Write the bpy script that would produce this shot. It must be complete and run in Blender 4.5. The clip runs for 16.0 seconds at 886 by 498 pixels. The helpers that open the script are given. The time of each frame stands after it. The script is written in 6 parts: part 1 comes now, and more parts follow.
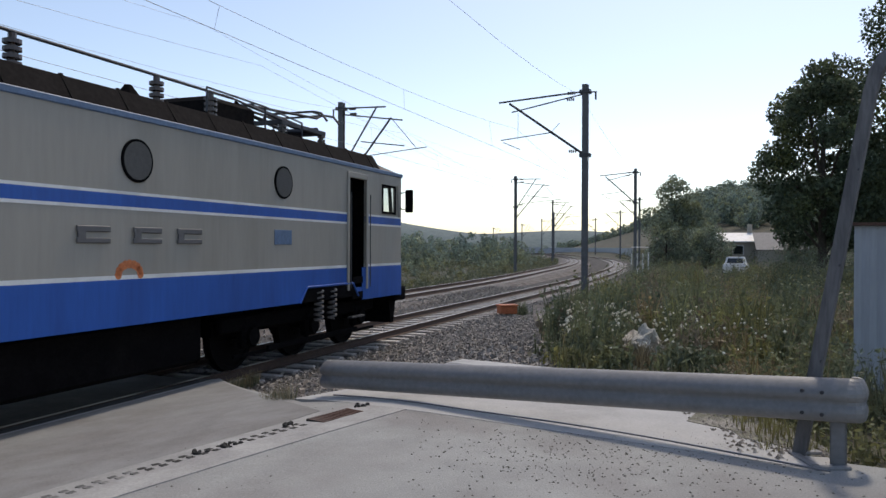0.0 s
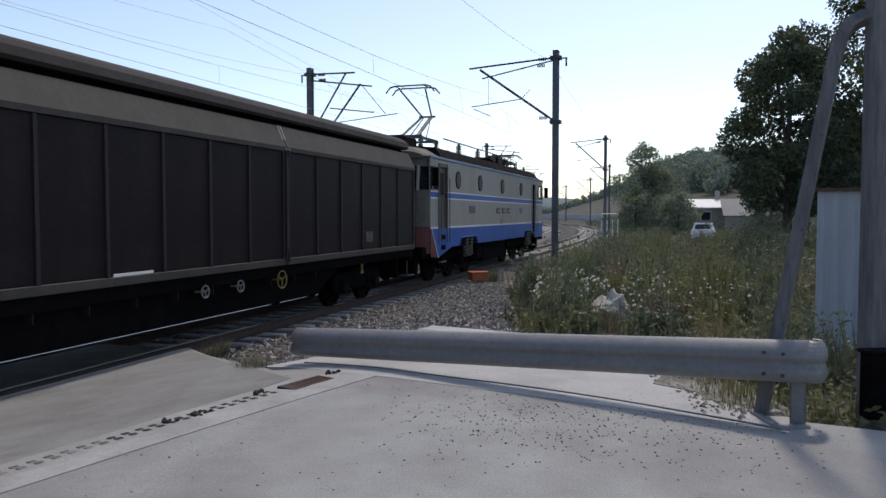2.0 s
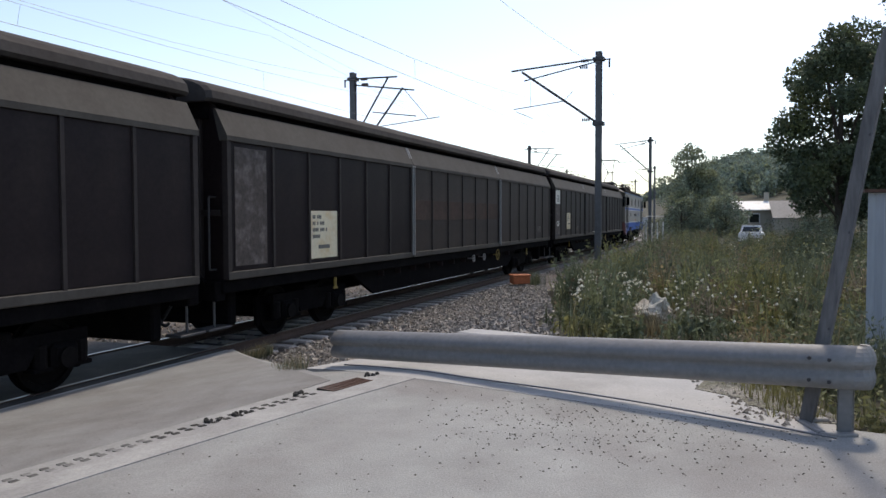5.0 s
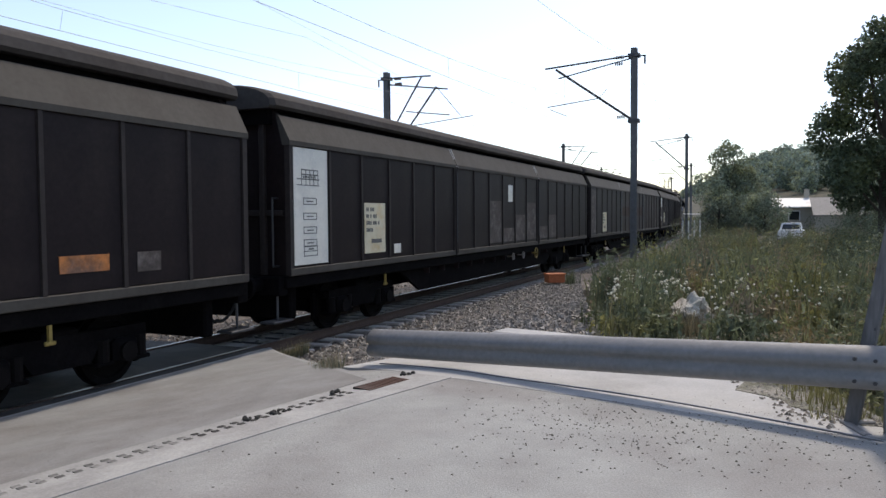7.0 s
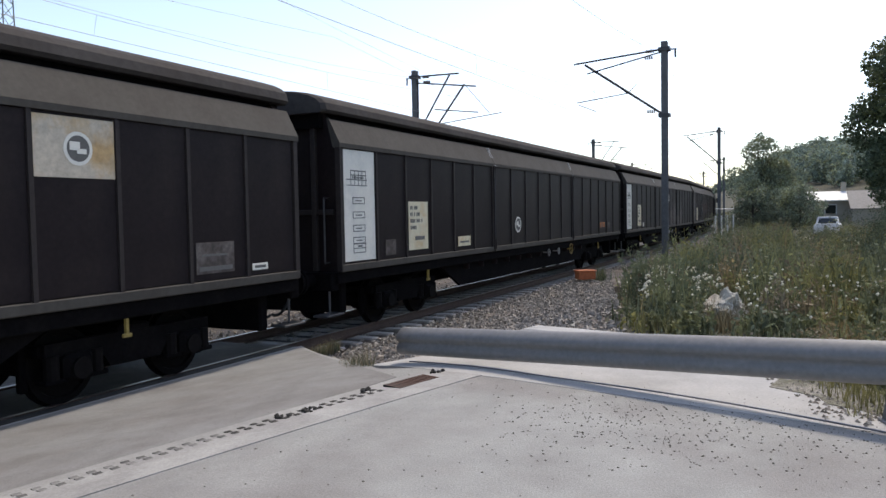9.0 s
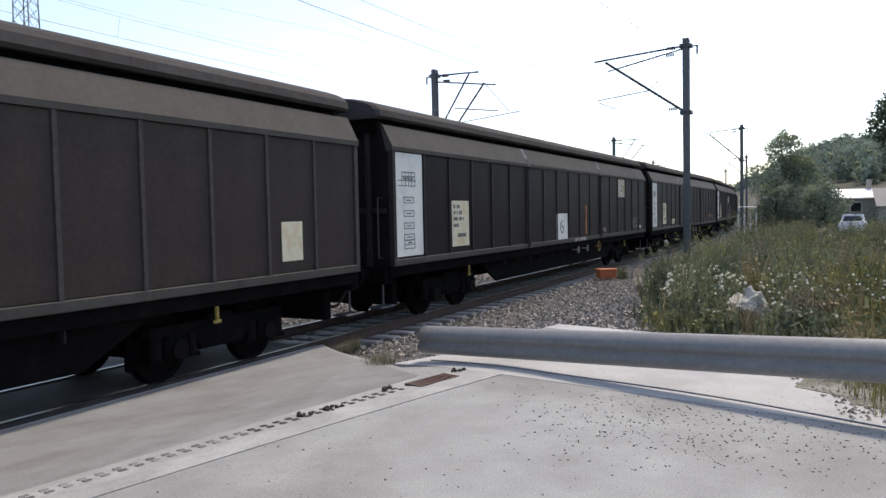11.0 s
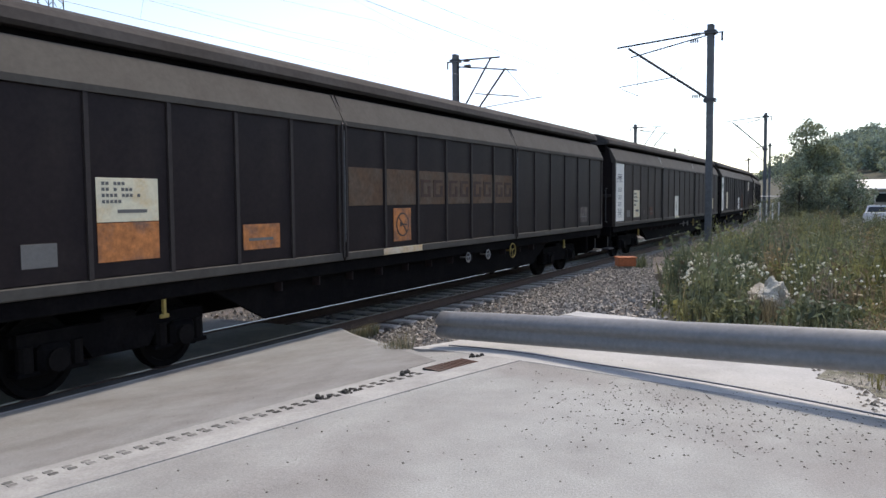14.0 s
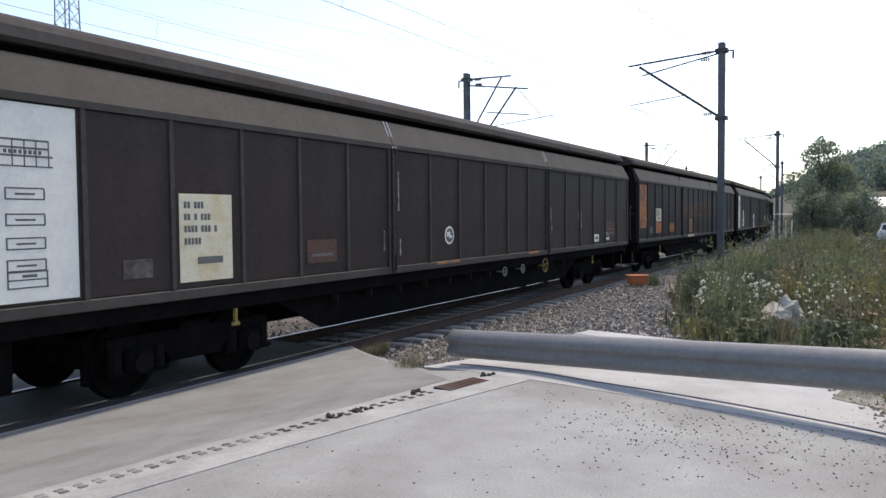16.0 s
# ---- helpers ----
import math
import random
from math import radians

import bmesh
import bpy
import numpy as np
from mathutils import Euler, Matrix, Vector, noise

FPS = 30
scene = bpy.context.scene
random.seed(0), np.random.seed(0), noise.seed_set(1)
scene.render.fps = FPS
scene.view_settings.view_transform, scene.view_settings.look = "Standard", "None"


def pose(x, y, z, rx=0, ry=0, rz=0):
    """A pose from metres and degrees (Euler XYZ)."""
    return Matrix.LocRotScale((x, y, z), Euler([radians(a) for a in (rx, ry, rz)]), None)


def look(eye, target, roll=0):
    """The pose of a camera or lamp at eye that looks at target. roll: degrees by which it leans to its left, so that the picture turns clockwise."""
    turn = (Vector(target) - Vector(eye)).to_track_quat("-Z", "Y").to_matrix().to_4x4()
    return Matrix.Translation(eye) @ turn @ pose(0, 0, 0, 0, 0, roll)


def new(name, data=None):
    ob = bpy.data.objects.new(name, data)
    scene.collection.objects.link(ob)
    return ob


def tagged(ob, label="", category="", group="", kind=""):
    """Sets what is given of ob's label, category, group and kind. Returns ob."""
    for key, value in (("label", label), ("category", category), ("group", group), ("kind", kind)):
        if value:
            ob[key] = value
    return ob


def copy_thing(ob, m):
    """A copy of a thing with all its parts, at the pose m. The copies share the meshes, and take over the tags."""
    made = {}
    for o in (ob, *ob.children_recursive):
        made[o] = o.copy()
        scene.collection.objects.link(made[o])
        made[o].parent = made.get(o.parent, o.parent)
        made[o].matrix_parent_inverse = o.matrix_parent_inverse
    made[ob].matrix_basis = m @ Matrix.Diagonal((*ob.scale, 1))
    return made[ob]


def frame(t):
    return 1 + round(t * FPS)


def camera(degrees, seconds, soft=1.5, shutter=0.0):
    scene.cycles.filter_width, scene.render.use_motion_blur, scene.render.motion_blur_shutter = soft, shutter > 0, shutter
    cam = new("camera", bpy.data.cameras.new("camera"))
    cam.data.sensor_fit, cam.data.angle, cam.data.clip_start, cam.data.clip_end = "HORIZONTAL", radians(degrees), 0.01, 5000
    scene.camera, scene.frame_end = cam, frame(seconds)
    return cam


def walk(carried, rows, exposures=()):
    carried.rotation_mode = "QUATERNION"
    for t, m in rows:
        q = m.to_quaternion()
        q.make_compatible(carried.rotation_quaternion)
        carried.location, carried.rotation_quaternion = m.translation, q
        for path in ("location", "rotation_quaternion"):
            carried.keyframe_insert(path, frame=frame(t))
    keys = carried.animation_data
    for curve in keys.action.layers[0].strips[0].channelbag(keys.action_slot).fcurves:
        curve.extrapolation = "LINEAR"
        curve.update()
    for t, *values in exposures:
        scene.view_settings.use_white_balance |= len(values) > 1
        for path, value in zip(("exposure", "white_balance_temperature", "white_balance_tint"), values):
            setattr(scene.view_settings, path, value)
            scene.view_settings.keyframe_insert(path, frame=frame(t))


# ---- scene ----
# ---- camera ----
EYE = 2.18            # height of the eye over the rail heads; z = 0 is the rail head
cam = camera(60.07, 16.0, soft=1.5)
PATH = [
    (0.0, -0.000, -0.000, 0.000, -0.00, -0.19, -0.27),
    (0.5, -0.004, 0.003, 0.002, -1.01, -1.11, -0.05),
    (1.0, -0.010, 0.001, 0.003, -1.55, -1.78, -0.04),
    (1.5, -0.002, 0.003, -0.001, -1.76, -1.97, 0.19),
    (2.0, 0.016, -0.002, -0.006, -2.14, -2.61, 0.01),
    (2.5, 0.025, -0.006, -0.005, -1.99, -2.89, 0.07),
    (3.0, 0.033, -0.003, -0.002, -0.95, -1.80, 0.11),
    (3.5, 0.050, -0.008, -0.003, -0.50, -1.69, 0.03),
    (4.0, 0.064, -0.007, -0.005, -0.12, -2.29, -0.18),
    (4.5, 0.065, -0.005, -0.007, 0.44, -2.38, -0.02),
    (7.0, 0.044, 0.002, -0.001, 3.56, -2.46, 0.42),
    (7.5, 0.046, 0.004, -0.000, 4.19, -2.53, 0.54),
    (8.0, 0.051, 0.003, 0.001, 5.07, -2.62, 0.80),
    (8.5, 0.053, 0.002, -0.002, 5.56, -2.76, 1.12),
    (9.0, 0.056, -0.001, 0.001, 5.77, -2.61, 1.03),
    (11.5, 0.043, 0.000, 0.000, 7.50, -2.74, 1.12),
    (12.0, 0.041, 0.002, 0.002, 7.64, -3.08, 0.92),
    (12.5, 0.035, 0.003, 0.001, 8.03, -3.31, 1.00),
    (13.0, 0.039, 0.006, -0.001, 8.08, -3.25, 1.00),
    (13.5, 0.036, 0.007, -0.004, 8.03, -3.66, 0.87),
    (14.0, 0.030, 0.008, -0.005, 8.65, -3.71, 0.49),
    (14.5, 0.033, 0.008, -0.002, 8.79, -3.43, 0.53),
    (15.0, 0.029, 0.011, -0.002, 8.96, -3.29, 0.49),
    (15.5, 0.026, 0.012, 0.001, 9.39, -3.32, 0.20),
    (16.0, 0.029, 0.011, -0.000, 9.48, -2.37, 0.50),
]
EXPOSURES = [(0.0, 0.08, 7250, 11), (1.0, 0.0, 6950, 11), (2.5, 0.12, 6950, 11), (3.5, 0.24, 7250, 11), (4.5, 0.34, 7350, 11),
             (7.0, 0.48, 7350, 11), (9.0, 0.57, 7350, 11), (12.5, 0.80, 7350, 11), (14.5, 0.78, 7300, 11), (16.0, 0.80, 7300, 11)]
walk(cam, [(t, pose(x, y, z + EYE, 90 + pi, ro, ya)) for t, x, y, z, ya, pi, ro in PATH], EXPOSURES)

# ---- light ----
SUN_AZ, SUN_EL = 26.0, 55.0      # degrees clockwise from +y, and above the horizon
world = bpy.data.worlds.new("sky")
scene.world = world
world.use_nodes = True
wn = world.node_tree
sky = wn.nodes.new("ShaderNodeTexSky")
sky.sky_type, sky.sun_disc = "NISHITA", False
sky.sun_elevation, sky.sun_rotation = radians(SUN_EL), radians(SUN_AZ)
sky.air_density, sky.dust_density, sky.ozone_density = 0.8, 1.0, 1.3
wn.links.new(sky.outputs[0], wn.nodes["Background"].inputs[0])
wn.nodes["Background"].inputs[1].default_value = 0.185
sun = new("sun", bpy.data.lights.new("sun", "SUN"))
sun.data.energy, sun.data.angle, sun.data.color = 1.75, radians(5.0), (1.0, 0.95, 0.88)
sun.matrix_basis = look((0, 0, 60), (-60 * math.sin(radians(SUN_AZ)) / math.tan(radians(SUN_EL)), -60 * math.cos(radians(SUN_AZ)) / math.tan(radians(SUN_EL)), 0))


# ---- materials ----
def mat(name, base, rough=0.7, metal=0.0, var=0.25, big=1.5, fine=30.0, bump=0.15, tint=None, amount=0.35, spec=0.4, rnd=0.0, isl=0.0, streak=False, dist=0.01):
    """A node material: base colour varied at two scales, patches of a second tint, and a fine relief."""
    m = bpy.data.materials.new(name)
    m.use_nodes = True
    nt = m.node_tree
    b = nt.nodes["Principled BSDF"]
    b.inputs["Roughness"].default_value, b.inputs["Metallic"].default_value = rough, metal
    b.inputs["Specular IOR Level"].default_value = spec
    co = nt.nodes.new("ShaderNodeTexCoord")
    mp = nt.nodes.new("ShaderNodeMapping")
    nt.links.new(co.outputs["Object"], mp.inputs[0])
    if streak:
        mp.inputs["Scale"].default_value = (1.0, 1.0, 0.12)
    src = mp.outputs[0]

    def noise_tex(scale, detail=5.0, ro=0.6):
        n = nt.nodes.new("ShaderNodeTexNoise")
        n.inputs["Scale"].default_value, n.inputs["Detail"].default_value, n.inputs["Roughness"].default_value = scale, detail, ro
        nt.links.new(src, n.inputs["Vector"])
        return n

    def mixc(a, c, fac, mode="MIX"):
        x = nt.nodes.new("ShaderNodeMix")
        x.data_type, x.blend_type = "RGBA", mode
        for sock, v in ((x.inputs[6], a), (x.inputs[7], c), (x.inputs[0], fac)):
            if hasattr(v, "links"):
                nt.links.new(v, sock)
            else:
                sock.default_value = v
        return x.outputs[2]

    def ramp(v, lo, hi):
        r = nt.nodes.new("ShaderNodeMapRange")
        nt.links.new(v, r.inputs[0])
        for i, k in enumerate((0.3, 0.7, lo, hi)):
            r.inputs[1 + i].default_value = k
        return r.outputs[0]

    n1, n2 = noise_tex(big), noise_tex(fine)
    col = (*base, 1)
    if tint:
        r = nt.nodes.new("ShaderNodeMapRange")
        nt.links.new(n1.outputs[0], r.inputs[0])
        for i, k in enumerate((0.62 - amount * 0.5, 0.82 - amount * 0.5, 0.0, 1.0)):
            r.inputs[1 + i].default_value = k
        col = mixc(col, (*tint, 1), r.outputs[0])
    g = nt.nodes.new("ShaderNodeMath")
    g.operation = "MULTIPLY"
    nt.links.new(ramp(n2.outputs[0], 1 - var, 1 + var), g.inputs[0])
    nt.links.new(ramp(noise_tex(big * 3.1).outputs[0], 1 - var * 0.6, 1 + var * 0.6), g.inputs[1])
    val = g.outputs[0]
    if rnd or isl:
        info = nt.nodes.new("ShaderNodeObjectInfo" if rnd else "ShaderNodeNewGeometry")
        k = rnd or isl
        rr = nt.nodes.new("ShaderNodeMapRange")
        nt.links.new(info.outputs["Random" if rnd else "Random Per Island"], rr.inputs[0])
        rr.inputs[3].default_value, rr.inputs[4].default_value = 1 - k, 1 + k
        g2 = nt.nodes.new("ShaderNodeMath")
        g2.operation = "MULTIPLY"
        nt.links.new(val, g2.inputs[0])
        nt.links.new(rr.outputs[0], g2.inputs[1])
        val = g2.outputs[0]
    cmb = nt.nodes.new("ShaderNodeCombineColor")
    for i in range(3):
        nt.links.new(val, cmb.inputs[i])
    nt.links.new(mixc(col, cmb.outputs[0], 1.0, "MULTIPLY"), b.inputs["Base Color"])
    if bump:
        bp = nt.nodes.new("ShaderNodeBump")
        bp.inputs["Strength"].default_value, bp.inputs["Distance"].default_value = bump, dist
        nt.links.new(n2.outputs[0], bp.inputs["Height"])
        nt.links.new(bp.outputs[0], b.inputs["Normal"])
    return m


def leafy(name, base, isl=0.45, trans=0.35):
    """Foliage: thin leaves that let some light through."""
    m = mat(name, base, rough=0.6, var=0.2, big=0.5, fine=8.0, bump=0.0, tint=(base[0] * 1.5, base[1] * 1.25, base[2] * 0.8), amount=0.3, isl=isl, spec=0.25)
    nt = m.node_tree
    b = nt.nodes["Principled BSDF"]
    tr = nt.nodes.new("ShaderNodeBsdfTranslucent")
    mx = nt.nodes.new("ShaderNodeMixShader")
    mx.inputs[0].default_value = trans
    src = b.inputs["Base Color"].links[0].from_socket
    nt.links.new(src, tr.inputs[0])
    nt.links.new(b.outputs[0], mx.inputs[1])
    nt.links.new(tr.outputs[0], mx.inputs[2])
    nt.links.new(mx.outputs[0], nt.nodes["Material Output"].inputs[0])
    return m


M = dict(
    concrete=mat("road_concrete", (0.305, 0.303, 0.287), 0.85, var=0.19, big=0.7, fine=70, bump=0.4, tint=(0.25, 0.238, 0.225), amount=0.35),
    patch=mat("patch_concrete", (0.245, 0.242, 0.232), 0.85, var=0.19, big=0.9, fine=60, bump=0.4, tint=(0.20, 0.19, 0.18), amount=0.4),
    pale=mat("pale_concrete", (0.42, 0.41, 0.395), 0.85, var=0.10, big=1.2, fine=40, bump=0.2, tint=(0.34, 0.33, 0.315), amount=0.3),
    strip=mat("drain_strip_concrete", (0.375, 0.365, 0.345), 0.85, var=0.16, big=1.6, fine=45, bump=0.3, tint=(0.30, 0.29, 0.275), amount=0.45),
    asphalt=mat("crossing_asphalt", (0.04, 0.036, 0.035), 0.9, var=0.3, big=1.5, fine=70, bump=0.4, tint=(0.06, 0.055, 0.05)),
    ballast=mat("ballast_stone", (0.15, 0.13, 0.115), 0.9, var=0.35, big=0.8, fine=25, bump=0.9, tint=(0.09, 0.074, 0.063), amount=0.4, dist=0.04),
    # ballast colour darkened for oil and for the shade of the train above
    oil_shade=mat("shaded_oil_ballast", (0.05, 0.042, 0.037), 0.9, var=0.35, big=0.8, fine=25, bump=0.9, tint=(0.075, 0.06, 0.05), amount=0.3, dist=0.04),
    earth=mat("gravelly_earth", (0.27, 0.25, 0.215), 0.95, var=0.4, big=4, fine=45, bump=0.9, tint=(0.16, 0.155, 0.11), amount=0.45, dist=0.02),
    stone=mat("loose_stone", (0.30, 0.265, 0.225), 0.9, var=0.25, big=2, fine=25, bump=0.4, isl=0.5),
    sleeper=mat("sleeper_concrete", (0.42, 0.39, 0.36), 0.85, var=0.15, big=3, fine=40, bump=0.2, tint=(0.28, 0.24, 0.2), rnd=0.15),
    rail=mat("rail_steel_rusty", (0.10, 0.065, 0.05), 0.75, metal=0.3, var=0.25, big=2, fine=30, bump=0.2),
    railtop=mat("rail_head_polished", (0.30, 0.27, 0.25), 0.4, metal=1.0, var=0.08, big=3, fine=30, bump=0.05),
    galv=mat("galvanised_steel", (0.215, 0.21, 0.206), 0.5, metal=0.0, spec=0.35, var=0.12, big=1.5, fine=20, bump=0.06, tint=(0.22, 0.21, 0.205), amount=0.3),
    mast=mat("mast_concrete_dark", (0.12, 0.12, 0.125), 0.75, var=0.2, big=1.0, fine=25, bump=0.2),
    steel=mat("dark_steel", (0.07, 0.07, 0.075), 0.55, metal=0.5, var=0.2, big=2, fine=25, bump=0.1),
    wire=mat("copper_wire", (0.24, 0.235, 0.24), 0.5, metal=0.6, var=0.1, bump=0.0),
    insul=mat("brown_porcelain", (0.06, 0.035, 0.03), 0.25, var=0.1, bump=0.0, spec=0.6),
    cream=mat("grey_cream_paint", (0.33, 0.303, 0.262), 0.5, var=0.05, big=0.9, fine=12, bump=0.04, tint=(0.285, 0.26, 0.22), amount=0.3, streak=True),
    blue=mat("bright_blue_paint", (0.014, 0.092, 0.38), 0.42, var=0.10, big=1.2, fine=12, bump=0.04, tint=(0.012, 0.072, 0.30), amount=0.3, streak=True),
    white=mat("white_paint", (0.74, 0.73, 0.71), 0.55, var=0.07, big=1.5, fine=20, bump=0.04, tint=(0.6, 0.58, 0.54), amount=0.25),
    # red darkened, with the shadow at the rear end put into it
    red=mat("red_paint_shaded", (0.12, 0.024, 0.02), 0.5, var=0.15, big=2, fine=20, bump=0.05),
    roofdark=mat("roof_grime_brown", (0.014, 0.012, 0.0115), 0.9, spec=0.05, var=0.3, big=1.3, fine=15, bump=0.2, tint=(0.015, 0.013, 0.0125), amount=0.3),
    roofblue=mat("roof_edge_blue", (0.10, 0.16, 0.26), 0.5, var=0.15, big=1.5, fine=15, bump=0.05),
    glass=mat("dark_glass", (0.02, 0.024, 0.026), 0.08, var=0.05, bump=0.0, spec=0.6),
    mesh_grille=mat("porthole_grille", (0.07, 0.07, 0.068), 0.7, var=0.15, big=4, fine=60, bump=0.5),
    # black lowered further to put the shade under the train into it
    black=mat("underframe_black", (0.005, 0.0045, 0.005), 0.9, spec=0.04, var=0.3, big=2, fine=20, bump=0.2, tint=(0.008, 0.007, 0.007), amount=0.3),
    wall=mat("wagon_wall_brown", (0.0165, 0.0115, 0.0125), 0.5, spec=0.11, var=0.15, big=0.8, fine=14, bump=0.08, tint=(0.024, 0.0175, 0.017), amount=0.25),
    fascia=mat("wagon_fascia_grey", (0.064, 0.058, 0.051), 0.75, spec=0.2, var=0.12, big=0.9, fine=14, bump=0.08, tint=(0.055, 0.048, 0.042), amount=0.4),
    wroof=mat("wagon_roof_grey", (0.058, 0.052, 0.05), 0.8, spec=0.1, var=0.14, big=0.7, fine=10, bump=0.06, tint=(0.05, 0.043, 0.04), amount=0.4),
    sign=mat("white_sign", (0.74, 0.71, 0.64), 0.6, var=0.05, big=2, fine=30, bump=0.03, tint=(0.6, 0.585, 0.55), amount=0.25),
    cream_sign=mat("cream_sign", (0.66, 0.59, 0.43), 0.6, var=0.08, big=2.5, fine=30, bump=0.03, tint=(0.58, 0.42, 0.22), amount=0.25),
    rust_sign=mat("rusty_orange_sign", (0.42, 0.15, 0.045), 0.75, var=0.3, big=3, fine=18, bump=0.1, tint=(0.17, 0.09, 0.06), amount=0.35),
    dull_sign=mat("dirty_sign", (0.13, 0.11, 0.10), 0.75, var=0.3, big=4, fine=18, bump=0.05, tint=(0.06, 0.047, 0.042), amount=0.6),
    band=mat("faded_brown_band", (0.062, 0.037, 0.029), 0.75, var=0.2, big=2, fine=14, bump=0.05, tint=(0.05, 0.033, 0.026), amount=0.4, spec=0.2),
    poster=mat("faded_poster", (0.50, 0.33, 0.16), 0.65, var=0.15, big=1.6, fine=16, bump=0.03, tint=(0.52, 0.45, 0.36), amount=0.5),
    mark=mat("dark_marking", (0.12, 0.115, 0.11), 0.7, var=0.1, bump=0.0),
    ink=mat("sign_ink", (0.05, 0.035, 0.03), 0.7, var=0.15, bump=0.0),
    letter=mat("raised_grey_letters", (0.125, 0.12, 0.12), 0.6, metal=0.1, var=0.1, bump=0.0),
    yellow=mat("yellow_paint", (0.24, 0.17, 0.045), 0.6, var=0.2, big=4, fine=30, bump=0.05),
    pink=mat("orange_graffiti", (0.62, 0.19, 0.07), 0.6, var=0.2, big=3, fine=20, bump=0.0),
    orange=mat("orange_box_paint", (0.42, 0.12, 0.045), 0.65, var=0.2, big=5, fine=30, bump=0.1),
    ground=mat("dry_grass_soil", (0.055, 0.055, 0.036), 0.95, var=0.3, big=0.35, fine=6, bump=0.5, tint=(0.10, 0.085, 0.055), amount=0.35, dist=0.05),
    dirt=mat("pale_dirt", (0.42, 0.38, 0.33), 0.95, var=0.2, big=0.8, fine=12, bump=0.4, tint=(0.3, 0.27, 0.22)),
    fence=mat("pale_blue_sheet_metal", (0.37, 0.385, 0.41), 0.65, metal=0.0, spec=0.2, var=0.08, big=1.5, fine=20, bump=0.04, tint=(0.34, 0.37, 0.41), amount=0.3, streak=True),
    rust=mat("rusty_steel", (0.11, 0.06, 0.045), 0.85, metal=0.2, var=0.3, big=6, fine=40, bump=0.3),
    hole=mat("drain_dark", (0.03, 0.028, 0.025), 0.9, var=0.3, bump=0.2),
    # weaker slot shade, put into the colour of flat blocks
    slot=mat("drain_slot_shade", (0.15, 0.145, 0.135), 0.9, var=0.3, bump=0.2, rnd=0.5),
    leaf_dark=leafy("leaves_dark", (0.09, 0.118, 0.075)),
    # green lifted a little for the haze over the middle distance
    leaf=leafy("leaves_green_haze", (0.20, 0.24, 0.18)),
    # paler, bluer green: distance haze is put into the leaf colour
    leaf_haze=leafy("leaves_haze", (0.20, 0.255, 0.22)),
    weed=leafy("weeds", (0.145, 0.16, 0.105)),
    straw=leafy("dry_stems", (0.25, 0.215, 0.14)),
    weed_green=leafy("weeds_green", (0.125, 0.15, 0.095)),
    weed_brown=leafy("weeds_brown", (0.19, 0.165, 0.12)),
    wall_pale=mat("wagon_wall_weathered", (0.043, 0.033, 0.0295), 0.55, spec=0.1, var=0.15, big=0.8, fine=14, bump=0.08, tint=(0.052, 0.04, 0.034), amount=0.25),
    # weathered, and lighter than wall_pale for the light on the ribs
    rib_pale=mat("wagon_rib_lit_weathered", (0.058, 0.047, 0.042), 0.65, var=0.2, big=1.2, fine=14, bump=0.1, tint=(0.055, 0.045, 0.042), amount=0.4, spec=0.25),
    # dirt, with shade on the rear cab and door recess put into the colour
    dirty=mat("dirty_shaded_cab", (0.14, 0.122, 0.10), 0.7, var=0.2, big=1.5, fine=12, bump=0.06, tint=(0.11, 0.095, 0.08), amount=0.4, spec=0.25),
    shrub=leafy("shrub_leaves", (0.12, 0.142, 0.095)),
    strutgrey=mat("weathered_post", (0.13, 0.125, 0.125), 0.85, spec=0.15, var=0.25, big=3, fine=30, bump=0.25, tint=(0.20, 0.19, 0.185), amount=0.35, streak=True),
    weed_bright=leafy("weeds_yellow_green", (0.18, 0.195, 0.105)),
    chalk=mat("pale_dry_earth", (0.54, 0.49, 0.41), 0.95, var=0.2, big=3, fine=25, bump=0.6, tint=(0.40, 0.35, 0.28), amount=0.4, dist=0.03),
    dull_pale=mat("scraped_paint", (0.42, 0.39, 0.35), 0.8, var=0.4, big=8, fine=40, bump=0.05, tint=(0.15, 0.12, 0.10), amount=0.5),
    band_warm=mat("faded_orange_band", (0.10, 0.074, 0.055), 0.8, var=0.2, big=2, fine=14, bump=0.05, tint=(0.10, 0.06, 0.038), amount=0.4, spec=0.15),
    # lighter than the wall panels: light on the rib edges put into colour
    rib=mat("wagon_rib_lit_brown", (0.029, 0.0225, 0.0215), 0.65, var=0.2, big=1.2, fine=14, bump=0.1, tint=(0.03, 0.023, 0.022), amount=0.4, spec=0.25),
    clear=mat("cab_glass", (0.02, 0.024, 0.026), 0.05, var=0.0, bump=0.0),
    grit=mat("road_grit", (0.13, 0.12, 0.105), 0.95, var=0.3, bump=0.0, isl=0.4),
    bloom=mat("white_blossom", (0.80, 0.75, 0.60), 0.8, var=0.1, bump=0.0),
    bloom_y=mat("yellow_blossom", (0.45, 0.38, 0.04), 0.8, var=0.2, bump=0.0),
    bark=mat("bark", (0.075, 0.06, 0.048), 0.95, var=0.3, big=3, fine=25, bump=0.6),
    plaster=mat("house_plaster", (0.42, 0.37, 0.30), 0.9, var=0.1, big=1, fine=15, bump=0.1),
    tiles=mat("grey_roof_sheets", (0.24, 0.225, 0.215), 0.7, var=0.15, big=1, fine=10, bump=0.2),
    carpaint=mat("white_car_paint", (0.6, 0.6, 0.59), 0.5, var=0.03, bump=0.0, spec=0.6),
    rubber=mat("rubber", (0.02, 0.02, 0.02), 0.85, var=0.1, bump=0.1),
    # far darker than steel: shade under the train is in the colour
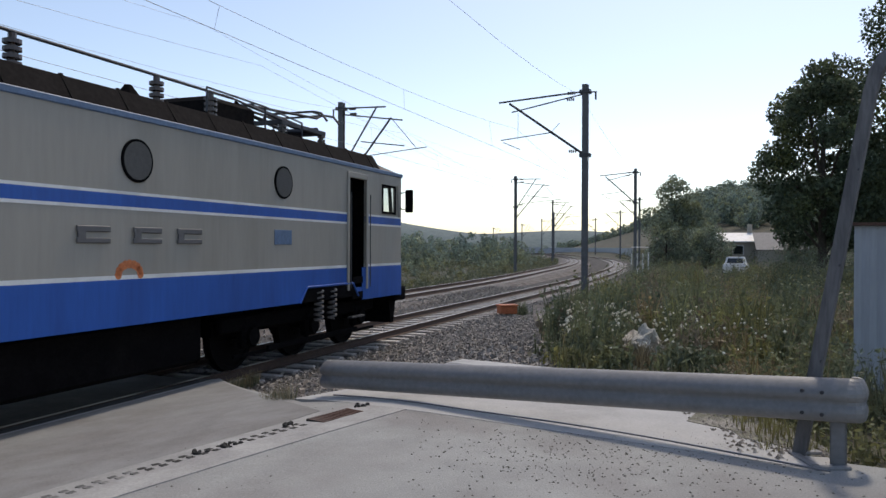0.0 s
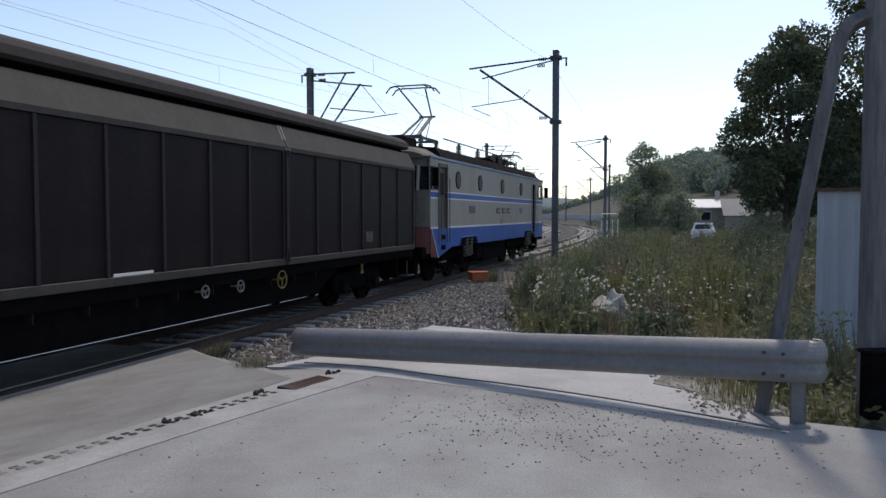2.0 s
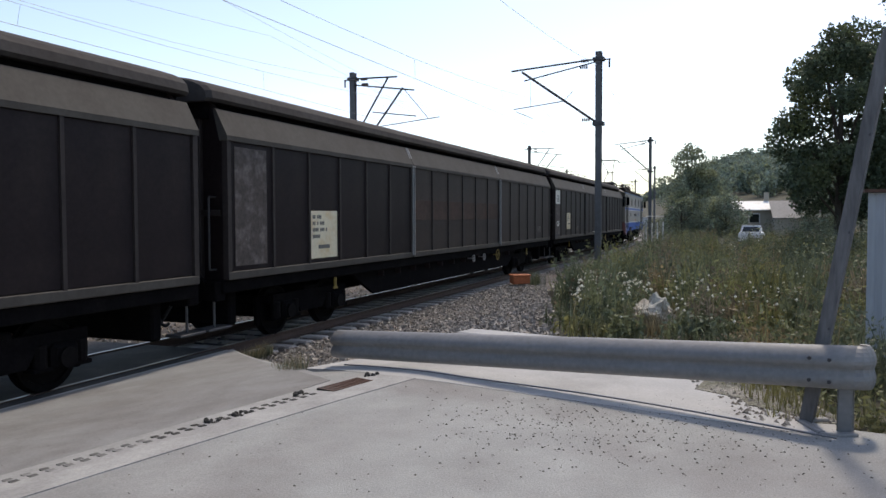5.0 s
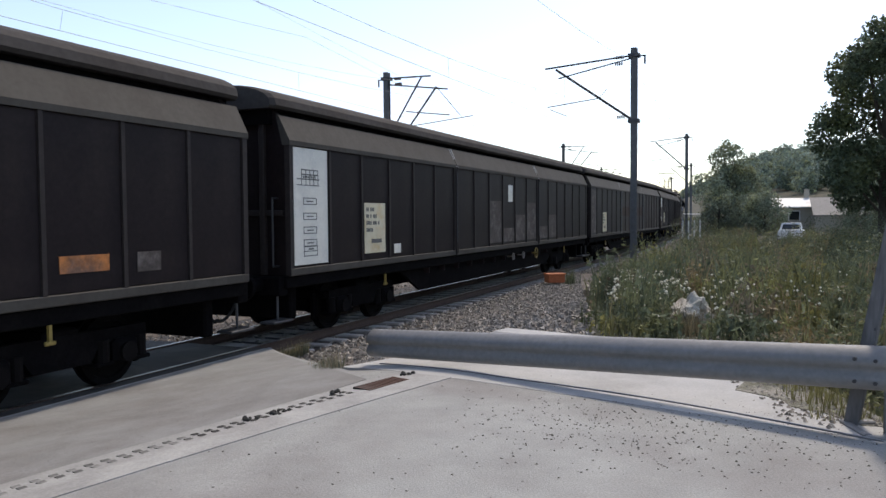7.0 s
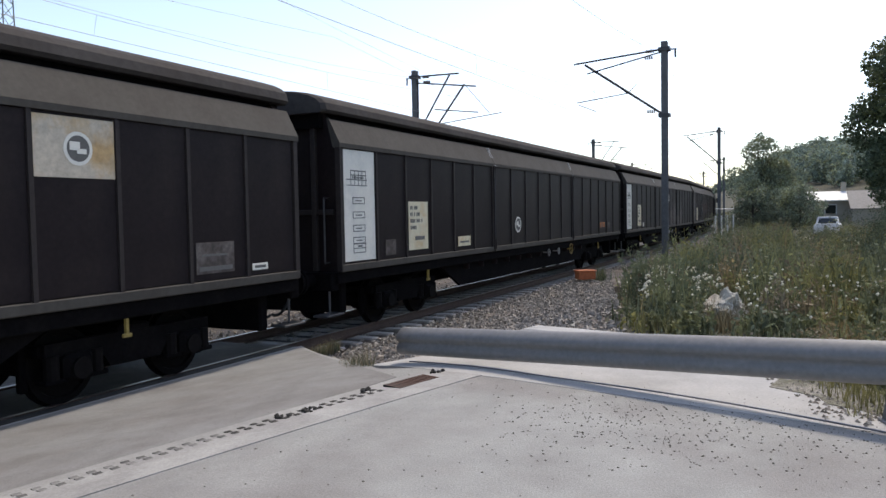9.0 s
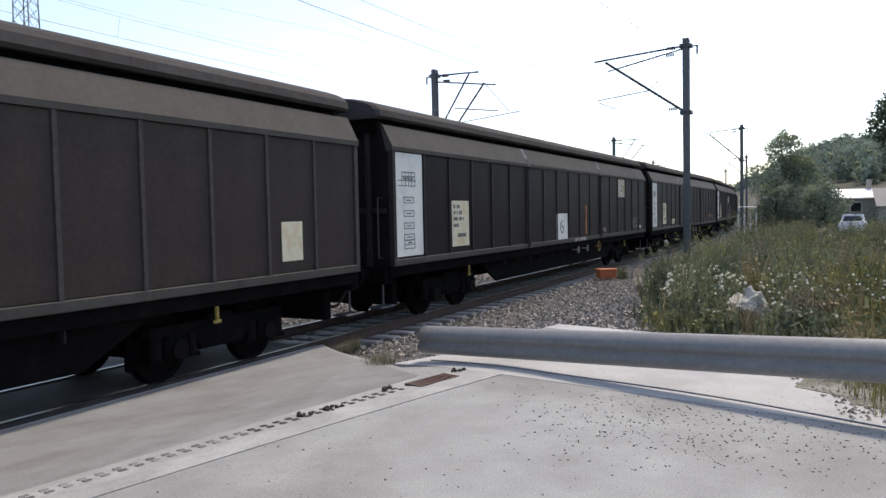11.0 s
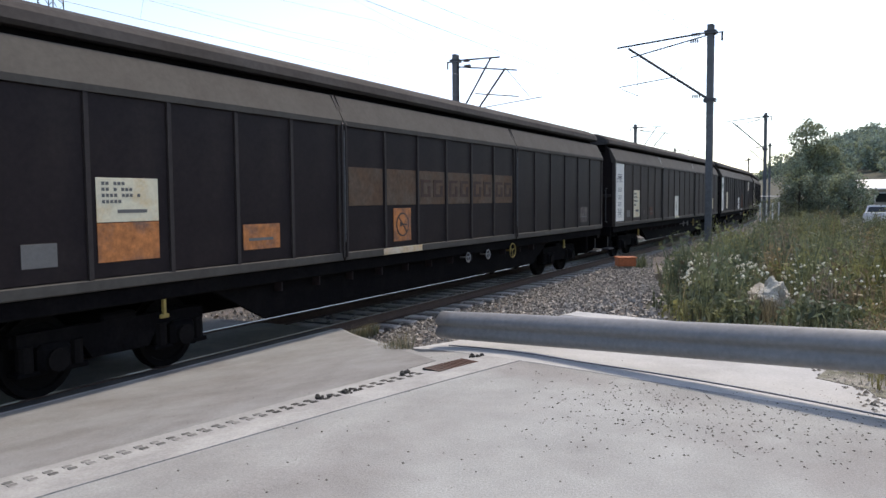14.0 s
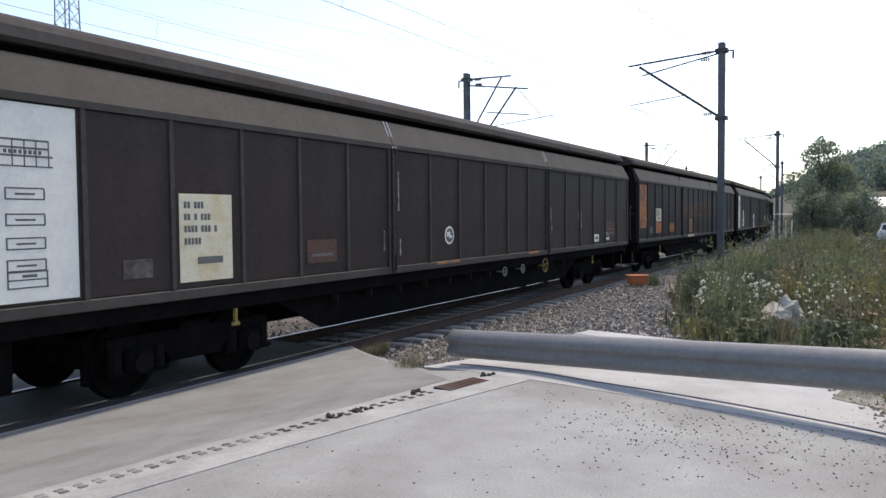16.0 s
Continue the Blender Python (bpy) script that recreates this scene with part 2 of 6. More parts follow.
    wheelsteel=mat("wheel_steel_shaded", (0.007, 0.006, 0.006), 0.8, spec=0.06, metal=0.0, var=0.25, big=5, fine=20, bump=0.15),
    # bluish tone puts some haze into the ridge's colour
    hills=mat("hill_haze", (0.14, 0.175, 0.17), 0.95, var=0.2, big=0.02, fine=0.2, bump=0.0),
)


# ---- mesh helpers ----
def part(name, bm, material, parent=None, label=""):
    """Links a bmesh as one mesh object, under a thing or part where one is given."""
    me = bpy.data.meshes.new(name)
    bm.to_mesh(me)
    bm.free()
    me.materials.append(material)
    ob = new(name, me)
    if parent:
        ob.parent = parent
    return tagged(ob, label)


def share(name, me, parent, x=0, y=0, z=0, rz=0):
    """One more object on a mesh that exists."""
    ob = new(name, me)
    ob.parent = parent
    ob.matrix_basis = pose(x, y, z, 0, 0, rz)
    return ob


def raw(name, verts, faces, material, parent=None, smooth=False):
    me = bpy.data.meshes.new(name)
    me.from_pydata([tuple(v) for v in verts], [], [tuple(f) for f in faces])
    me.materials.append(material)
    if smooth:
        me.polygons.foreach_set("use_smooth", [True] * len(me.polygons))
    me.update()
    ob = new(name, me)
    if parent:
        ob.parent = parent
    return ob


def box(bm, x0, x1, y0, y1, z0, z1, bev=0.0, m=None):
    r = bmesh.ops.create_cube(bm, size=1)
    vs = r["verts"]
    bmesh.ops.scale(bm, vec=(x1 - x0, y1 - y0, z1 - z0), verts=vs)
    bmesh.ops.translate(bm, vec=((x0 + x1) / 2, (y0 + y1) / 2, (z0 + z1) / 2), verts=vs)
    if bev:
        es = list({e for v in vs for e in v.link_edges})
        r2 = bmesh.ops.bevel(bm, geom=es, offset=bev, segments=1, affect="EDGES")
        vs = list({v for f in r2["faces"] for v in f.verts} | {v for v in vs if v.is_valid})
    if m is not None:
        bmesh.ops.transform(bm, matrix=m, verts=vs)
    return bm


def boxes(*dims, bev=0.0):
    bm = bmesh.new()
    for d in dims:
        box(bm, *d, bev=bev)
    return bm


def tube(bm, a, b, r, seg=8, r2=None):
    """A capped round bar from a to b."""
    a, b = Vector(a), Vector(b)
    d = b - a
    m = Matrix.Translation((a + b) / 2) @ d.to_track_quat("Z", "Y").to_matrix().to_4x4()
    bmesh.ops.create_cone(bm, cap_ends=True, segments=seg, radius1=r, radius2=r if r2 is None else r2, depth=d.length, matrix=m)
    return bm


def tubes(*bars, seg=8):
    bm = bmesh.new()
    for a, b, r in bars:
        tube(bm, a, b, r, seg)
    return bm


def loft(bm, sections, close=True, caps=True):
    """Joins equal rings of points into a skin."""
    rings = [[bm.verts.new(p) for p in s] for s in sections]
    n = len(rings[0])
    for a, b in zip(rings, rings[1:]):
        for i in range(n if close else n - 1):
            j = (i + 1) % n
            bm.faces.new((a[i], a[j], b[j], b[i]))
    if caps:
        bm.faces.new(rings[0][::-1])
        bm.faces.new(rings[-1])
    bmesh.ops.recalc_face_normals(bm, faces=bm.faces)
    return bm


def thing(name, label, category, m=None, group="", kind=""):
    ob = new(name)
    if m is not None:
        ob.matrix_basis = m
    return tagged(ob, label, category, group, kind)


# ---- plan: s runs along the line, p to its left; the eye is over s = 0, p = 0 ----
NL = Vector((-0.93973, 0.34192, 0))
UL = Vector((0.34192, 0.93973, 0))
HEAD = math.degrees(math.atan2(UL.y, UL.x))
C1 = 8.82            # the near track's centre
S0, RAD = 42.0, 480.0


def at(s, p, z=0.0):
    return UL * s + NL * p + Vector((0, 0, z))


def gap2(s):
    """The distance from the near track's centre to the far one's."""
    return 5.2 + 1.3 * min(1, max(0, (s - 25) / 45)) ** 1.5


def line(s, off=0.0, z=0.0):
    """A point beside the near track's centre line, off metres to its left."""
    if s <= S0:
        return at(s, C1 + off, z)
    a = (s - S0) / RAD
    return at(S0 + (RAD - off) * math.sin(a), C1 + RAD - (RAD - off) * math.cos(a), z)


def dev(s):
    return 0.0 if s <= S0 else RAD - math.sqrt(max(RAD * RAD - min(s - S0, RAD * 0.95) ** 2, 0))


def smooth(a, b, x):
    k = min(1, max(0, (x - a) / (b - a)))
    return k * k * (3 - 2 * k)


def road_z(p):
    return 0.60 - 0.60 * smooth(2.6, 8.2, p)


def edge_s(p):
    """How far the road reaches along the line."""
    pts = ((-60, -8), (-14, 4), (-0.9, 6.3), (4.3, 7.35), (7.7, 10.5))
    for (a, sa), (b, sb) in zip(pts, pts[1:]):
        if p <= b:
            return sa + (sb - sa) * (p - a) / (b - a)
    return 10.5


def shoulder_z(x, y):
    """The gravel that slopes from the road's end down to the sleepers."""
    v = Vector((x, y, 0))
    s, q = v.dot(UL), v.dot(NL) - C1 - dev(v.dot(UL))
    base = 0.44 * (1 - smooth(9, 26, s)) - 0.06 * smooth(10, 30, s)
    return base + (-0.24 - base) * smooth(-5.6, -1.8, q) + 0.03


def ground_z(x, y):
    v = Vector((x, y, 0))
    s, p = v.dot(UL), v.dot(NL)
    q = p - C1 - dev(s)
    far = math.hypot(x, y)
    if q < 4:
        base = 0.42 * (1 - smooth(9, 26, s)) - 0.1 * smooth(10, 30, s)
        base += 0.25 * smooth(40, 90, far)
        z = base + (-0.62 - base) * smooth(-5.8, -3.2, q)
        if s < edge_s(p) + 0.2:
            z = min(z, road_z(p) - 0.25)
    else:
        z = -0.62 - 0.3 * smooth(9.5, 14, q)
    hill = smooth(110, 400, far) * 25 * smooth(0.12, 0.40, math.atan2(x, max(y, 1e-3)) if y > 0 else 0)
    wob = noise.noise((x * 0.07, y * 0.07, 0.3)) * 0.12 + noise.noise((x * 0.5, y * 0.5, 4)) * 0.04
    calm = smooth(3.2, 7, abs(q - 2.8) - 2.0)
    return z + hill + wob * calm * (0.4 + 3 * smooth(60, 300, far))


def see_through(m, share_clear):
    """Turns a glossy material into a pane that one sees through."""
    nt = m.node_tree
    tr = nt.nodes.new("ShaderNodeBsdfTransparent")
    tr.inputs[0].default_value = (0.86, 0.9, 0.9, 1)
    mx = nt.nodes.new("ShaderNodeMixShader")
    mx.inputs[0].default_value = share_clear
    nt.links.new(nt.nodes["Principled BSDF"].outputs[0], mx.inputs[1])
    nt.links.new(tr.outputs[0], mx.inputs[2])
    nt.links.new(mx.outputs[0], nt.nodes["Material Output"].inputs[0])


see_through(M["clear"], 0.85)


# ---- ground, road and track bed ----
def axis_steps():
    a = [0.0]
    while a[-1] < 3200:
        a.append(a[-1] + max(0.7, 0.055 * a[-1]))
    return [-v for v in a[:0:-1]] + a


def build_ground():
    xs = axis_steps()
    ys = axis_steps()
    verts = [(x, y, ground_z(x, y)) for y in ys for x in xs]
    n = len(xs)
    faces = [(j * n + i, j * n + i + 1, (j + 1) * n + i + 1, (j + 1) * n + i) for j in range(len(ys) - 1) for i in range(n - 1)]
    g = raw("ground", verts, faces, M["ground"], smooth=True)
    tagged(g, "uneven ground of dry grass and soil", "ground", kind="structure")


def slab(name, outline, top, thick, material, label, category, cut=0.6, lift=0.0):
    """A slab over a flat outline (world x, y), cut into a grid that follows a height."""
    bm = bmesh.new()
    f = bm.faces.new([bm.verts.new((x, y, 0)) for x, y in outline])
    xs = [v[0] for v in outline]
    ys = [v[1] for v in outline]
    if top is road_h:
        for k in np.arange(2.32, 8.4, 0.28):
            bmesh.ops.bisect_plane(bm, geom=bm.verts[:] + bm.edges[:] + bm.faces[:], plane_co=NL * float(k), plane_no=NL)
        xs = ys = (0, 0)
    for k in np.arange(min(xs) + cut, max(xs), cut):
        bmesh.ops.bisect_plane(bm, geom=bm.verts[:] + bm.edges[:] + bm.faces[:], plane_co=(k, 0, 0), plane_no=(1, 0, 0))
    for k in np.arange(min(ys) + cut, max(ys), cut):
        bmesh.ops.bisect_plane(bm, geom=bm.verts[:] + bm.edges[:] + bm.faces[:], plane_co=(0, k, 0), plane_no=(0, 1, 0))
    for v in bm.verts:
        v.co.z = top(v.co.x, v.co.y) + lift
    bmesh.ops.recalc_face_normals(bm, faces=bm.faces)
    if sum(f.normal.z for f in bm.faces) < 0:
        bmesh.ops.reverse_faces(bm, faces=bm.faces)
    r = bmesh.ops.extrude_face_region(bm, geom=bm.faces[:])
    low = {v for v in r["geom"] if isinstance(v, bmesh.types.BMVert)}
    for v in bm.verts:
        if v not in low:
            v.co.z -= thick
    bmesh.ops.recalc_face_normals(bm, faces=bm.faces)
    ob = part(name, bm, material)
    return tagged(ob, label, category, kind="structure")


def road_h(x, y):
    return road_z(Vector((x, y, 0)).dot(NL))


def ps(p, s):
    v = at(s, p)
    return (v.x, v.y)


def build_road():
    out = [ps(-30, -9)] + [ps(p, edge_s(p)) for p in (-14, -0.9, 4.3, 7.7)] + [ps(7.7, -30), ps(-30, -30)]
    slab("road", out, road_h, 0.3, M["concrete"], "worn grey concrete road at a level crossing", "road", 1.0)
    pad = [(-1.72, 8.78), (-1.1, 9.05), (-0.3, 8.95), (1.6, 8.7), (3.0, 7.5), (2.9, 5.6), (2.62, 5.5), (-0.55, 7.55)]
    slab("pavement", pad, road_h, 0.22, M["pale"], "pale concrete apron under the crash barrier", "pavement", 0.7, 0.004)
    pt = [ps(7.64, 10.4), ps(4.55, 7.45), ps(3.75, 6.75), ps(4.5, 2.4), ps(5.8, -5), ps(7.64, -5)]
    slab("road_patch", pt, road_h, 0.1, M["patch"], "darker grey concrete slab beside the rails", "road slab", 0.8, 0.004)
    dp = [(2.22, 6.95), (2.45, 7.35), (3.05, 7.4), (3.02, 5.75), (2.78, 5.8), (2.66, 6.15), (2.48, 6.35), (2.5, 6.6)]
    slab("dirt_patch", dp, road_h, 0.1, M["earth"], "gravelly dirt spilled over the end of the apron", "dirt", 0.5, 0.009)
    # pale strip that holds the drain
    a, b = Vector((-4.72, 2.3, 0)), Vector((-0.72, 7.70, 0))
    d = (b - a).normalized()
    w = Vector((-d.y, d.x, 0)) * 0.21
    st = [(a - w * 2.7).to_tuple()[:2], (b - w * 2.2).to_tuple()[:2], (b + w * 1.25).to_tuple()[:2], (a + w * 1.4).to_tuple()[:2]]
    slab("drain_strip", st, road_h, 0.08, M["strip"], "pale concrete drain strip set in the road", "drain", 0.5, 0.008)
    ang = math.degrees(math.atan2(d.y, d.x))
    length = (b - a).length
    dark = None
    drain = thing("drain_cover", "row of dark slots and a rusty grate in the drain strip", "drain cover")
    hole = None
    k = 0.1
    while k < length - 0.9:
        for sgn in (-1, 1):
            c = a + d * k + w * (sgn * 0.23)
            z = road_h(c.x, c.y) + 0.0095
            if hole is None:
                hole = part("slot", boxes((-0.028, 0.028, -0.026, 0.026, -0.02, 0.002)), M["slot"], drain).data
                ob = bpy.data.objects["slot"]
                ob.matrix_basis = pose(c.x, c.y, z, 0, 0, ang)
            else:
                if dark is None and k > length * 0.62:
                    dark = hole.copy()
                    dark.materials.clear()
                    dark.materials.append(M["hole"])
                share("slot", dark or hole, drain, c.x, c.y, z, ang + random.uniform(-6, 6))
        k += 0.118
    c = b - d * 0.54 - w * 0.22
    g = part("grate_frame", boxes((-0.27, 0.27, -0.115, 0.115, -0.03, 0.004)), M["hole"], drain)
    g.matrix_basis = pose(c.x, c.y, road_h(c.x, c.y) + 0.0095, 0, 0, ang)
    for i in range(12):
        o = part("grate_bar", boxes((-0.012, 0.012, -0.11, 0.11, -0.01, 0.009)), M["rust"], drain) if i == 0 else share("grate_bar", bar, drain)
        bar = o.data
        q = c + d * (-0.25 + i * 0.0455)
        o.matrix_basis = pose(q.x, q.y, road_h(q.x, q.y) + 0.0105, 0, 0, ang)
    for i, (kk, ww) in enumerate(((length - 1.0, 0.3), (length - 0.08, 0.2), (length - 2.0, 0.1), (length - 1.75, -0.2))):
        q = a + d * kk + w * ww
        dirt_clump("dirt_clump", q.x, q.y, road_h(q.x, q.y) + 0.008, 0.07)


def dirt_clump(name, x, y, z, r):
    bm = bmesh.new()
    for i in range(9):
        m = pose(random.uniform(-r, r), random.uniform(-r, r), 0.004, random.uniform(0, 90), random.uniform(0, 90))
        bmesh.ops.create_icosphere(bm, subdivisions=1, radius=random.uniform(0.15, 0.4) * r, matrix=m)
    ob = part(name, bm, M["hole"])
    ob.matrix_basis = pose(x, y, z)
    return tagged(ob, "dark clump of dirt and dry weed on the drain", "dirt", kind="stuff")


def sweep(name, profile, s0, s1, step, material, offset=None, parent=None, sm=False):
    """A profile of (offset to the left, z) drawn along the line."""
    ss = list(np.arange(s0, s1, step)) + [s1]
    n = len(profile)
    verts, faces = [], []
    for s in ss:
        o = offset(s) if offset else 0.0
        for w, z in profile:
            verts.append(line(s, o + w, z))
    for k in range(len(ss) - 1):
        for i in range(n):
            j = (i + 1) % n
            faces.append((k * n + i, k * n + j, (k + 1) * n + j, (k + 1) * n + i))
    faces += [tuple(range(n))[::-1], tuple((len(ss) - 1) * n + i for i in range(n))]
    return raw(name, verts, faces, material, parent, sm)


def rail_profile(c):
    half = [(0.075, -0.172), (0.075, -0.158), (0.02, -0.145), (0.012, -0.06), (0.034, -0.045), (0.036, -0.004)]
    return [(c - w, z) for w, z in half] + [(c + w, z) for w, z in half[::-1]]


def build_tracks():
    end = 330.0
    bed = [(-3.0, -0.75), (-2.0, -0.27), (-1.55, -0.215), (1.6, -0.215), (3.0, -0.3), (4.4, -0.75)]
    b = sweep("track_bed", bed, 10.6, end, 2.0, M["oil_shade"])
    tagged(b, "crushed stone ballast under the near track, darkened for oil and the train's shade", "ballast", kind="structure")
    b = sweep("track_bed", bed[:2] + [(-1.6, -0.215), (1.6, -0.215), (2.1, -0.28), (3.4, -0.9)], -60, end, 2.0, M["ballast"], gap2)
    tagged(b, "grey crushed stone ballast under the far track", "ballast", kind="structure")
    b = sweep("track_bed", [(-1.05, -0.5), (-1.05, -0.012), (-0.82, -0.008), (-0.82, -0.5)], -60, 10.5, 2.0, M["asphalt"])
    tagged(b, "dark asphalt strip along the rails of the crossing", "crossing strip", kind="structure")
    b = sweep("track_bed", [(-0.66, -0.5), (-0.66, -0.02), (0.66, -0.02), (0.66, -0.5)], -60, 10.5, 2.0, M["asphalt"])
    tagged(b, "dark asphalt between the rails of the crossing", "crossing strip", kind="structure")
    b = sweep("track_bed", [(0.82, -0.5), (0.82, -0.012), (3.7, -0.06), (3.7, -0.5)], -60, 10.5, 2.0, M["asphalt"])
    tagged(b, "worn asphalt between the two tracks of the crossing", "crossing strip", kind="structure")
    b = sweep("road_edge", [(-1.13, -0.3), (-1.13, 0.012), (-1.09, 0.012), (-1.09, -0.3)], -60, 10.4, 2.0, M["pale"])
    tagged(b, "thin pale concrete edge of the crossing slab", "kerb", kind="structure")
    for nm, off in (("near", lambda s: 0.0), ("far", gap2)):
        t = thing("railway_track", "%s railway track with worn steel rails on concrete sleepers" % nm, "railway track", group="tracks", kind="structure")
        for c in (-0.7525, 0.7525):
            r = sweep("rail", rail_profile(c), -70, end, 1.0, M["rail"], off, t)
            sweep("rail_head", [(c - 0.034, -0.0038), (c - 0.028, 0.0), (c + 0.028, 0.0), (c + 0.034, -0.0038)], -70, end, 1.0, M["railtop"], off, r)
        prof = boxes((-0.13, 0.13, -1.28, 1.28, -0.36, -0.178), bev=0.02)
        first = part("sleeper", prof, M["sleeper"], t)
        me = first.data
        ss = np.arange(10.9, 150, 0.6)
        for i, s in enumerate(ss):
            q, q2 = line(s, off(s)), line(s + 0.1, off(s + 0.1))
            a = math.degrees(math.atan2(q2.y - q.y, q2.x - q.x)) + random.uniform(-0.8, 0.8)
            ob = first if i == 0 else share("sleeper", me, t)
            ob.matrix_basis = pose(q.x, q.y, random.uniform(-0.008, 0.004), 0, 0, a)


def build_gravel():
    """Loose stones over the shoulder between the road's end and the track."""
    out = [ps(7.2, 10.05), ps(7.2, 31), ps(5.7, 30), ps(5.3, 22), ps(2.3, 9.4), ps(3.4, 8.0), ps(4.4, 7.5)]
    slab("gravel_shoulder", out, shoulder_z, 0.5, M["ballast"], "grey gravel shoulder beside the track", "gravel", 0.8)
    rng = np.random.default_rng(5)
    verts, faces = [], []
    base = np.array([(1, 1, 1), (1, -1, -1), (-1, 1, -1), (-1, -1, 1), (1.3, 0, 0), (0, 1.2, -0.2)])
    tri = [(0, 4, 5), (4, 1, 5), (1, 2, 5), (2, 0, 5), (0, 3, 4), (3, 1, 4), (0, 2, 3), (3, 2, 1)]
    for i in range(19000):
        s = 8.6 + 36 * rng.random() ** 1.7
        w = rng.uniform(max(-6.6, 0.25 * s - 9.2), -1.35) if rng.random() < 0.8 and s < 31 else rng.uniform(-2.0, 4.5)
        if w < -1.4 and C1 + w > 4.5 + (s - 7.4) * 1.03:
            continue
        q = line(s, w, -0.2)
        if w < -1.9 and s < 31:
            q.z = shoulder_z(q.x, q.y) + 0.01
        elif s < 10.6:
            continue
        k = rng.uniform(0.014, 0.036)
        rot = np.array(Euler(rng.uniform(0, 6.28, 3)).to_matrix())
        o = len(verts)
        verts += list((base * k * rng.uniform(0.6, 1.2, 3)) @ rot.T + np.array(q))
        faces += [(a + o, b2 + o, c + o) for a, b2, c in tri]
    tagged(raw("loose_gravel", verts, faces, M["stone"]), "loose grey crushed stones beside the rails", "gravel", kind="stuff")


# ---- the train ----
PITCH = 22.65        # wagon length over buffers
HALF = 10.65


def joint(t):
    """Where the coupling behind the engine stands along the line."""
    return 3.584e-4 * t ** 3 + 0.02274 * t ** 2 + 11.221 * t - 1.54


def seat(s, base):
    """A vehicle's pose with its bogies at s - base and s + base."""
    a, b = line(s - base), line(s + base)
    c, d = (a + b) / 2, b - a
    return pose(c.x, c.y, 0, 0, 0, math.degrees(math.atan2(d.y, d.x)))


def wheel_set(name, r, parent, x, z, bearing=True):
    bm = bmesh.new()
    prof = [(0.0, 0.055), (0.13, 0.055), (0.15, 0.02), (r - 0.09, 0.02), (r - 0.075, 0.06), (r + 0.0, 0.06), (r + 0.004, -0.045), (r + 0.028, -0.05), (r + 0.02, -0.075), (r - 0.08, -0.075), (r - 0.1, -0.03), (0.14, -0.03), (0.12, -0.07), (0.0, -0.07)]
    for sgn in (-1, 1):
        rings = []
        for k in range(24):
            a = k * math.tau / 24
            rings.append([(rr * math.cos(a), sgn * (0.7525 + w), rr * math.sin(a)) for rr, w in prof])
        vs = [[bm.verts.new(p) for p in ring] for ring in rings]
        for k in range(24):
            A, B = vs[k], vs[(k + 1) % 24]
            for i in range(len(prof) - 1):
                bm.faces.new((A[i], A[i + 1], B[i + 1], B[i]))
        for k in range(5):
            a = k * math.tau / 5
            tube(bm, (0.2 * math.cos(a), sgn * 0.775, 0.2 * math.sin(a)), (0.2 * math.cos(a), sgn * 0.785, 0.2 * math.sin(a)), 0.04, 6)
    bmesh.ops.remove_doubles(bm, verts=bm.verts, dist=1e-4)
    bmesh.ops.recalc_face_normals(bm, faces=bm.faces)
    tube(bm, (0, -0.95, 0), (0, 0.95, 0), 0.08, 10)
    ob = part(name, bm, M["wheelsteel"], parent)
    ob.matrix_basis = pose(x, 0, z)
    return ob


def coil(bm, x, y, z0, z1, r, turns, wire):
    """A steel coil spring."""
    n = turns * 10
    rings = []
    for k in range(n + 1):
        a = k / 10 * math.tau
        c = Vector((x + r * math.cos(a), y + r * math.sin(a), z0 + (z1 - z0) * k / n))
        o = Vector((math.cos(a), math.sin(a), 0))
        rings.append([c + (o * math.cos(b) + Vector((0, 0, 1)) * math.sin(b)) * wire for b in (0.8, 2.4, 3.9, 5.5)])
    loft(bm, rings)


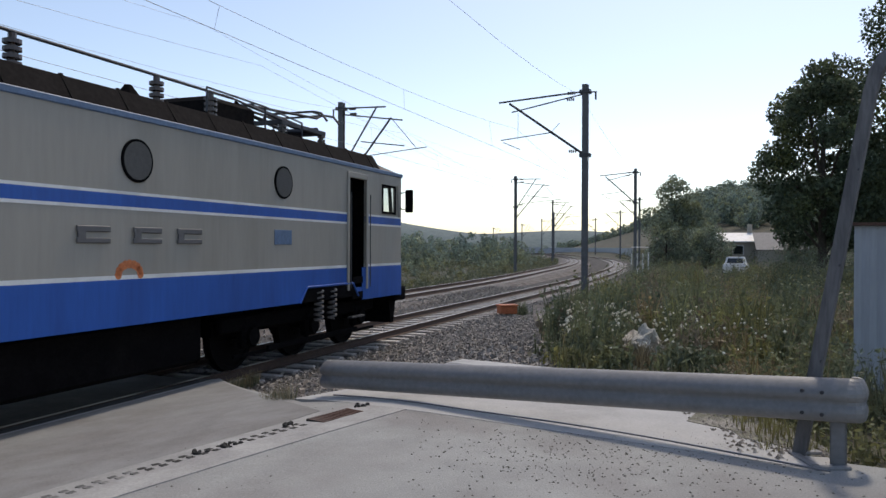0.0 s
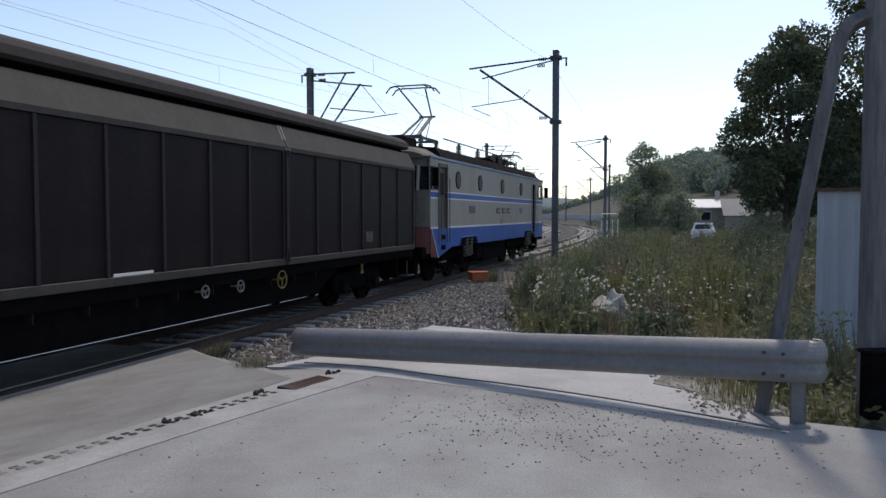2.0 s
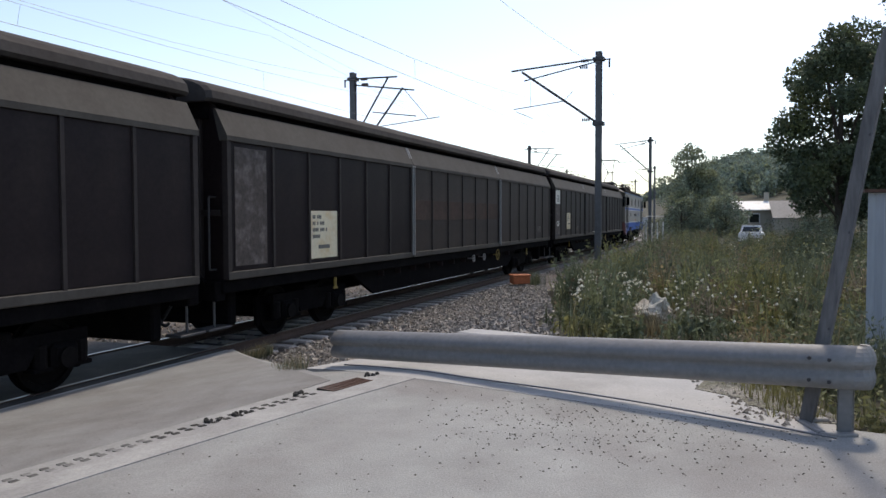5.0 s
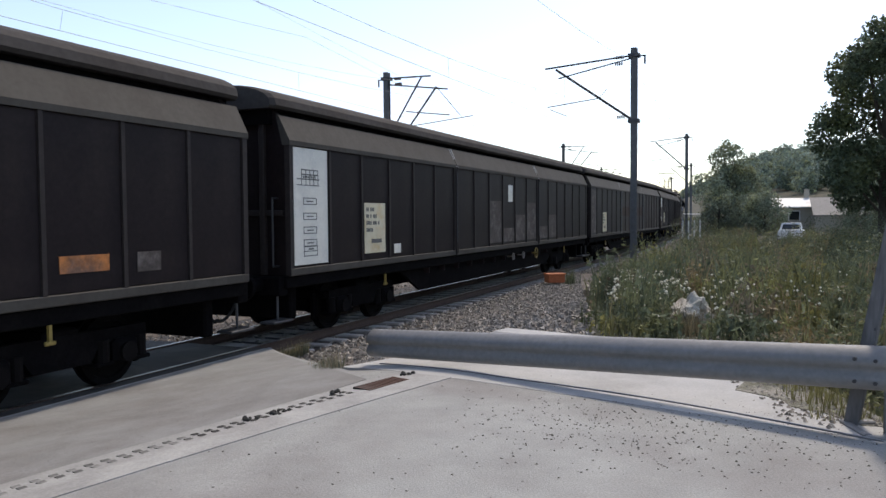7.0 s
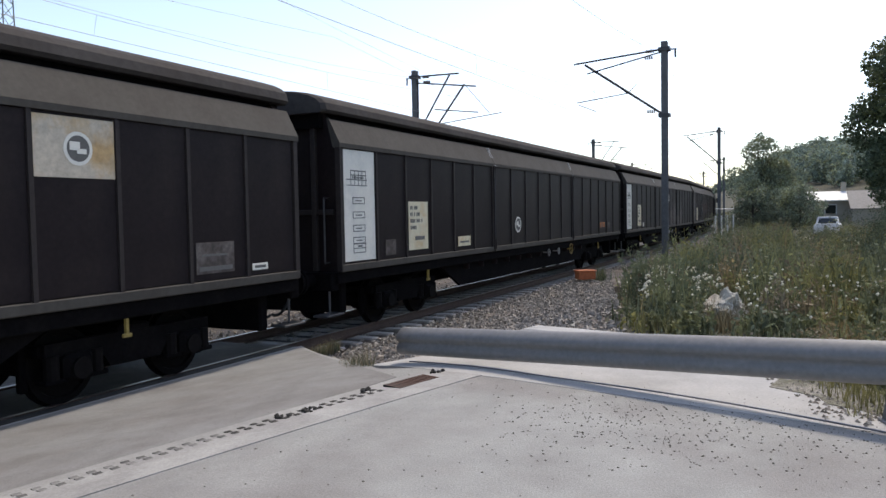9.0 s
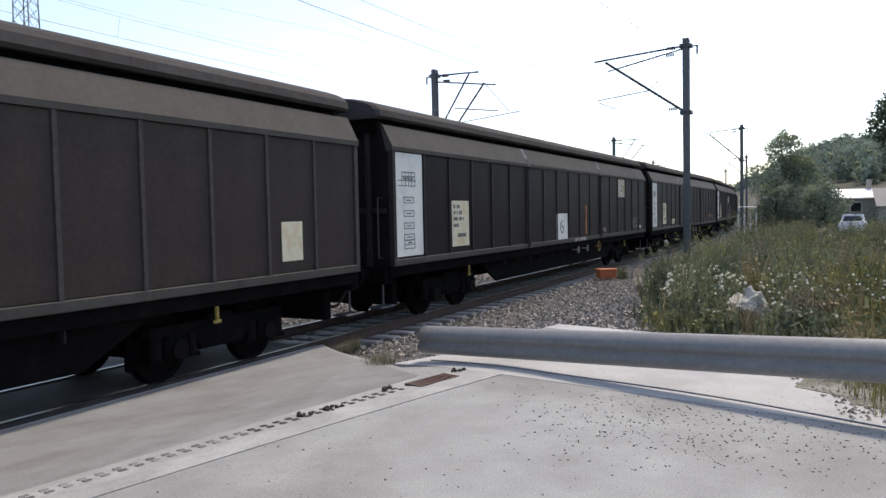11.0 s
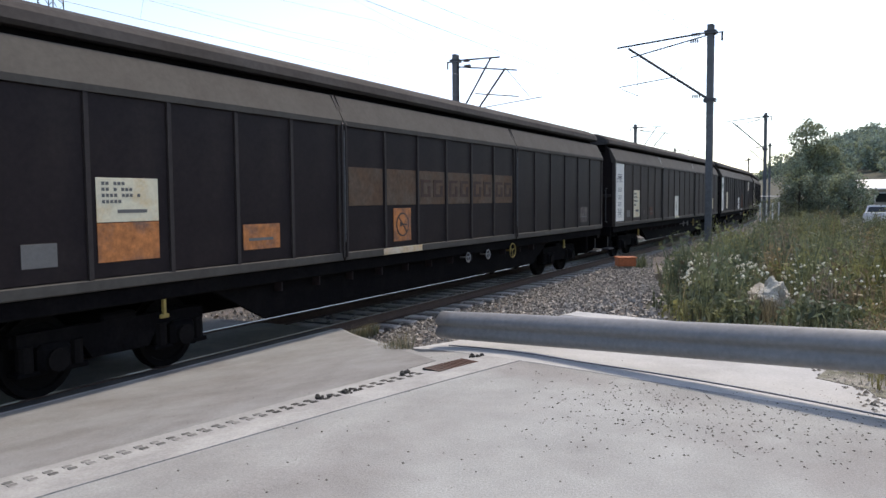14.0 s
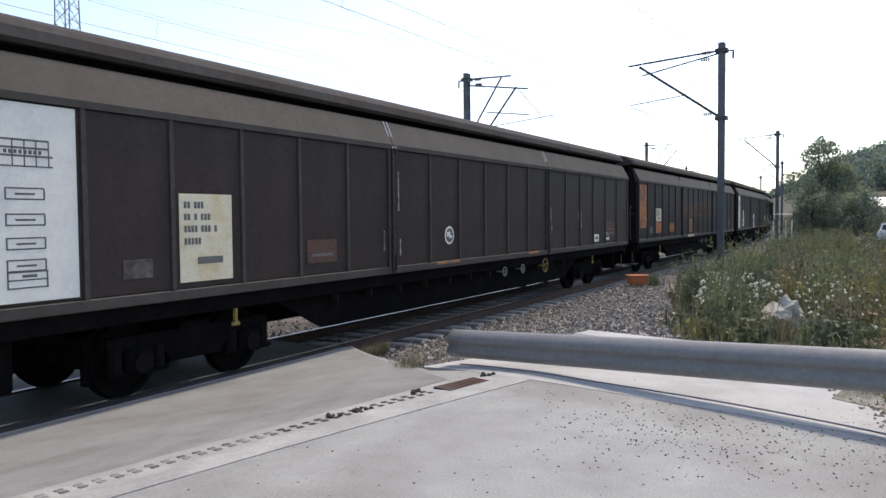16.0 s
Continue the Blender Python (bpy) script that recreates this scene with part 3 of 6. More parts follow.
def wagon_bogie(wagon, x):
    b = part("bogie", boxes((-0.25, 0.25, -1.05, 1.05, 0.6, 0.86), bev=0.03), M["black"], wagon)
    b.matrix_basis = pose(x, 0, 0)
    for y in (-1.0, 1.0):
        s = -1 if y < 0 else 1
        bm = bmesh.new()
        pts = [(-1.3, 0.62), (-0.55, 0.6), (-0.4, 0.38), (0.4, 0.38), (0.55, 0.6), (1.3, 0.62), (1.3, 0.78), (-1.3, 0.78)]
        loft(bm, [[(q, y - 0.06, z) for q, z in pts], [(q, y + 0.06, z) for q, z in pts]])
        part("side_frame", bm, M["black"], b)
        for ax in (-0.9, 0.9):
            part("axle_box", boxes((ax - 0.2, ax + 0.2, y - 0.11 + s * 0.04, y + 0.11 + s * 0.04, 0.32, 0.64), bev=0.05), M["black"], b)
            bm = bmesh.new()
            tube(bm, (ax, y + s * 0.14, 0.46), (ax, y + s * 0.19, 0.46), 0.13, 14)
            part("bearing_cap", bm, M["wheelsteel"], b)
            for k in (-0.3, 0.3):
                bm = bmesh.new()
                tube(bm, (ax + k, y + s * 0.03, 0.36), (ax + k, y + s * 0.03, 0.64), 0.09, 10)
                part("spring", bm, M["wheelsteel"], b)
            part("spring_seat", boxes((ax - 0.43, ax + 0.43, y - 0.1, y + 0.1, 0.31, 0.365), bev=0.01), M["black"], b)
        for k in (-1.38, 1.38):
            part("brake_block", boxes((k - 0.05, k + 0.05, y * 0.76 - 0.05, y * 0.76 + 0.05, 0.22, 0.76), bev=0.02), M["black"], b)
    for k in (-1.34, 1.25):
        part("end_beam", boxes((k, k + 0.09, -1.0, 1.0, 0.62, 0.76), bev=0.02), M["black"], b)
    # added block that keeps bright ground from showing through the bogie
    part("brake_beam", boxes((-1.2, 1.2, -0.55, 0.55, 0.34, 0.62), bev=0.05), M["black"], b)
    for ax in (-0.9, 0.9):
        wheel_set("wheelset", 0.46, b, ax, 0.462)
    return b


def bar_at(bm, x, y, z, r, h=0.05):
    tube(bm, (x, y - h / 2, z), (x, y + h / 2, z), r, 14)


def wagon():
    """A sliding-wall covered wagon; x runs forward, the rail heads are z = 0."""
    w = thing("freight_wagon", "dark brown freight wagon with ribbed sliding walls and rounded roof", "freight wagon", group="wagons of the train")
    # roof: a shallow barrel with rounded ends
    rings = []
    for x in (-HALF - 0.12, -HALF - 0.04, -HALF + 0.25, 0, HALF - 0.25, HALF + 0.04, HALF + 0.12):
        k = 0.93 if abs(x) > HALF + 0.1 else (0.985 if abs(x) > HALF else 1.0)
        ring = []
        for i in range(15):
            a = math.pi * i / 14
            ring.append((x, -1.25 * k * math.cos(a), 4.04 + 0.41 * k * math.sin(a) ** 0.8))
        ring += [(x, 1.2 * k, 3.995), (x, -1.2 * k, 3.995)]
        rings.append(ring)
    r = part("roof", loft(bmesh.new(), rings), M["wroof"], w, "weathered grey rounded roof")
    # black box supplies the shade of the slot between roof and fascia
    part("gutter", boxes((-HALF, HALF, -1.03, 1.03, 3.74, 4.01)), M["black"], w, "black box for the shade in the gap under the roof")
    # end walls, with stiffening ribs
    for sx in (-1, 1):
        bm = bmesh.new()
        pts = [(-1.3, 1.16), (1.3, 1.16), (1.3, 3.4), (1.16, 3.86), (0.9, 4.16), (0.4, 4.36), (-0.4, 4.36), (-0.9, 4.16), (-1.16, 3.86), (-1.3, 3.4)]
        x0, x1 = sx * (HALF - 0.22), sx * (HALF - 0.12)
        loft(bm, [[(x0, y, z) for y, z in pts], [(x1, y, z) for y, z in pts]])
        e = part("end_wall", bm, M["wall"], w)
        for y in (-0.85, 0.0, 0.85):
            part("end_rib", boxes((min(x1, x1 + sx * 0.09), max(x1, x1 + sx * 0.09), y - 0.05, y + 0.05, 1.2, 3.95), bev=0.01), M["rib"], e)
        part("end_rail", boxes((min(x1, x1 + sx * 0.07), max(x1, x1 + sx * 0.07), -1.25, 1.25, 2.2, 2.3), bev=0.01), M["rib"], e)
        for y in (-1.12, 1.12):
            bm = bmesh.new()
            xx = sx * (HALF + 0.04)
            tube(bm, (xx, y, 1.35), (xx, y, 2.5), 0.016)
            tube(bm, (xx, y, 2.5), (sx * (HALF - 0.15), y, 2.5), 0.016)
            tube(bm, (xx, y, 1.35), (sx * (HALF - 0.15), y, 1.35), 0.016)
            part("handrail", bm, M["steel"], e, "dull steel handrail")
    # sliding walls
    pan_me = None
    dl = 2 * HALF / 3
    for side in (-1, 1):
        for k in range(3):
            L = dl - 0.05
            cols = [(0.0, -0.03), (0.10, -0.03), (0.105, 0.02)]
            for i in range(1, 6):
                x = 0.1 + (L - 0.2) * i / 6
                cols += [(x - 0.035, 0.02), (x - 0.03, -0.032), (x + 0.03, -0.032), (x + 0.035, 0.02)]
            cols += [(L - 0.105, 0.02), (L - 0.10, -0.03), (L, -0.03)]
            bm = loft(bmesh.new(), [[(x, y, 1.2), (x, y, 3.42), (x, 0.07, 3.42), (x, 0.07, 1.2)] for x, y in cols])
            m = pose(-HALF + k * dl + 0.025, -1.40, 0) if side < 0 else pose(HALF - k * dl - 0.025, 1.40, 0, 0, 0, 180)
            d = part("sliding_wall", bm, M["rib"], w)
            d.matrix_basis = m
            part("sill", boxes((0.002, L - 0.002, -0.036, 0.02, 1.19, 1.32), bev=0.012), M["fascia"], d, "worn brown lower edge")
            bm = bmesh.new()
            sec = [(-0.045, 3.38), (-0.045, 3.46), (0.17, 3.88), (0.22, 3.88), (0.10, 3.38)]
            loft(bm, [[(x, y, z) for y, z in sec] for x in (-0.015, L + 0.015)])
            part("fascia", bm, M["fascia"], d, "sloping grey upper edge")
            bm = bmesh.new()
            if k < 2:
                box(bm, L - 0.02, L + 0.06, -0.055, -0.03, 1.75, 2.75, 0.008)
                tube(bm, (L + 0.02, -0.055, 1.5), (L + 0.02, -0.055, 3.3), 0.018)
                part("lock_bar", bm, M["steel"], d)
                bm = bmesh.new()
                loft(bm, [[(L - 0.02 + dx, -0.06 + dy, z) for dx, dy in ((0, 0), (0.045, 0), (0.045, 0.02), (0, 0.02))] for z, dy0 in ((3.40, 0),)] + [[(L - 0.02 + dx, 0.15 + dy, 3.88) for dx, dy in ((0, 0), (0.045, 0), (0.045, 0.02), (0, 0.02))]])
                part("edge_strip", bm, M["galv"], d, "pale worn edge strip")
                bm = bmesh.new()
                loft(bm, [[(L + 0.075 + dx, y0 + dy, z) for dx, dy in ((0, 0), (0.045, 0), (0.045, 0.02), (0, 0.02))] for z, y0 in ((3.40, -0.06), (3.88, 0.15))])
                part("edge_strip", bm, M["galv"], d, "pale worn edge strip")
                for e0 in (-0.012, 0.085):
                    part("edge_bar", boxes((L + e0 - 0.022, L + e0 + 0.022, -0.062, -0.03, 1.24, 3.41), bev=0.008), M["rib"], d)
            else:
                bm.free()
            if side < 0:
                w6 = (L - 0.2) / 6
                for i in range(6):
                    if pan_me is None:
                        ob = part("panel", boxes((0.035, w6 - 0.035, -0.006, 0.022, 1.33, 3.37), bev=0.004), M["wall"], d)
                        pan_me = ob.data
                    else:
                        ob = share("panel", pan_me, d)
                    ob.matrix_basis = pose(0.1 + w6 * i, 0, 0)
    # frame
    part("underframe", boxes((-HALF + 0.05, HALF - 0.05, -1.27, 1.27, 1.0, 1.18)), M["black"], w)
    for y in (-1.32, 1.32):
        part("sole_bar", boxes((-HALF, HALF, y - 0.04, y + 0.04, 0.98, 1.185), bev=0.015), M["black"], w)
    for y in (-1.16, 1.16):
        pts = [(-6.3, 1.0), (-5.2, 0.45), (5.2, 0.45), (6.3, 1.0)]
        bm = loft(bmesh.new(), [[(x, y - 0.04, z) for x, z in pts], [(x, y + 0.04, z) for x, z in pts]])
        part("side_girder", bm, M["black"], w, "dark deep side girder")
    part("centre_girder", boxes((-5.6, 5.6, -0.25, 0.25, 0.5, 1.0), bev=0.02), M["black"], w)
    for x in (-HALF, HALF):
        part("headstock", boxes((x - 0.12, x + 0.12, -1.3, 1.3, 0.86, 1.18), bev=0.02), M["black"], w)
    br = None
    for x in np.arange(-5.0, 5.1, 0.9):
        ob = share("bracket", br, w, x) if br else part("bracket", boxes((-0.012, 0.012, -1.34, -1.2, 0.84, 0.98)), M["wall"], w)
        br = ob.data
        ob.matrix_basis = pose(x, 0, 0)
    bm = bmesh.new()
    tube(bm, (-2.6, -0.4, 0.62), (-1.2, -0.4, 0.62), 0.18, 14)
    tube(bm, (2.0, -0.5, 0.66), (2.8, -0.5, 0.66), 0.15, 14)
    part("air_tank", bm, M["black"], w)
    for x, big in ((1.0, 0), (2.0, 0), (3.4, 1)):
        bm = bmesh.new()
        r0 = 0.17 if big else 0.1
        for k in range(12):
            a0, a1 = k * math.tau / 12, (k + 1) * math.tau / 12
            tube(bm, (x + r0 * math.cos(a0), -1.40, 0.92 + r0 * math.sin(a0)), (x + r0 * math.cos(a1), -1.40, 0.92 + r0 * math.sin(a1)), 0.013, 6)
        for k in range(3):
            a0 = k * math.tau / 3 + 0.5
            tube(bm, (x, -1.40, 0.92), (x + r0 * math.cos(a0), -1.40, 0.92 + r0 * math.sin(a0)), 0.01, 6)
        tube(bm, (x, -1.40, 0.92), (x, -1.2, 0.92), 0.02, 6)
        part("brake_wheel", bm, M["yellow"] if big else M["galv"], w, "round brake handwheel")
    for x in (-7.2, 7.2):
        bm = boxes((x - 0.02, x + 0.02, -1.37, -1.33, 0.78, 0.98))
        box(bm, x - 0.07, x + 0.07, -1.372, -1.335, 0.75, 0.80, 0.01)
        part("tow_hook", bm, M["yellow"], w, "yellow towing hook")
    for x, s in ((-HALF, -1), (HALF, 1)):
        for y in (-0.875, 0.875):
            bm = bmesh.new()
            tube(bm, (x + s * 0.1, y, 1.05), (x + s * 0.45, y, 1.05), 0.11, 12)
            tube(bm, (x + s * 0.45, y, 1.05), (x + s * 0.5, y, 1.05), 0.075, 12)
            tube(bm, (x + s * 0.5, y, 1.05), (x + s * 0.56, y, 1.05), 0.23, 18)
            part("buffer", bm, M["black"], w)
        bm = boxes((min(x, x + s * 0.5), max(x, x + s * 0.5), -0.05, 0.05, 0.95, 1.05), bev=0.015)
        tube(bm, (x + s * 0.2, 0.25, 0.95), (x + s * 0.45, 0.22, 0.55), 0.025)
        part("coupling", bm, M["black"], w)
        # added block that closes the bright view under the wagon's end
        part("brake_gear", boxes((x - s * 0.55 - 0.1, x - s * 0.55 + 0.1, -1.1, 1.1, 0.4, 1.0), bev=0.03), M["black"], w)
        bm = bmesh.new()
        for q in (-0.45, 0.5):
            prev = None
            for i in range(9):
                f = i / 8
                c = (x + s * (0.05 + 0.5 * f), q + 0.12 * f, 0.9 - 0.45 * math.sin(math.pi * f * 0.6))
                if prev:
                    tube(bm, prev, c, 0.028, 6)
                prev = c
        part("brake_hose", bm, M["rubber"], w)
        bm = boxes((x - 0.35, x + 0.2, -1.35, -1.05, 0.42, 0.46), bev=0.01)
        tube(bm, (x - 0.05, -1.2, 0.44), (x - 0.05, -1.2, 1.0), 0.02)
        part("step", bm, M["steel"], w)
    for x in (-7.6, 7.6):
        wagon_bogie(w, x)
    return w


def panel_x(i):
    """The near edge of wall panel i, counted from the trailing end, on a wagon."""
    dl = 2 * HALF / 3
    k, j = divmod(i, 6)
    return -HALF + k * dl + 0.025 + 0.1 + (dl - 0.25) / 6 * j


def board(w, i, x0, x1, z0, z1, material, label, rows=(), name="sign"):
    """A painted sign on wall panel i of a wagon, with plain bars for its small writing."""
    x = panel_x(i)
    out = 0.024 if z1 < 1.33 else 0.0        # on the sill, which stands proud
    s = part(name, boxes((x + x0, x + x1, -1.416 - out, -1.405 - out, z0, z1), bev=0.002), M[material], w, label)
    if rows:
        for a, b, c, d in rows:
            part("marking", boxes((x + a, x + b, -1.420, -1.4155, c, d)), M["mark"], s)
    return s


def tall_sign(w, i=0, material="sign", label="tall white sign with small dark drawings", z0=1.36):
    rows = [(0.25, 0.75, 2.98, 3.0), (0.25, 0.75, 2.9, 2.92), (0.12, 0.8, 2.82, 2.84), (0.12, 0.8, 2.72, 2.735)]
    rows += [(x, x + 0.012, 2.72, 3.0) for x in (0.25, 0.38, 0.5, 0.62, 0.75)]
    rows += [(0.3 + 0.05 * k, 0.33 + 0.05 * k, 2.85, 2.89) for k in range(8)]
    for z in (2.5, 2.24, 2.0, 1.78):
        rows += [(0.3, 0.7, z, z + 0.015), (0.3, 0.7, z - 0.11, z - 0.095), (0.3, 0.315, z - 0.1, z), (0.69, 0.705, z - 0.1, z), (0.4, 0.6, z - 0.06, z - 0.04)]
    rows += [(0.3, 0.72, 1.66, 1.675), (0.3, 0.72, 1.58, 1.595), (0.3, 0.72, 1.5, 1.515), (0.3, 0.315, 1.5, 1.67), (0.7, 0.715, 1.5, 1.67), (0.45, 0.6, 1.61, 1.64)]
    return board(w, i, 0.03, 1.06, z0, 3.36, material, label, rows)


def number_sign(w, i, material="cream_sign", x0=0.1, x1=0.95, z0=1.45, z1=2.45, rows=True):
    k = (z1 - z0)
    rr = []
    for f, groups in ((0.09, (2, 3)), (0.225, (2, 1, 3)), (0.36, (4, 3, 1)), (0.5, (5,))):
        u = x0 + 0.07
        for g in groups:
            for q in range(g):
                rr.append((u, u + 0.038, z1 - (f + 0.075) * k, z1 - f * k))
                u += 0.054
            u += 0.05
    rr.append((x0 + 0.27, x0 + 0.68, z0 + 0.2 * k, z0 + 0.28 * k))
    return board(w, i, x0, x1, z0, z1, material, "cream number board with dark markings", rr if rows else (), "number_board")


def emblem(w, i, r=0.22, x=0.5, z=1.85, back=None, wide=0.84, high=0.9):
    """A round emblem; on a board it is a thin dark ring with a slash."""
    x += panel_x(i)
    if back:
        part("sign", boxes((x - wide / 2, x + wide / 2, -1.4165, -1.406, z - high / 2, z + high / 2), bev=0.002), M[back], w)
    e = part("emblem", tubes(((x, -1.4205, z), (x, -1.412, z), r), seg=28), M["sign"] if not back else M["ink"], w, "round emblem")
    inner = r * (0.78 if not back else 0.86)
    part("emblem_inner", tubes(((x, -1.4235, z), (x, -1.418, z), inner), seg=28), M["mark"] if not back else M[back], e)
    fig = M["sign"] if not back else M["ink"]
    if back:
        bm = box(bmesh.new(), -r * 0.9, r * 0.9, -1.4275, -1.4225, -0.014, 0.014, m=pose(x, 0, z, 0, 45, 0))
        part("emblem_slash", bm, fig, e)
        part("emblem_bar", boxes((x - r * 0.45, x - r * 0.1, -1.4265, -1.4225, z - r * 0.15, z + r * 0.2)), fig, e)
        part("emblem_bar", boxes((x - r * 0.05, x + r * 0.6, -1.4265, -1.4225, z - 0.012, z + 0.012)), fig, e)
    else:
        for q in ((x - r * 0.6, x + r * 0.1, -1.4265, -1.4225, z - 0.02, z + r * 0.4), (x - r * 0.1, x + r * 0.55, -1.4265, -1.4225, z - r * 0.3, z)):
            part("emblem_bar", boxes(q), fig, e)


def loco_plan(z, grow=0.0):
    """The engine body's outline at a height: near-flat sides and rounded cab corners."""
    a = 9.45 - 0.07 * max(0, z - 1.6) - 0.10 * max(0, z - 2.6)
    h = 1.5
    pts = [(a, 0.0), (a - 0.02, 0.7), (a - 0.09, 1.15), (a - 0.22, 1.4), (a - 0.42, h)]
    right = [(x + grow, -y - (grow if y > 0.5 else 0)) for x, y in pts]
    left = [(x + grow, y + (grow if y > 0.5 else 0)) for x, y in pts[1:]]
    front = right[::-1] + left
    back = [(-x, -y) for x, y in front]
    return front, back


def loco_end(sx, z0, z1, grow=0.0, holes=()):
    """The rounded end of the body between two heights, as a bent wall."""
    bm = bmesh.new()
    f0, b0 = loco_plan(z0, grow)
    f1, b1 = loco_plan(z1, grow)
    lo, hi = (f0, f1) if sx > 0 else (b0, b1)
    outer = [[bm.verts.new((x, y, z0)) for x, y in lo], [bm.verts.new((x, y, z1)) for x, y in hi]]
    for i in range(len(lo) - 1):
        bm.faces.new((outer[0][i], outer[0][i + 1], outer[1][i + 1], outer[1][i]))
    r = bmesh.ops.extrude_face_region(bm, geom=bm.faces[:])
    for v in r["geom"]:
        if isinstance(v, bmesh.types.BMVert):
            v.co.x -= sx * 0.04
            v.co.y *= 0.97
    bmesh.ops.recalc_face_normals(bm, faces=bm.faces)
    return bm


def side_panels(bm, y, z0, z1, holes, x0=-9.05, x1=9.05):
    """A flat side wall in one piece, with openings (x0, x1, z0, z1)."""
    xs = sorted({x0, x1, *[v for h in holes for v in h[:2]]})
    zs = sorted({z0, z1, *[v for h in holes for v in h[2:] if z0 < v < z1]})
    vs = {(i, j): bm.verts.new((x, y, z)) for i, x in enumerate(xs) for j, z in enumerate(zs)}
    for i in range(len(xs) - 1):
        for j in range(len(zs) - 1):
            cx, cz = (xs[i] + xs[i + 1]) / 2, (zs[j] + zs[j + 1]) / 2
            if not any(a < cx < b and c < cz < d for a, b, c, d in holes):
                bm.faces.new((vs[i, j], vs[i + 1, j], vs[i + 1, j + 1], vs[i, j + 1]))
    bmesh.ops.delete(bm, geom=[v for v in bm.verts if not v.link_faces], context="VERTS")
    r = bmesh.ops.extrude_face_region(bm, geom=bm.faces[:])
    bmesh.ops.translate(bm, vec=(0, 0.04 if y < 0 else -0.04, 0), verts=[v for v in r["geom"] if isinstance(v, bmesh.types.BMVert)])
    bmesh.ops.recalc_face_normals(bm, faces=bm.faces)


def pantograph(loco, x, up, s):
    """A single-frame pantograph on four insulators; raised or folded."""
    p = part("pantograph", boxes((x - 0.9, x + 0.9, -0.55, -0.45, 4.62, 4.70), (x - 0.9, x + 0.9, 0.45, 0.55, 4.62, 4.70), (x - 0.9, x - 0.8, -0.5, 0.5, 4.62, 4.70), (x + 0.8, x + 0.9, -0.5, 0.5, 4.62, 4.70)), M["steel"], loco, "raised pantograph" if up else "folded pantograph")
    for dx in (-0.8, 0.8):
        for y in (-0.5, 0.5):
            bm = bmesh.new()
            for k in range(4):
                tube(bm, (x + dx, y, 4.3 + k * 0.085), (x + dx, y, 4.35 + k * 0.085), 0.085, 12)
            tube(bm, (x + dx, y, 4.25), (x + dx, y, 4.64), 0.045, 8)
            part("insulator", bm, M["insul"], p)
    bm = bmesh.new()
    if up:
        knee, top = (x + s * 1.3, 5.58), (x - s * 0.15, 6.3)
        root = x - s * 0.55
    else:
        knee, top = (x + s * 1.5, 4.9), (x - s * 0.7, 4.98)
        root = x - s * 0.7
    for y in (-0.34, 0.34):
        tube(bm, (root, y * 0.9, 4.7), (knee[0], y * 0.55, knee[1]), 0.04, 8)
        tube(bm, (knee[0], y * 0.5, knee[1]), (top[0], y * 1.3, top[1]), 0.028, 8)
        tube(bm, (root + s * 0.3, y * 0.3, 4.72), (knee[0] - s * 0.1, y * 0.3, knee[1] - 0.06), 0.02, 8)
    tube(bm, (knee[0], -0.3, knee[1]), (knee[0], 0.3, knee[1]), 0.035, 8)
    tube(bm, (root, -0.45, 4.72), (root, 0.45, 4.72), 0.06, 10)
    if up:
        tube(bm, (x + s * 0.6, -0.2, 4.75), (knee[0], -0.15, knee[1]), 0.015, 6)
    part("frame_arm", bm, M["steel"], p)
    bm = bmesh.new()
    z = top[1] + 0.1
    for dx in (-0.28, 0.28):
        prev = None
        for y, dz in ((-0.85, -0.22), (-0.7, -0.04), (-0.5, 0.0), (0.5, 0.0), (0.7, -0.04), (0.85, -0.22)):
            q = (top[0] + dx, y, z + dz)
            if prev:
                tube(bm, prev, q, 0.025, 8)
            prev = q
    for y in (-0.5, 0.5):
        tube(bm, (top[0] - 0.28, y, z - 0.02), (top[0] + 0.28, y, z - 0.02), 0.018, 6)
        tube(bm, (top[0], y * 0.9, top[1]), (top[0] + 0.2, y, z), 0.018, 6)
    part("contact_strip", bm, M["steel"], p)


def loco_bogie(loco, x):
    bm = bmesh.new()
    for y in (-1.12, 1.12):
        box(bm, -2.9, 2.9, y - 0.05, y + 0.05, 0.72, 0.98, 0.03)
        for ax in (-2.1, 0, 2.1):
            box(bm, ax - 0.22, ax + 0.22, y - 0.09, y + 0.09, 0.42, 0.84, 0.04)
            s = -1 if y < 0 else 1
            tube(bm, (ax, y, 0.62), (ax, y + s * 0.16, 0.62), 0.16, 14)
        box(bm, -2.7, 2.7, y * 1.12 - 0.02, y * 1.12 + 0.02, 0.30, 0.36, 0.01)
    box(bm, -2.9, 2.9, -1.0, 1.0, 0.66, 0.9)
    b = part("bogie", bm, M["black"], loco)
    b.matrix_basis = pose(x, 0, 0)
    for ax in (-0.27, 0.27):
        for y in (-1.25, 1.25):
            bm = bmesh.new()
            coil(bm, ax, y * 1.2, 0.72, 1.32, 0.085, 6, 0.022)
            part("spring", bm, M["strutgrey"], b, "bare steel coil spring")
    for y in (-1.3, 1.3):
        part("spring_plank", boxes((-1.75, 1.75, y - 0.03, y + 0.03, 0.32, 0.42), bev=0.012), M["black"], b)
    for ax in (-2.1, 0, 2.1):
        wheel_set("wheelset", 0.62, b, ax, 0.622)


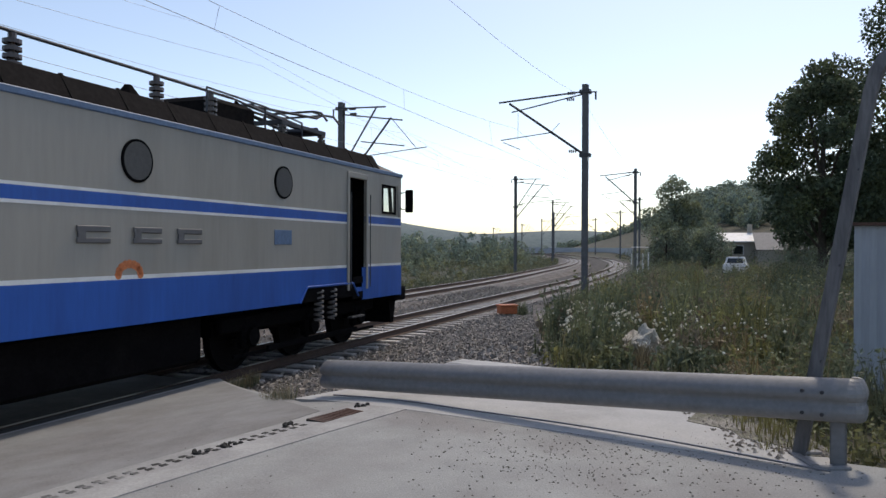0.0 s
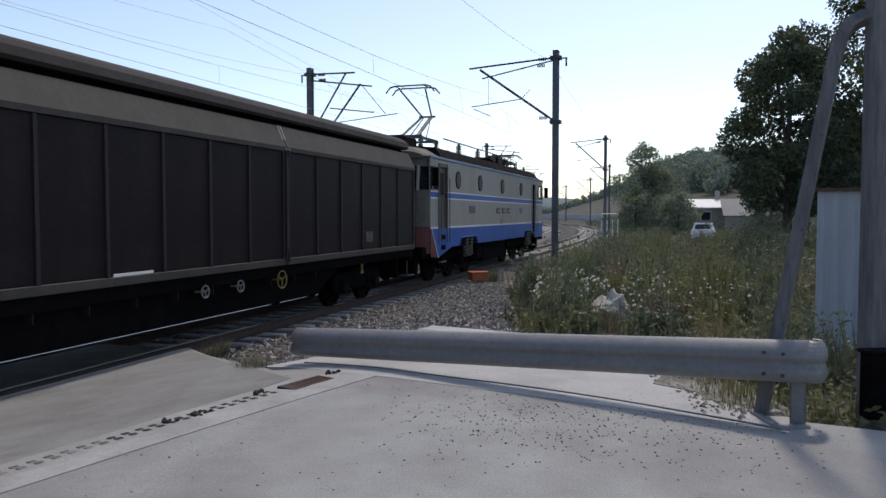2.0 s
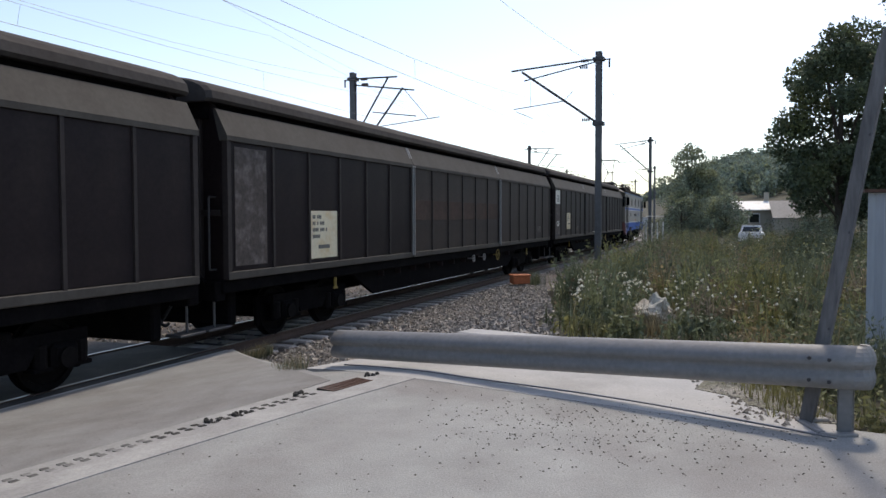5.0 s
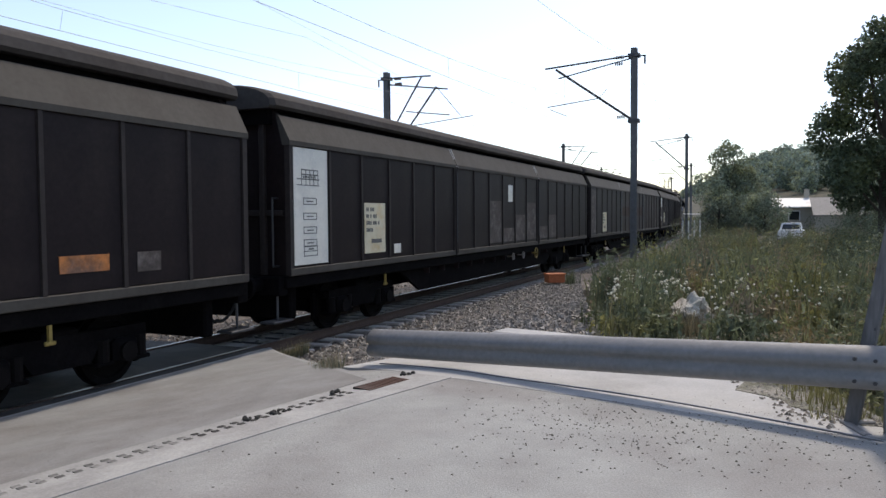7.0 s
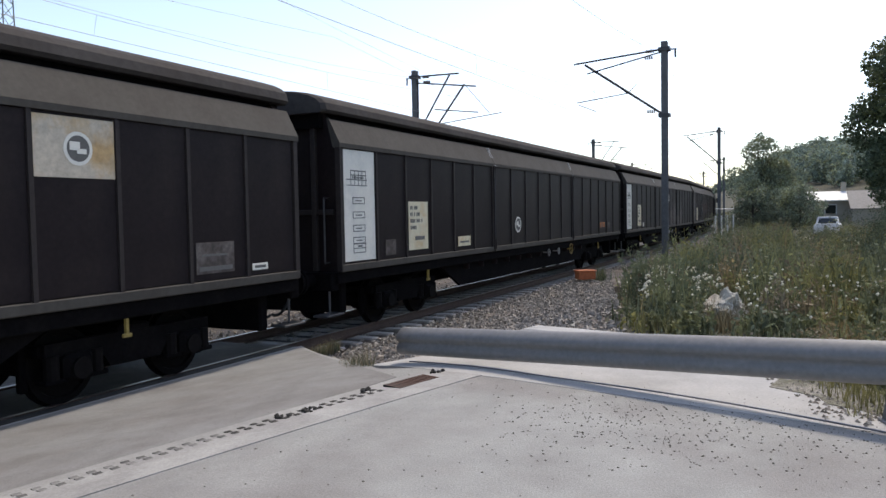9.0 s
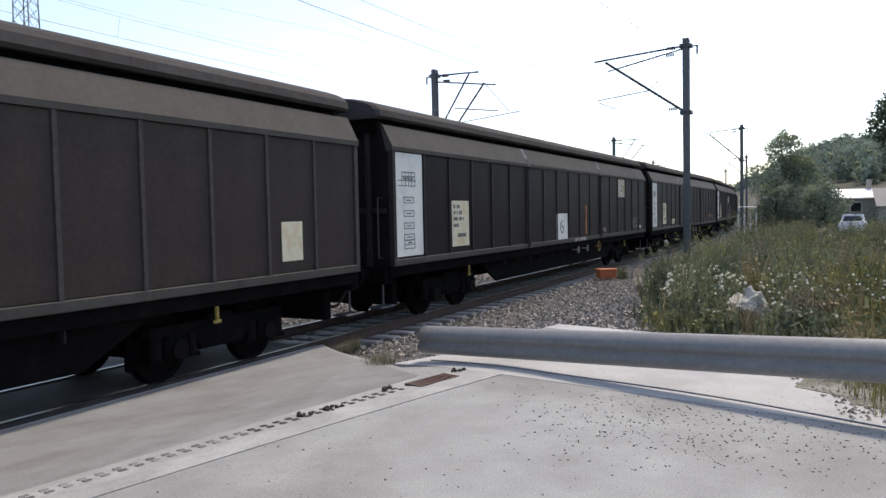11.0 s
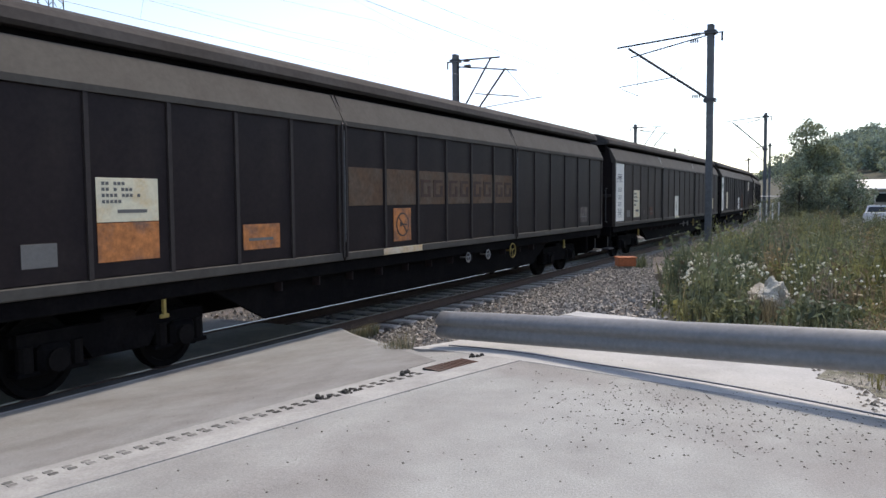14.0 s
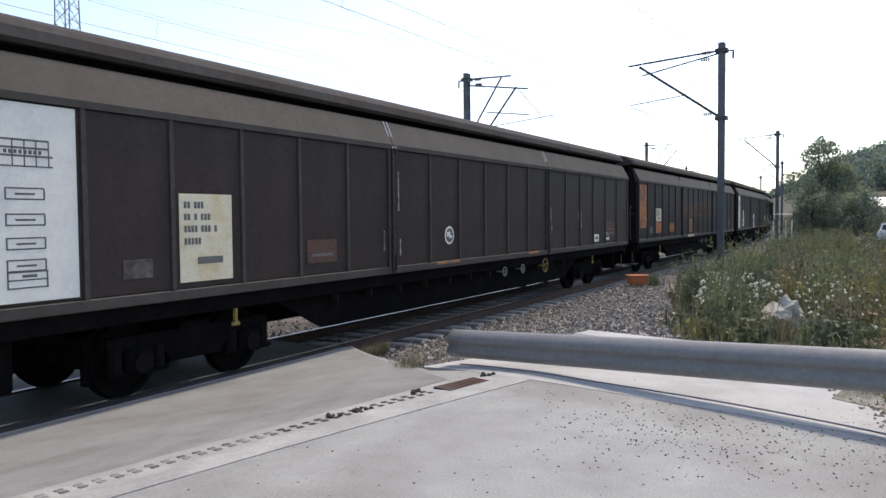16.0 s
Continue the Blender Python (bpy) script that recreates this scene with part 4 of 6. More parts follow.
def build_loco():
    w = thing("electric_locomotive", "grey and blue electric locomotive with porthole windows and a raised pantograph", "locomotive", group="engine of the train")
    doors = [(6.28, 7.08, 1.5, 3.62), (-8.22, -7.47, 1.5, 3.62)]
    wins = [(7.98, 8.65, 2.98, 3.55), (-9.0, -8.44, 2.98, 3.55)]
    holes = doors + wins
    ports = (-6.2, -3.4, 0.11, 3.73)
    for y in (-1.5, 1.5):
        bm = bmesh.new()
        side_panels(bm, y, 1.78, 3.84, holes)
        s = part("side_wall", bm, M["cream"], w, "grey cream side wall")
        yo = y * 1.0015
        for z0, z1, mt, nm in ((2.64, 2.68, "white", "white_line"), (2.68, 2.84, "blue", "blue_stripe"), (2.84, 2.88, "white", "white_line"), (1.73, 1.785, "white", "white_line")):
            bm = bmesh.new()
            side_panels(bm, y + (0.004 if y > 0 else -0.004), z0, z1, doors, -9.03, 9.03)
            part(nm, bm, M[mt], s)
        bm = bmesh.new()
        side_panels(bm, y + (0.006 if y > 0 else -0.006), 1.12, 1.73, [(d[0], d[1], 1.3, 1.8) for d in doors])
        part("skirt", bm, M["blue"], w, "bright blue lower side")
        sg = -1 if y < 0 else 1
        for x in ports:
            bm = bmesh.new()
            tube(bm, (x, y, 3.3), (x, y + sg * 0.02, 3.3), 0.29, 32)
            pt = part("porthole", bm, M["black"], s, "round porthole with a dark rim")
            bm = bmesh.new()
            tube(bm, (x, y + sg * 0.018, 3.3), (x, y + sg * 0.026, 3.3), 0.255, 32)
            part("grille", bm, M["mesh_grille"], pt)
        for a, b, c, d in doors:
            bm = boxes((a - 0.09, a, y - 0.035, y + 0.035, 1.25, 3.72), (b, b + 0.09, y - 0.035, y + 0.035, 1.25, 3.72), (a - 0.09, b + 0.09, y - 0.03, y + 0.03, 3.62, 3.74), bev=0.01)
            fr = part("door_frame", bm, M["dirty"] if a < 0 else M["cream"], w)
            bm = bmesh.new()
            for x in (a - 0.06, b + 0.06):
                tube(bm, (x, y + sg * 0.09, 1.3), (x, y + sg * 0.09, 3.3), 0.012)
            part("handrail", bm, M["steel"], fr)
            bm = boxes((a + 0.1, b - 0.1, y - sg * 0.02 - 0.06, y - sg * 0.02 + 0.06, 0.66, 0.70), bev=0.008)
            part("step", bm, M["steel"], fr)
            if a < 0:
                dr = part("door", boxes((a + 0.01, b - 0.01, y - sg * 0.07 - 0.02, y - sg * 0.07 + 0.02, 1.26, 3.62), bev=0.008), M["dirty"], fr, "closed cab door, darkened for grime and its shaded recess")
                part("door_window", boxes((a + 0.16, b - 0.16, y - sg * 0.048 - 0.006, y - sg * 0.048 + 0.006, 2.75, 3.45), bev=0.004), M["glass"], dr)
                continue
            # black sheet stands in for the unlit inside behind the opening
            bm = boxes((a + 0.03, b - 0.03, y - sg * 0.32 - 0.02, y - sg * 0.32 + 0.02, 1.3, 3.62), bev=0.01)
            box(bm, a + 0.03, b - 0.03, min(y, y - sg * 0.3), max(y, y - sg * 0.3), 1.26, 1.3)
            part("door", bm, M["black"], fr, "black sheet for the unlit inside of the open doorway")
        for a, b, c, d in wins:
            bm = boxes((a - 0.05, a, y - 0.02, y + 0.02, c - 0.05, d + 0.05), (b, b + 0.05, y - 0.02, y + 0.02, c - 0.05, d + 0.05), (a, b, y - 0.02, y + 0.02, c - 0.05, c), (a, b, y - 0.02, y + 0.02, d, d + 0.05))
            part("window_frame", bm, M["black"], w)
        # raised letters and plates, as plain shapes
        for x0 in (-0.92, 0.03, 0.9):
            bm = bmesh.new()
            xx = x0
            ys = (y + sg * 0.003, y + sg * 0.03)
            y0, y1 = min(ys), max(ys)
            box(bm, xx, xx + 0.55, y0, y1, 2.2, 2.27, 0.01)
            box(bm, xx, xx + 0.55, y0, y1, 2.34, 2.42, 0.01)
            box(bm, xx + 0.02, xx + 0.14, y0, y1 - 0.002, 2.25, 2.36)
            part("raised_mark", bm, M["letter"], s)
        for x, c in ((3.73, "roofblue"), (-4.47, "letter")):
            bm = boxes((x - (0.28 if x > 0 else 0.38), x + (0.28 if x > 0 else 0.38), min(y, y + sg * 0.012), max(y, y + sg * 0.012), 2.2, 2.46), bev=0.004)
            part("plate", bm, M[c], s)
        bm = bmesh.new()
        for k in range(9):
            a = math.pi * k / 8
            tube(bm, (-0.02 + 0.2 * math.cos(a), y + sg * 0.0, 1.79 + 0.14 * math.sin(a)), (-0.02 + 0.2 * math.cos(a), y + sg * 0.006, 1.79 + 0.14 * math.sin(a)), 0.06, 8)
        part("graffiti", bm, M["pink"], s, "small orange spray mark")
        # slanting ends of the skirt, black plates as shaded foot holes under the doors
        part("valance", boxes((6.9, 9.04, min(y, y + sg * 0.014), max(y, y + sg * 0.014), 1.02, 1.72), bev=0.004), M["blue"], w)
        for e in (-1,):
            for nm, mt, pts in (("valance", "blue", [(8.98, 1.72), (8.35, 0.84), (6.9, 1.13), (6.9, 1.72)]), ("corner_plate", "red", [(9.06, 1.72), (9.06, 0.9), (8.35, 0.84), (8.98, 1.72)])):
                ring = [[(e * q, y + sg * d, z) for q, z in pts] for d in (0.007, 0.014)]
                part(nm, loft(bmesh.new(), ring), M[mt], w)
            bm = bmesh.new()
            tube(bm, (e * 8.98, y + sg * 0.016, 1.72), (e * 8.35, y + sg * 0.016, 0.84), 0.014, 6)
            part("edge_line", bm, M["white"], w)
        for a, b, c, d in doors:
            for z in (1.38, 1.06):
                q = (y + sg * 0.012, y + sg * 0.02)
                part("foot_hole", boxes((a + 0.15, b - 0.15, min(q), max(q), z, z + 0.15), bev=0.004), M["black"], w)
        # bogie cut-outs in the skirt, as black plates for the shade inside them
        for x in (5.5, -4.95):
            ys = (y + sg * 0.008, y + sg * 0.016)
            bm = bmesh.new()
            pts = [(-1.2, 1.12), (-0.95, 1.4), (0.95, 1.4), (1.2, 1.12)]
            loft(bm, [[(x + q, ys[0], z) for q, z in pts], [(x + q, ys[1], z) for q, z in pts]])
            part("bogie_recess", bm, M["black"], w)
            bm = bmesh.new()
            for (q0, z0), (q1, z1) in zip(pts, pts[1:]):
                tube(bm, (x + q0, y + sg * 0.02, z0), (x + q1, y + sg * 0.02, z1), 0.022, 6)
            part("recess_rim", bm, M["blue"], w)
    for sx in (-1, 1):
        e = part("cab_end", loco_end(sx, 1.78, 2.9), M["dirty"], w, "grey cab front, darkened for dirt and shade")
        part("cab_top", loco_end(sx, 3.6, 3.86), M["dirty"], e)
        part("cab_stripe", loco_end(sx, 2.66, 2.86, 0.005), M["blue" if sx > 0 else "dirty"], e)
        part("windscreen", loco_end(sx, 2.9, 3.6, -0.015), M["clear"], e, "dark cab windscreen")
        f0, b0 = loco_plan(2.9, 0.004)
        f1, b1 = loco_plan(3.6, 0.004)
        for i in (0, 2, 4, 6, 8):
            lo, hi = (f0, f1) if sx > 0 else (b0, b1)
            part("window_post", tubes(((*lo[i], 2.88), (*hi[i], 3.62), 0.05)), M["cream"], e)
        part("end_skirt", loco_end(sx, 1.0, 1.76, 0.006), M["blue" if sx > 0 else "red"], w, "blue lower end" if sx > 0 else "grimy lower end in red darkened for shadow")
        bm = boxes((min(sx * 8.9, sx * 9.55), max(sx * 8.9, sx * 9.55), -1.42, 1.42, 0.86, 1.2), bev=0.03)
        part("buffer_beam", bm, M["black"], w)
        bm = bmesh.new()
        pts = [(9.1, 0.9), (9.55, 0.9), (9.4, 0.3), (9.25, 0.3)]
        loft(bm, [[(sx * x, y, z) for x, z in pts] for y in (-1.15, 1.15)])
        part("plough", bm, M["black"], w)
        for y in (-0.875, 0.875):
            bm = bmesh.new()
            tube(bm, (sx * 9.5, y, 1.05), (sx * 9.8, y, 1.05), 0.12, 12)
            tube(bm, (sx * 9.8, y, 1.05), (sx * 9.87, y, 1.05), 0.24, 18)
            part("buffer", bm, M["black"], w)
            bm = bmesh.new()
            tube(bm, (sx * 9.2, y, 1.98), (sx * 9.49, y, 1.98), 0.16, 18)
            lamp = part("headlight", bm, M["steel"], w)
            bm = bmesh.new()
            tube(bm, (sx * 9.485, y, 1.98), (sx * 9.5, y, 1.98), 0.13, 18)
            part("lens", bm, M["glass"], lamp)
            bm = bmesh.new()
            tube(bm, (sx * 8.98, y * 1.66, 3.45), (sx * 9.13, y * 1.92, 3.5), 0.012, 6)
            tube(bm, (sx * 8.98, y * 1.66, 3.1), (sx * 9.13, y * 1.92, 3.05), 0.012, 6)
            box(bm, sx * 9.13 - 0.03, sx * 9.13 + 0.03, y * 1.92 - 0.1, y * 1.92 + 0.1, 3.0, 3.55, 0.02)
            part("mirror", bm, M["black"], w)
        bm = bmesh.new()
        tube(bm, (sx * 9.3, 0, 1.0), (sx * 9.75, 0, 0.85), 0.05)
        tube(bm, (sx * 9.3, 0.4, 0.95), (sx * 9.5, 0.4, 0.45), 0.03)
        part("coupling", bm, M["black"], w)
    # roof
    for span, nm, mt in (((-9.18, -8.98, -8.5, -7.92), "cab_roof", "dirty"), ((-7.92, 7.92), "roof", "roofdark"), ((7.92, 8.5, 8.98, 9.18), "cab_roof", "dirty")):
        rings = []
        for x in span:
            k = {9.18: 0.35, 8.98: 0.75}.get(abs(x), 1.0)
            prof = [(-1.46, 3.9), (-1.38, 3.96), (-1.0, 3.96 + 0.22 * k), (-0.5, 3.96 + 0.30 * k), (0.5, 3.96 + 0.30 * k), (1.0, 3.96 + 0.22 * k), (1.38, 3.96), (1.46, 3.9), (1.4, 3.84), (-1.4, 3.84)]
            rings.append([(x, y * (0.9 if abs(x) > 9.1 else 1), z) for y, z in prof])
        part(nm, loft(bmesh.new(), rings), M[mt], w)
    for y in (-1, 1):
        bm = bmesh.new()
        box(bm, -9.1, 9.1, min(y * 1.46, y * 1.525), max(y * 1.46, y * 1.525), 3.835, 3.925, 0.012)
        part("roof_edge", bm, M["roofblue"], w, "faded blue roof edge")
        bm = bmesh.new()
        pts = [(y * 1.47, 3.93), (y * 1.28, 4.24), (y * 0.6, 4.32), (y * 0.6, 4.0)]
        loft(bm, [[(x, a, b) for a, b in pts] for x in (-7.9, 7.9)])
        part("roof_hatch", bm, M["roofdark"], w, "grimy brown roof louvres")
        for k, x in enumerate(np.arange(-7.5, 7.6, 0.94)):
            bm = bmesh.new()
            loft(bm, [[(x + dx, y * 1.48, 3.94), (x + dx, y * 1.27, 4.265), (x + dx, y * 1.24, 4.265), (x + dx, y * 1.42, 3.94)] for dx in (-0.025, 0.025)])
            part("roof_rib", bm, M["roofdark"], w)
    bm = bmesh.new()
    box(bm, -8.85, -7.7, -0.6, 0.6, 4.16, 4.58, 0.07)
    part("roof_box", bm, M["roofdark"], w, "brown equipment box on the cab roof")
    for x in (-3.8, -1.2, 1.3, 2.6):
        bm = bmesh.new()
        for k in range(4):
            tube(bm, (x, -0.8, 4.32 + k * 0.09), (x, -0.8, 4.37 + k * 0.09), 0.11, 12)
        tube(bm, (x, -0.8, 4.25), (x, -0.8, 4.72), 0.05, 8)
        part("insulator", bm, M["insul"], w)
    part("busbar", tubes(((-5.6, -0.8, 4.74), (3.2, -0.8, 4.74), 0.025), ((3.2, -0.8, 4.74), (5.4, -0.5, 4.7), 0.02)), M["steel"], w)
    bm = boxes((2.7, 4.1, -0.7, 0.5, 4.3, 4.72), bev=0.08)
    tube(bm, (4.25, -0.3, 4.3), (4.25, -0.3, 4.75), 0.08, 10)
    tube(bm, (4.25, -0.3, 4.75), (4.0, -0.3, 4.85), 0.03, 8)
    part("circuit_breaker", bm, M["roofdark"], w)
    bm = bmesh.new()
    tube(bm, (0.6, -0.9, 4.3), (0.6, -0.9, 4.45), 0.16, 10, 0.05)
    part("horn", bm, M["black"], w)
    bm = bmesh.new()
    for a, b in (((2.3, -0.95, 4.3), (2.3, -0.95, 4.75)), ((4.0, -0.95, 4.3), (4.0, -0.95, 4.72)), ((5.3, -0.95, 4.3), (5.3, -0.95, 4.62)), ((2.3, -0.95, 4.75), (4.0, -0.95, 4.72)), ((4.0, -0.95, 4.72), (5.3, -0.95, 4.62))):
        tube(bm, a, b, 0.018, 6)
    part("roof_rail", bm, M["steel"], w)
    pantograph(w, 6.1, False, -1)
    pantograph(w, -6.3, True, 1)
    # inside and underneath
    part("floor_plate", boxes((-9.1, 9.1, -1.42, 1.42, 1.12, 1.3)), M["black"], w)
    # unseen black walls added to stop sky showing through the cabs
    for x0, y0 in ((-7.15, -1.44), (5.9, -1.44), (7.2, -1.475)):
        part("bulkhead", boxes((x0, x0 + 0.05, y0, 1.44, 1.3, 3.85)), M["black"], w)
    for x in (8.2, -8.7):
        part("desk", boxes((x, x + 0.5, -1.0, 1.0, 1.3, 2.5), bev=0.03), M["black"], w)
    bm = boxes((-1.9, 1.9, -1.2, 1.2, 0.35, 1.1), bev=0.06)
    box(bm, -3.0, -2.1, -1.25, -0.9, 0.5, 1.0, 0.04)
    part("battery_box", bm, M["black"], w)
    for x in (5.3, -5.0):
        loco_bogie(w, x)
    return w


def build_train():
    loco = build_loco()
    first = wagon()
    rest = [copy_thing(first, Matrix()) for _ in range(8)]
    return loco, [first] + rest


# ---- overhead line ----
def mast(x, y, z0, top, arm_dir, reach, kind):
    """A mast with a bracket arm; arm_dir is the turn of the arm, reach its length."""
    m = thing("catenary_mast", "dark square catenary mast with a bracket arm over the track", "mast", pose(x, y, z0, 0, 0, arm_dir), group="catenary masts")
    H = top - z0
    bm = bmesh.new()
    for sx in (-1, 1):
        box(bm, -0.13, 0.13, sx * 0.115 - 0.03, sx * 0.115 + 0.03, -0.6, H, 0.01)
    box(bm, -0.03, 0.03, -0.115, 0.115, -0.6, H)
    for z in np.arange(0.5, H, 0.9):
        box(bm, -0.12, 0.12, -0.115, 0.115, z, z + 0.06)
    part("post", bm, M["mast"], m)
    zt = H - 0.3
    if kind == 0:
        bars = [("top_tie", 0, zt, reach, zt - 0.28, 0.04), ("tie_rod", 0, zt - 0.1, reach - 0.6, zt - 0.75, 0.03), ("strut", 0.1, zt - 2.75, reach - 0.5, zt - 0.35, 0.055),
                ("hanger", reach - 0.9, zt - 0.8, reach - 0.9, zt - 2.0, 0.009), ("registration_arm", reach - 2.4, zt - 1.75, reach - 0.1, zt - 2.0, 0.022),
                ("stay", reach - 2.4, zt - 1.75, reach - 2.8, zt - 1.35, 0.012), ("steady_arm", reach - 0.2, zt - 2.1, reach - 1.0, zt - 2.45, 0.018)]
    else:
        bars = [("top_tie", 0, zt, reach, zt - 0.05, 0.04), ("tie_rod", 0, zt - 0.3, reach + 0.9, zt - 0.75, 0.035), ("strut", 0.1, zt - 2.9, reach * 0.8, zt - 0.05, 0.045),
                ("strut", 0.1, zt - 3.9, reach + 0.3, zt - 0.6, 0.05), ("registration_arm", reach * 0.45, zt - 1.7, reach + 1.0, zt - 2.0, 0.028),
                ("hanger", reach + 0.3, zt - 0.6, reach + 1.6, zt - 2.1, 0.016), ("steady_arm", 0.6, zt - 2.5, reach + 2.2, zt - 2.1, 0.022)]
    for nm, x0, z0b, x1, z1b, rr in bars:
        part(nm, tubes(((x0, 0, z0b), (x1, 0, z1b), rr)), M["steel"], m)
    for z, d in ((zt - 0.03, 0.45), (zt - 0.3, 0.5), (zt - 2.6, 0.4)):
        bm = bmesh.new()
        for k in range(4):
            tube(bm, (d + k * 0.09, 0, z - 0.02), (d + 0.05 + k * 0.09, 0, z - 0.02), 0.075, 10)
        part("insulator", bm, M["insul"], m)
    part("clamp", boxes((-0.24, 0.24, -0.2, 0.2, zt - 2.9, zt - 2.75)), M["steel"], m)
    bm = boxes((-0.24, 0.24, -0.2, 0.2, zt - 0.1, zt + 0.05))
    tube(bm, (-0.15, 0, zt - 0.05), (-0.5, 0, zt - 0.05), 0.03)
    tube(bm, (-0.45, 0, zt - 0.05), (-0.45, 0, zt - 0.4), 0.04)
    part("clamp", bm, M["steel"], m)
    return m


def wire(name, pts, r, label, parent=None):
    cu = bpy.data.curves.new(name, "CURVE")
    cu.dimensions, cu.bevel_depth, cu.bevel_resolution = "3D", r, 1
    sp = cu.splines.new("POLY")
    sp.points.add(len(pts) - 1)
    for q, p in zip(sp.points, pts):
        q.co = (*p, 1)
    cu.materials.append(M["wire"])
    ob = new(name, cu)
    if parent:
        ob.parent = parent
        return ob
    return tagged(ob, label, "wire", "overhead wires")


def build_catenary():
    # masts: (azimuth point x, y at 1 m scale by depth)
    face = math.degrees(math.atan2(NL.y, NL.x))
    for (x, y), kind, reach in (((6.25, 33.8), 0, 3.95), ((-5.1, 38.3), 1, 2.4), ((17.5, 69.8), 0, 3.2), ((7.35, 77.8), 1, 2.6)):
        turn = face if kind == 0 else face + 180
        mast(x, y, -0.3 if kind else 0.0, 9.35, turn, reach, kind)
    for s, side in ((112, 0), (118, 1), (152, 0), (158, 1), (192, 0), (198, 1), (-12, 1), (240, 1), (290, 1)):
        q = line(s, -2.9 if side == 0 else gap2(s) + 3.2)
        q2 = line(s + 1, -2.9 if side == 0 else gap2(s) + 3.2)
        a = math.degrees(math.atan2(q2.y - q.y, q2.x - q.x)) + (90 if side == 0 else -90)
        mast(q.x, q.y, -0.3, 9.35, a, 3.2 if side == 0 else 2.5, side)
    for off in (0.0, 1.0):
        o = (lambda s: 0.0) if off == 0 else gap2
        sup = [-48, -10, 34, 73, 112, 152, 192, 240, 290]
        cpts, mpts = [], []
        for a, b in zip(sup, sup[1:]):
            for k in range(10):
                s = a + (b - a) * k / 10
                f = k / 10
                cpts.append(line(s, o(s) + 0.2 * math.cos(s / 39 * math.pi), 6.22))
                mpts.append(line(s, o(s), 7.55 - 0.9 * 4 * f * (1 - f)))
        cat = wire("contact_wire", cpts, 0.006, "thin contact wire over the track")
        wire("carrier_wire", mpts, 0.005, "sagging carrier wire over the track")
        bm = bmesh.new()
        for i in range(1, len(cpts), 2):
            tube(bm, cpts[i], mpts[i], 0.004, 4)
        part("dropper", bm, M["wire"], cat)
        fp = []
        for a, b in zip(sup, sup[1:]):
            for k in range(10):
                s, f = a + (b - a) * k / 10, k / 10
                fp.append(line(s, o(s) + (3.4 if off else -2.9), 8.9 - 1.1 * 4 * f * (1 - f)))
        wire("feeder_wire", fp, 0.005, "sagging feeder wire along the masts")
    for off, z in ((11.0, 10.4), (14.0, 12.5)):
        fp = [line(s, off, z - 1.5 * math.sin(math.pi * ((s + 30) % 60) / 60)) for s in np.arange(-50, 200, 5)]
        wire("line_wire", fp, 0.006, "sagging power line wire")


# ---- by the roadside ----
def build_barrier():
    """The steel crash barrier whose far end dips to the ground."""
    a, b = Vector((-1.33, 8.72, 0)), Vector((2.92, 5.495, 0))
    d = (b - a).normalized()
    n = Vector((d.y, -d.x, 0))          # towards the road
    if n.dot(-a) < 0:
        n = -n
    t = thing("crash_barrier", "galvanised steel crash barrier beam, its far end dipped to the ground", "crash barrier")
    prof = [(-0.06, 0.308), (-0.025, 0.312), (0.01, 0.298), (0.045, 0.274), (0.075, 0.245), (0.092, 0.215), (0.092, 0.19), (0.075, 0.168), (0.055, 0.15),
            (0.06, 0.128), (0.082, 0.105), (0.092, 0.075), (0.08, 0.04), (0.05, 0.012), (0.02, 0.0)]
    prof = prof + [(u - 0.008, z) for u, z in prof[::-1]]
    L = (b - a).length
    rings = []
    for k in range(25):
        f = k / 24
        c = a + d * L * f
        z = 0.57 * (1 - f) + 0.93 * f
        rings.append([c + n * u + Vector((0, 0, z + w)) for u, w in prof])
    ob = part("beam", loft(bmesh.new(), rings), M["galv"], t)
    ob.data.polygons.foreach_set("use_smooth", [len(q.vertices) == 4 for q in ob.data.polygons])
    rings = []
    for k in range(9):
        ang = math.pi * k / 8
        turn = d * math.sin(ang) + n * math.cos(ang)
        c = b - n * 0.08 + Vector((0, 0, 0.93))
        rings.append([c + turn * (0.08 + u * (1 - 0.65 * math.sin(ang))) + Vector((0, 0, w)) for u, w in prof])
    part("end_cap", loft(bmesh.new(), rings), M["galv"], t, "rounded steel end piece")
    for k, f in enumerate((0.985,)):
        c = a + d * L * f - n * 0.07
        bm = boxes((-0.05, 0.05, -0.04, -0.03, 0, 1.2 - (0.12 if k else 0)), (-0.05, 0.05, 0.03, 0.04, 0, 1.2 - (0.12 if k else 0)), (-0.05, -0.04, -0.04, 0.04, 0, 1.2 - (0.12 if k else 0)))
        ob = part("post", bm, M["galv"], t)
        ob.matrix_basis = pose(c.x, c.y, 0.0, 0, 0, math.degrees(math.atan2(d.y, d.x)))
    for f in (0.945, 0.97):
        for z in (0.23, 0.07):
            c = a + d * L * f + n * 0.085 + Vector((0, 0, 0.93 - 0.02 + z))
            part("bolt", tubes((c, c + n * 0.02, 0.014)), M["steel"], t)
    # thin cable that lies along the apron
    pts = []
    for k in range(30):
        f = k / 29
        c = a + d * (0.25 + L * f * 0.94) + n * (0.12 + 0.07 * math.sin(f * 7) + 0.1 * f)
        pts.append((c.x, c.y, road_h(c.x, c.y) + 0.028))
    wire("ground_cable", pts, 0.008, "thin dark cable lying on the concrete apron")


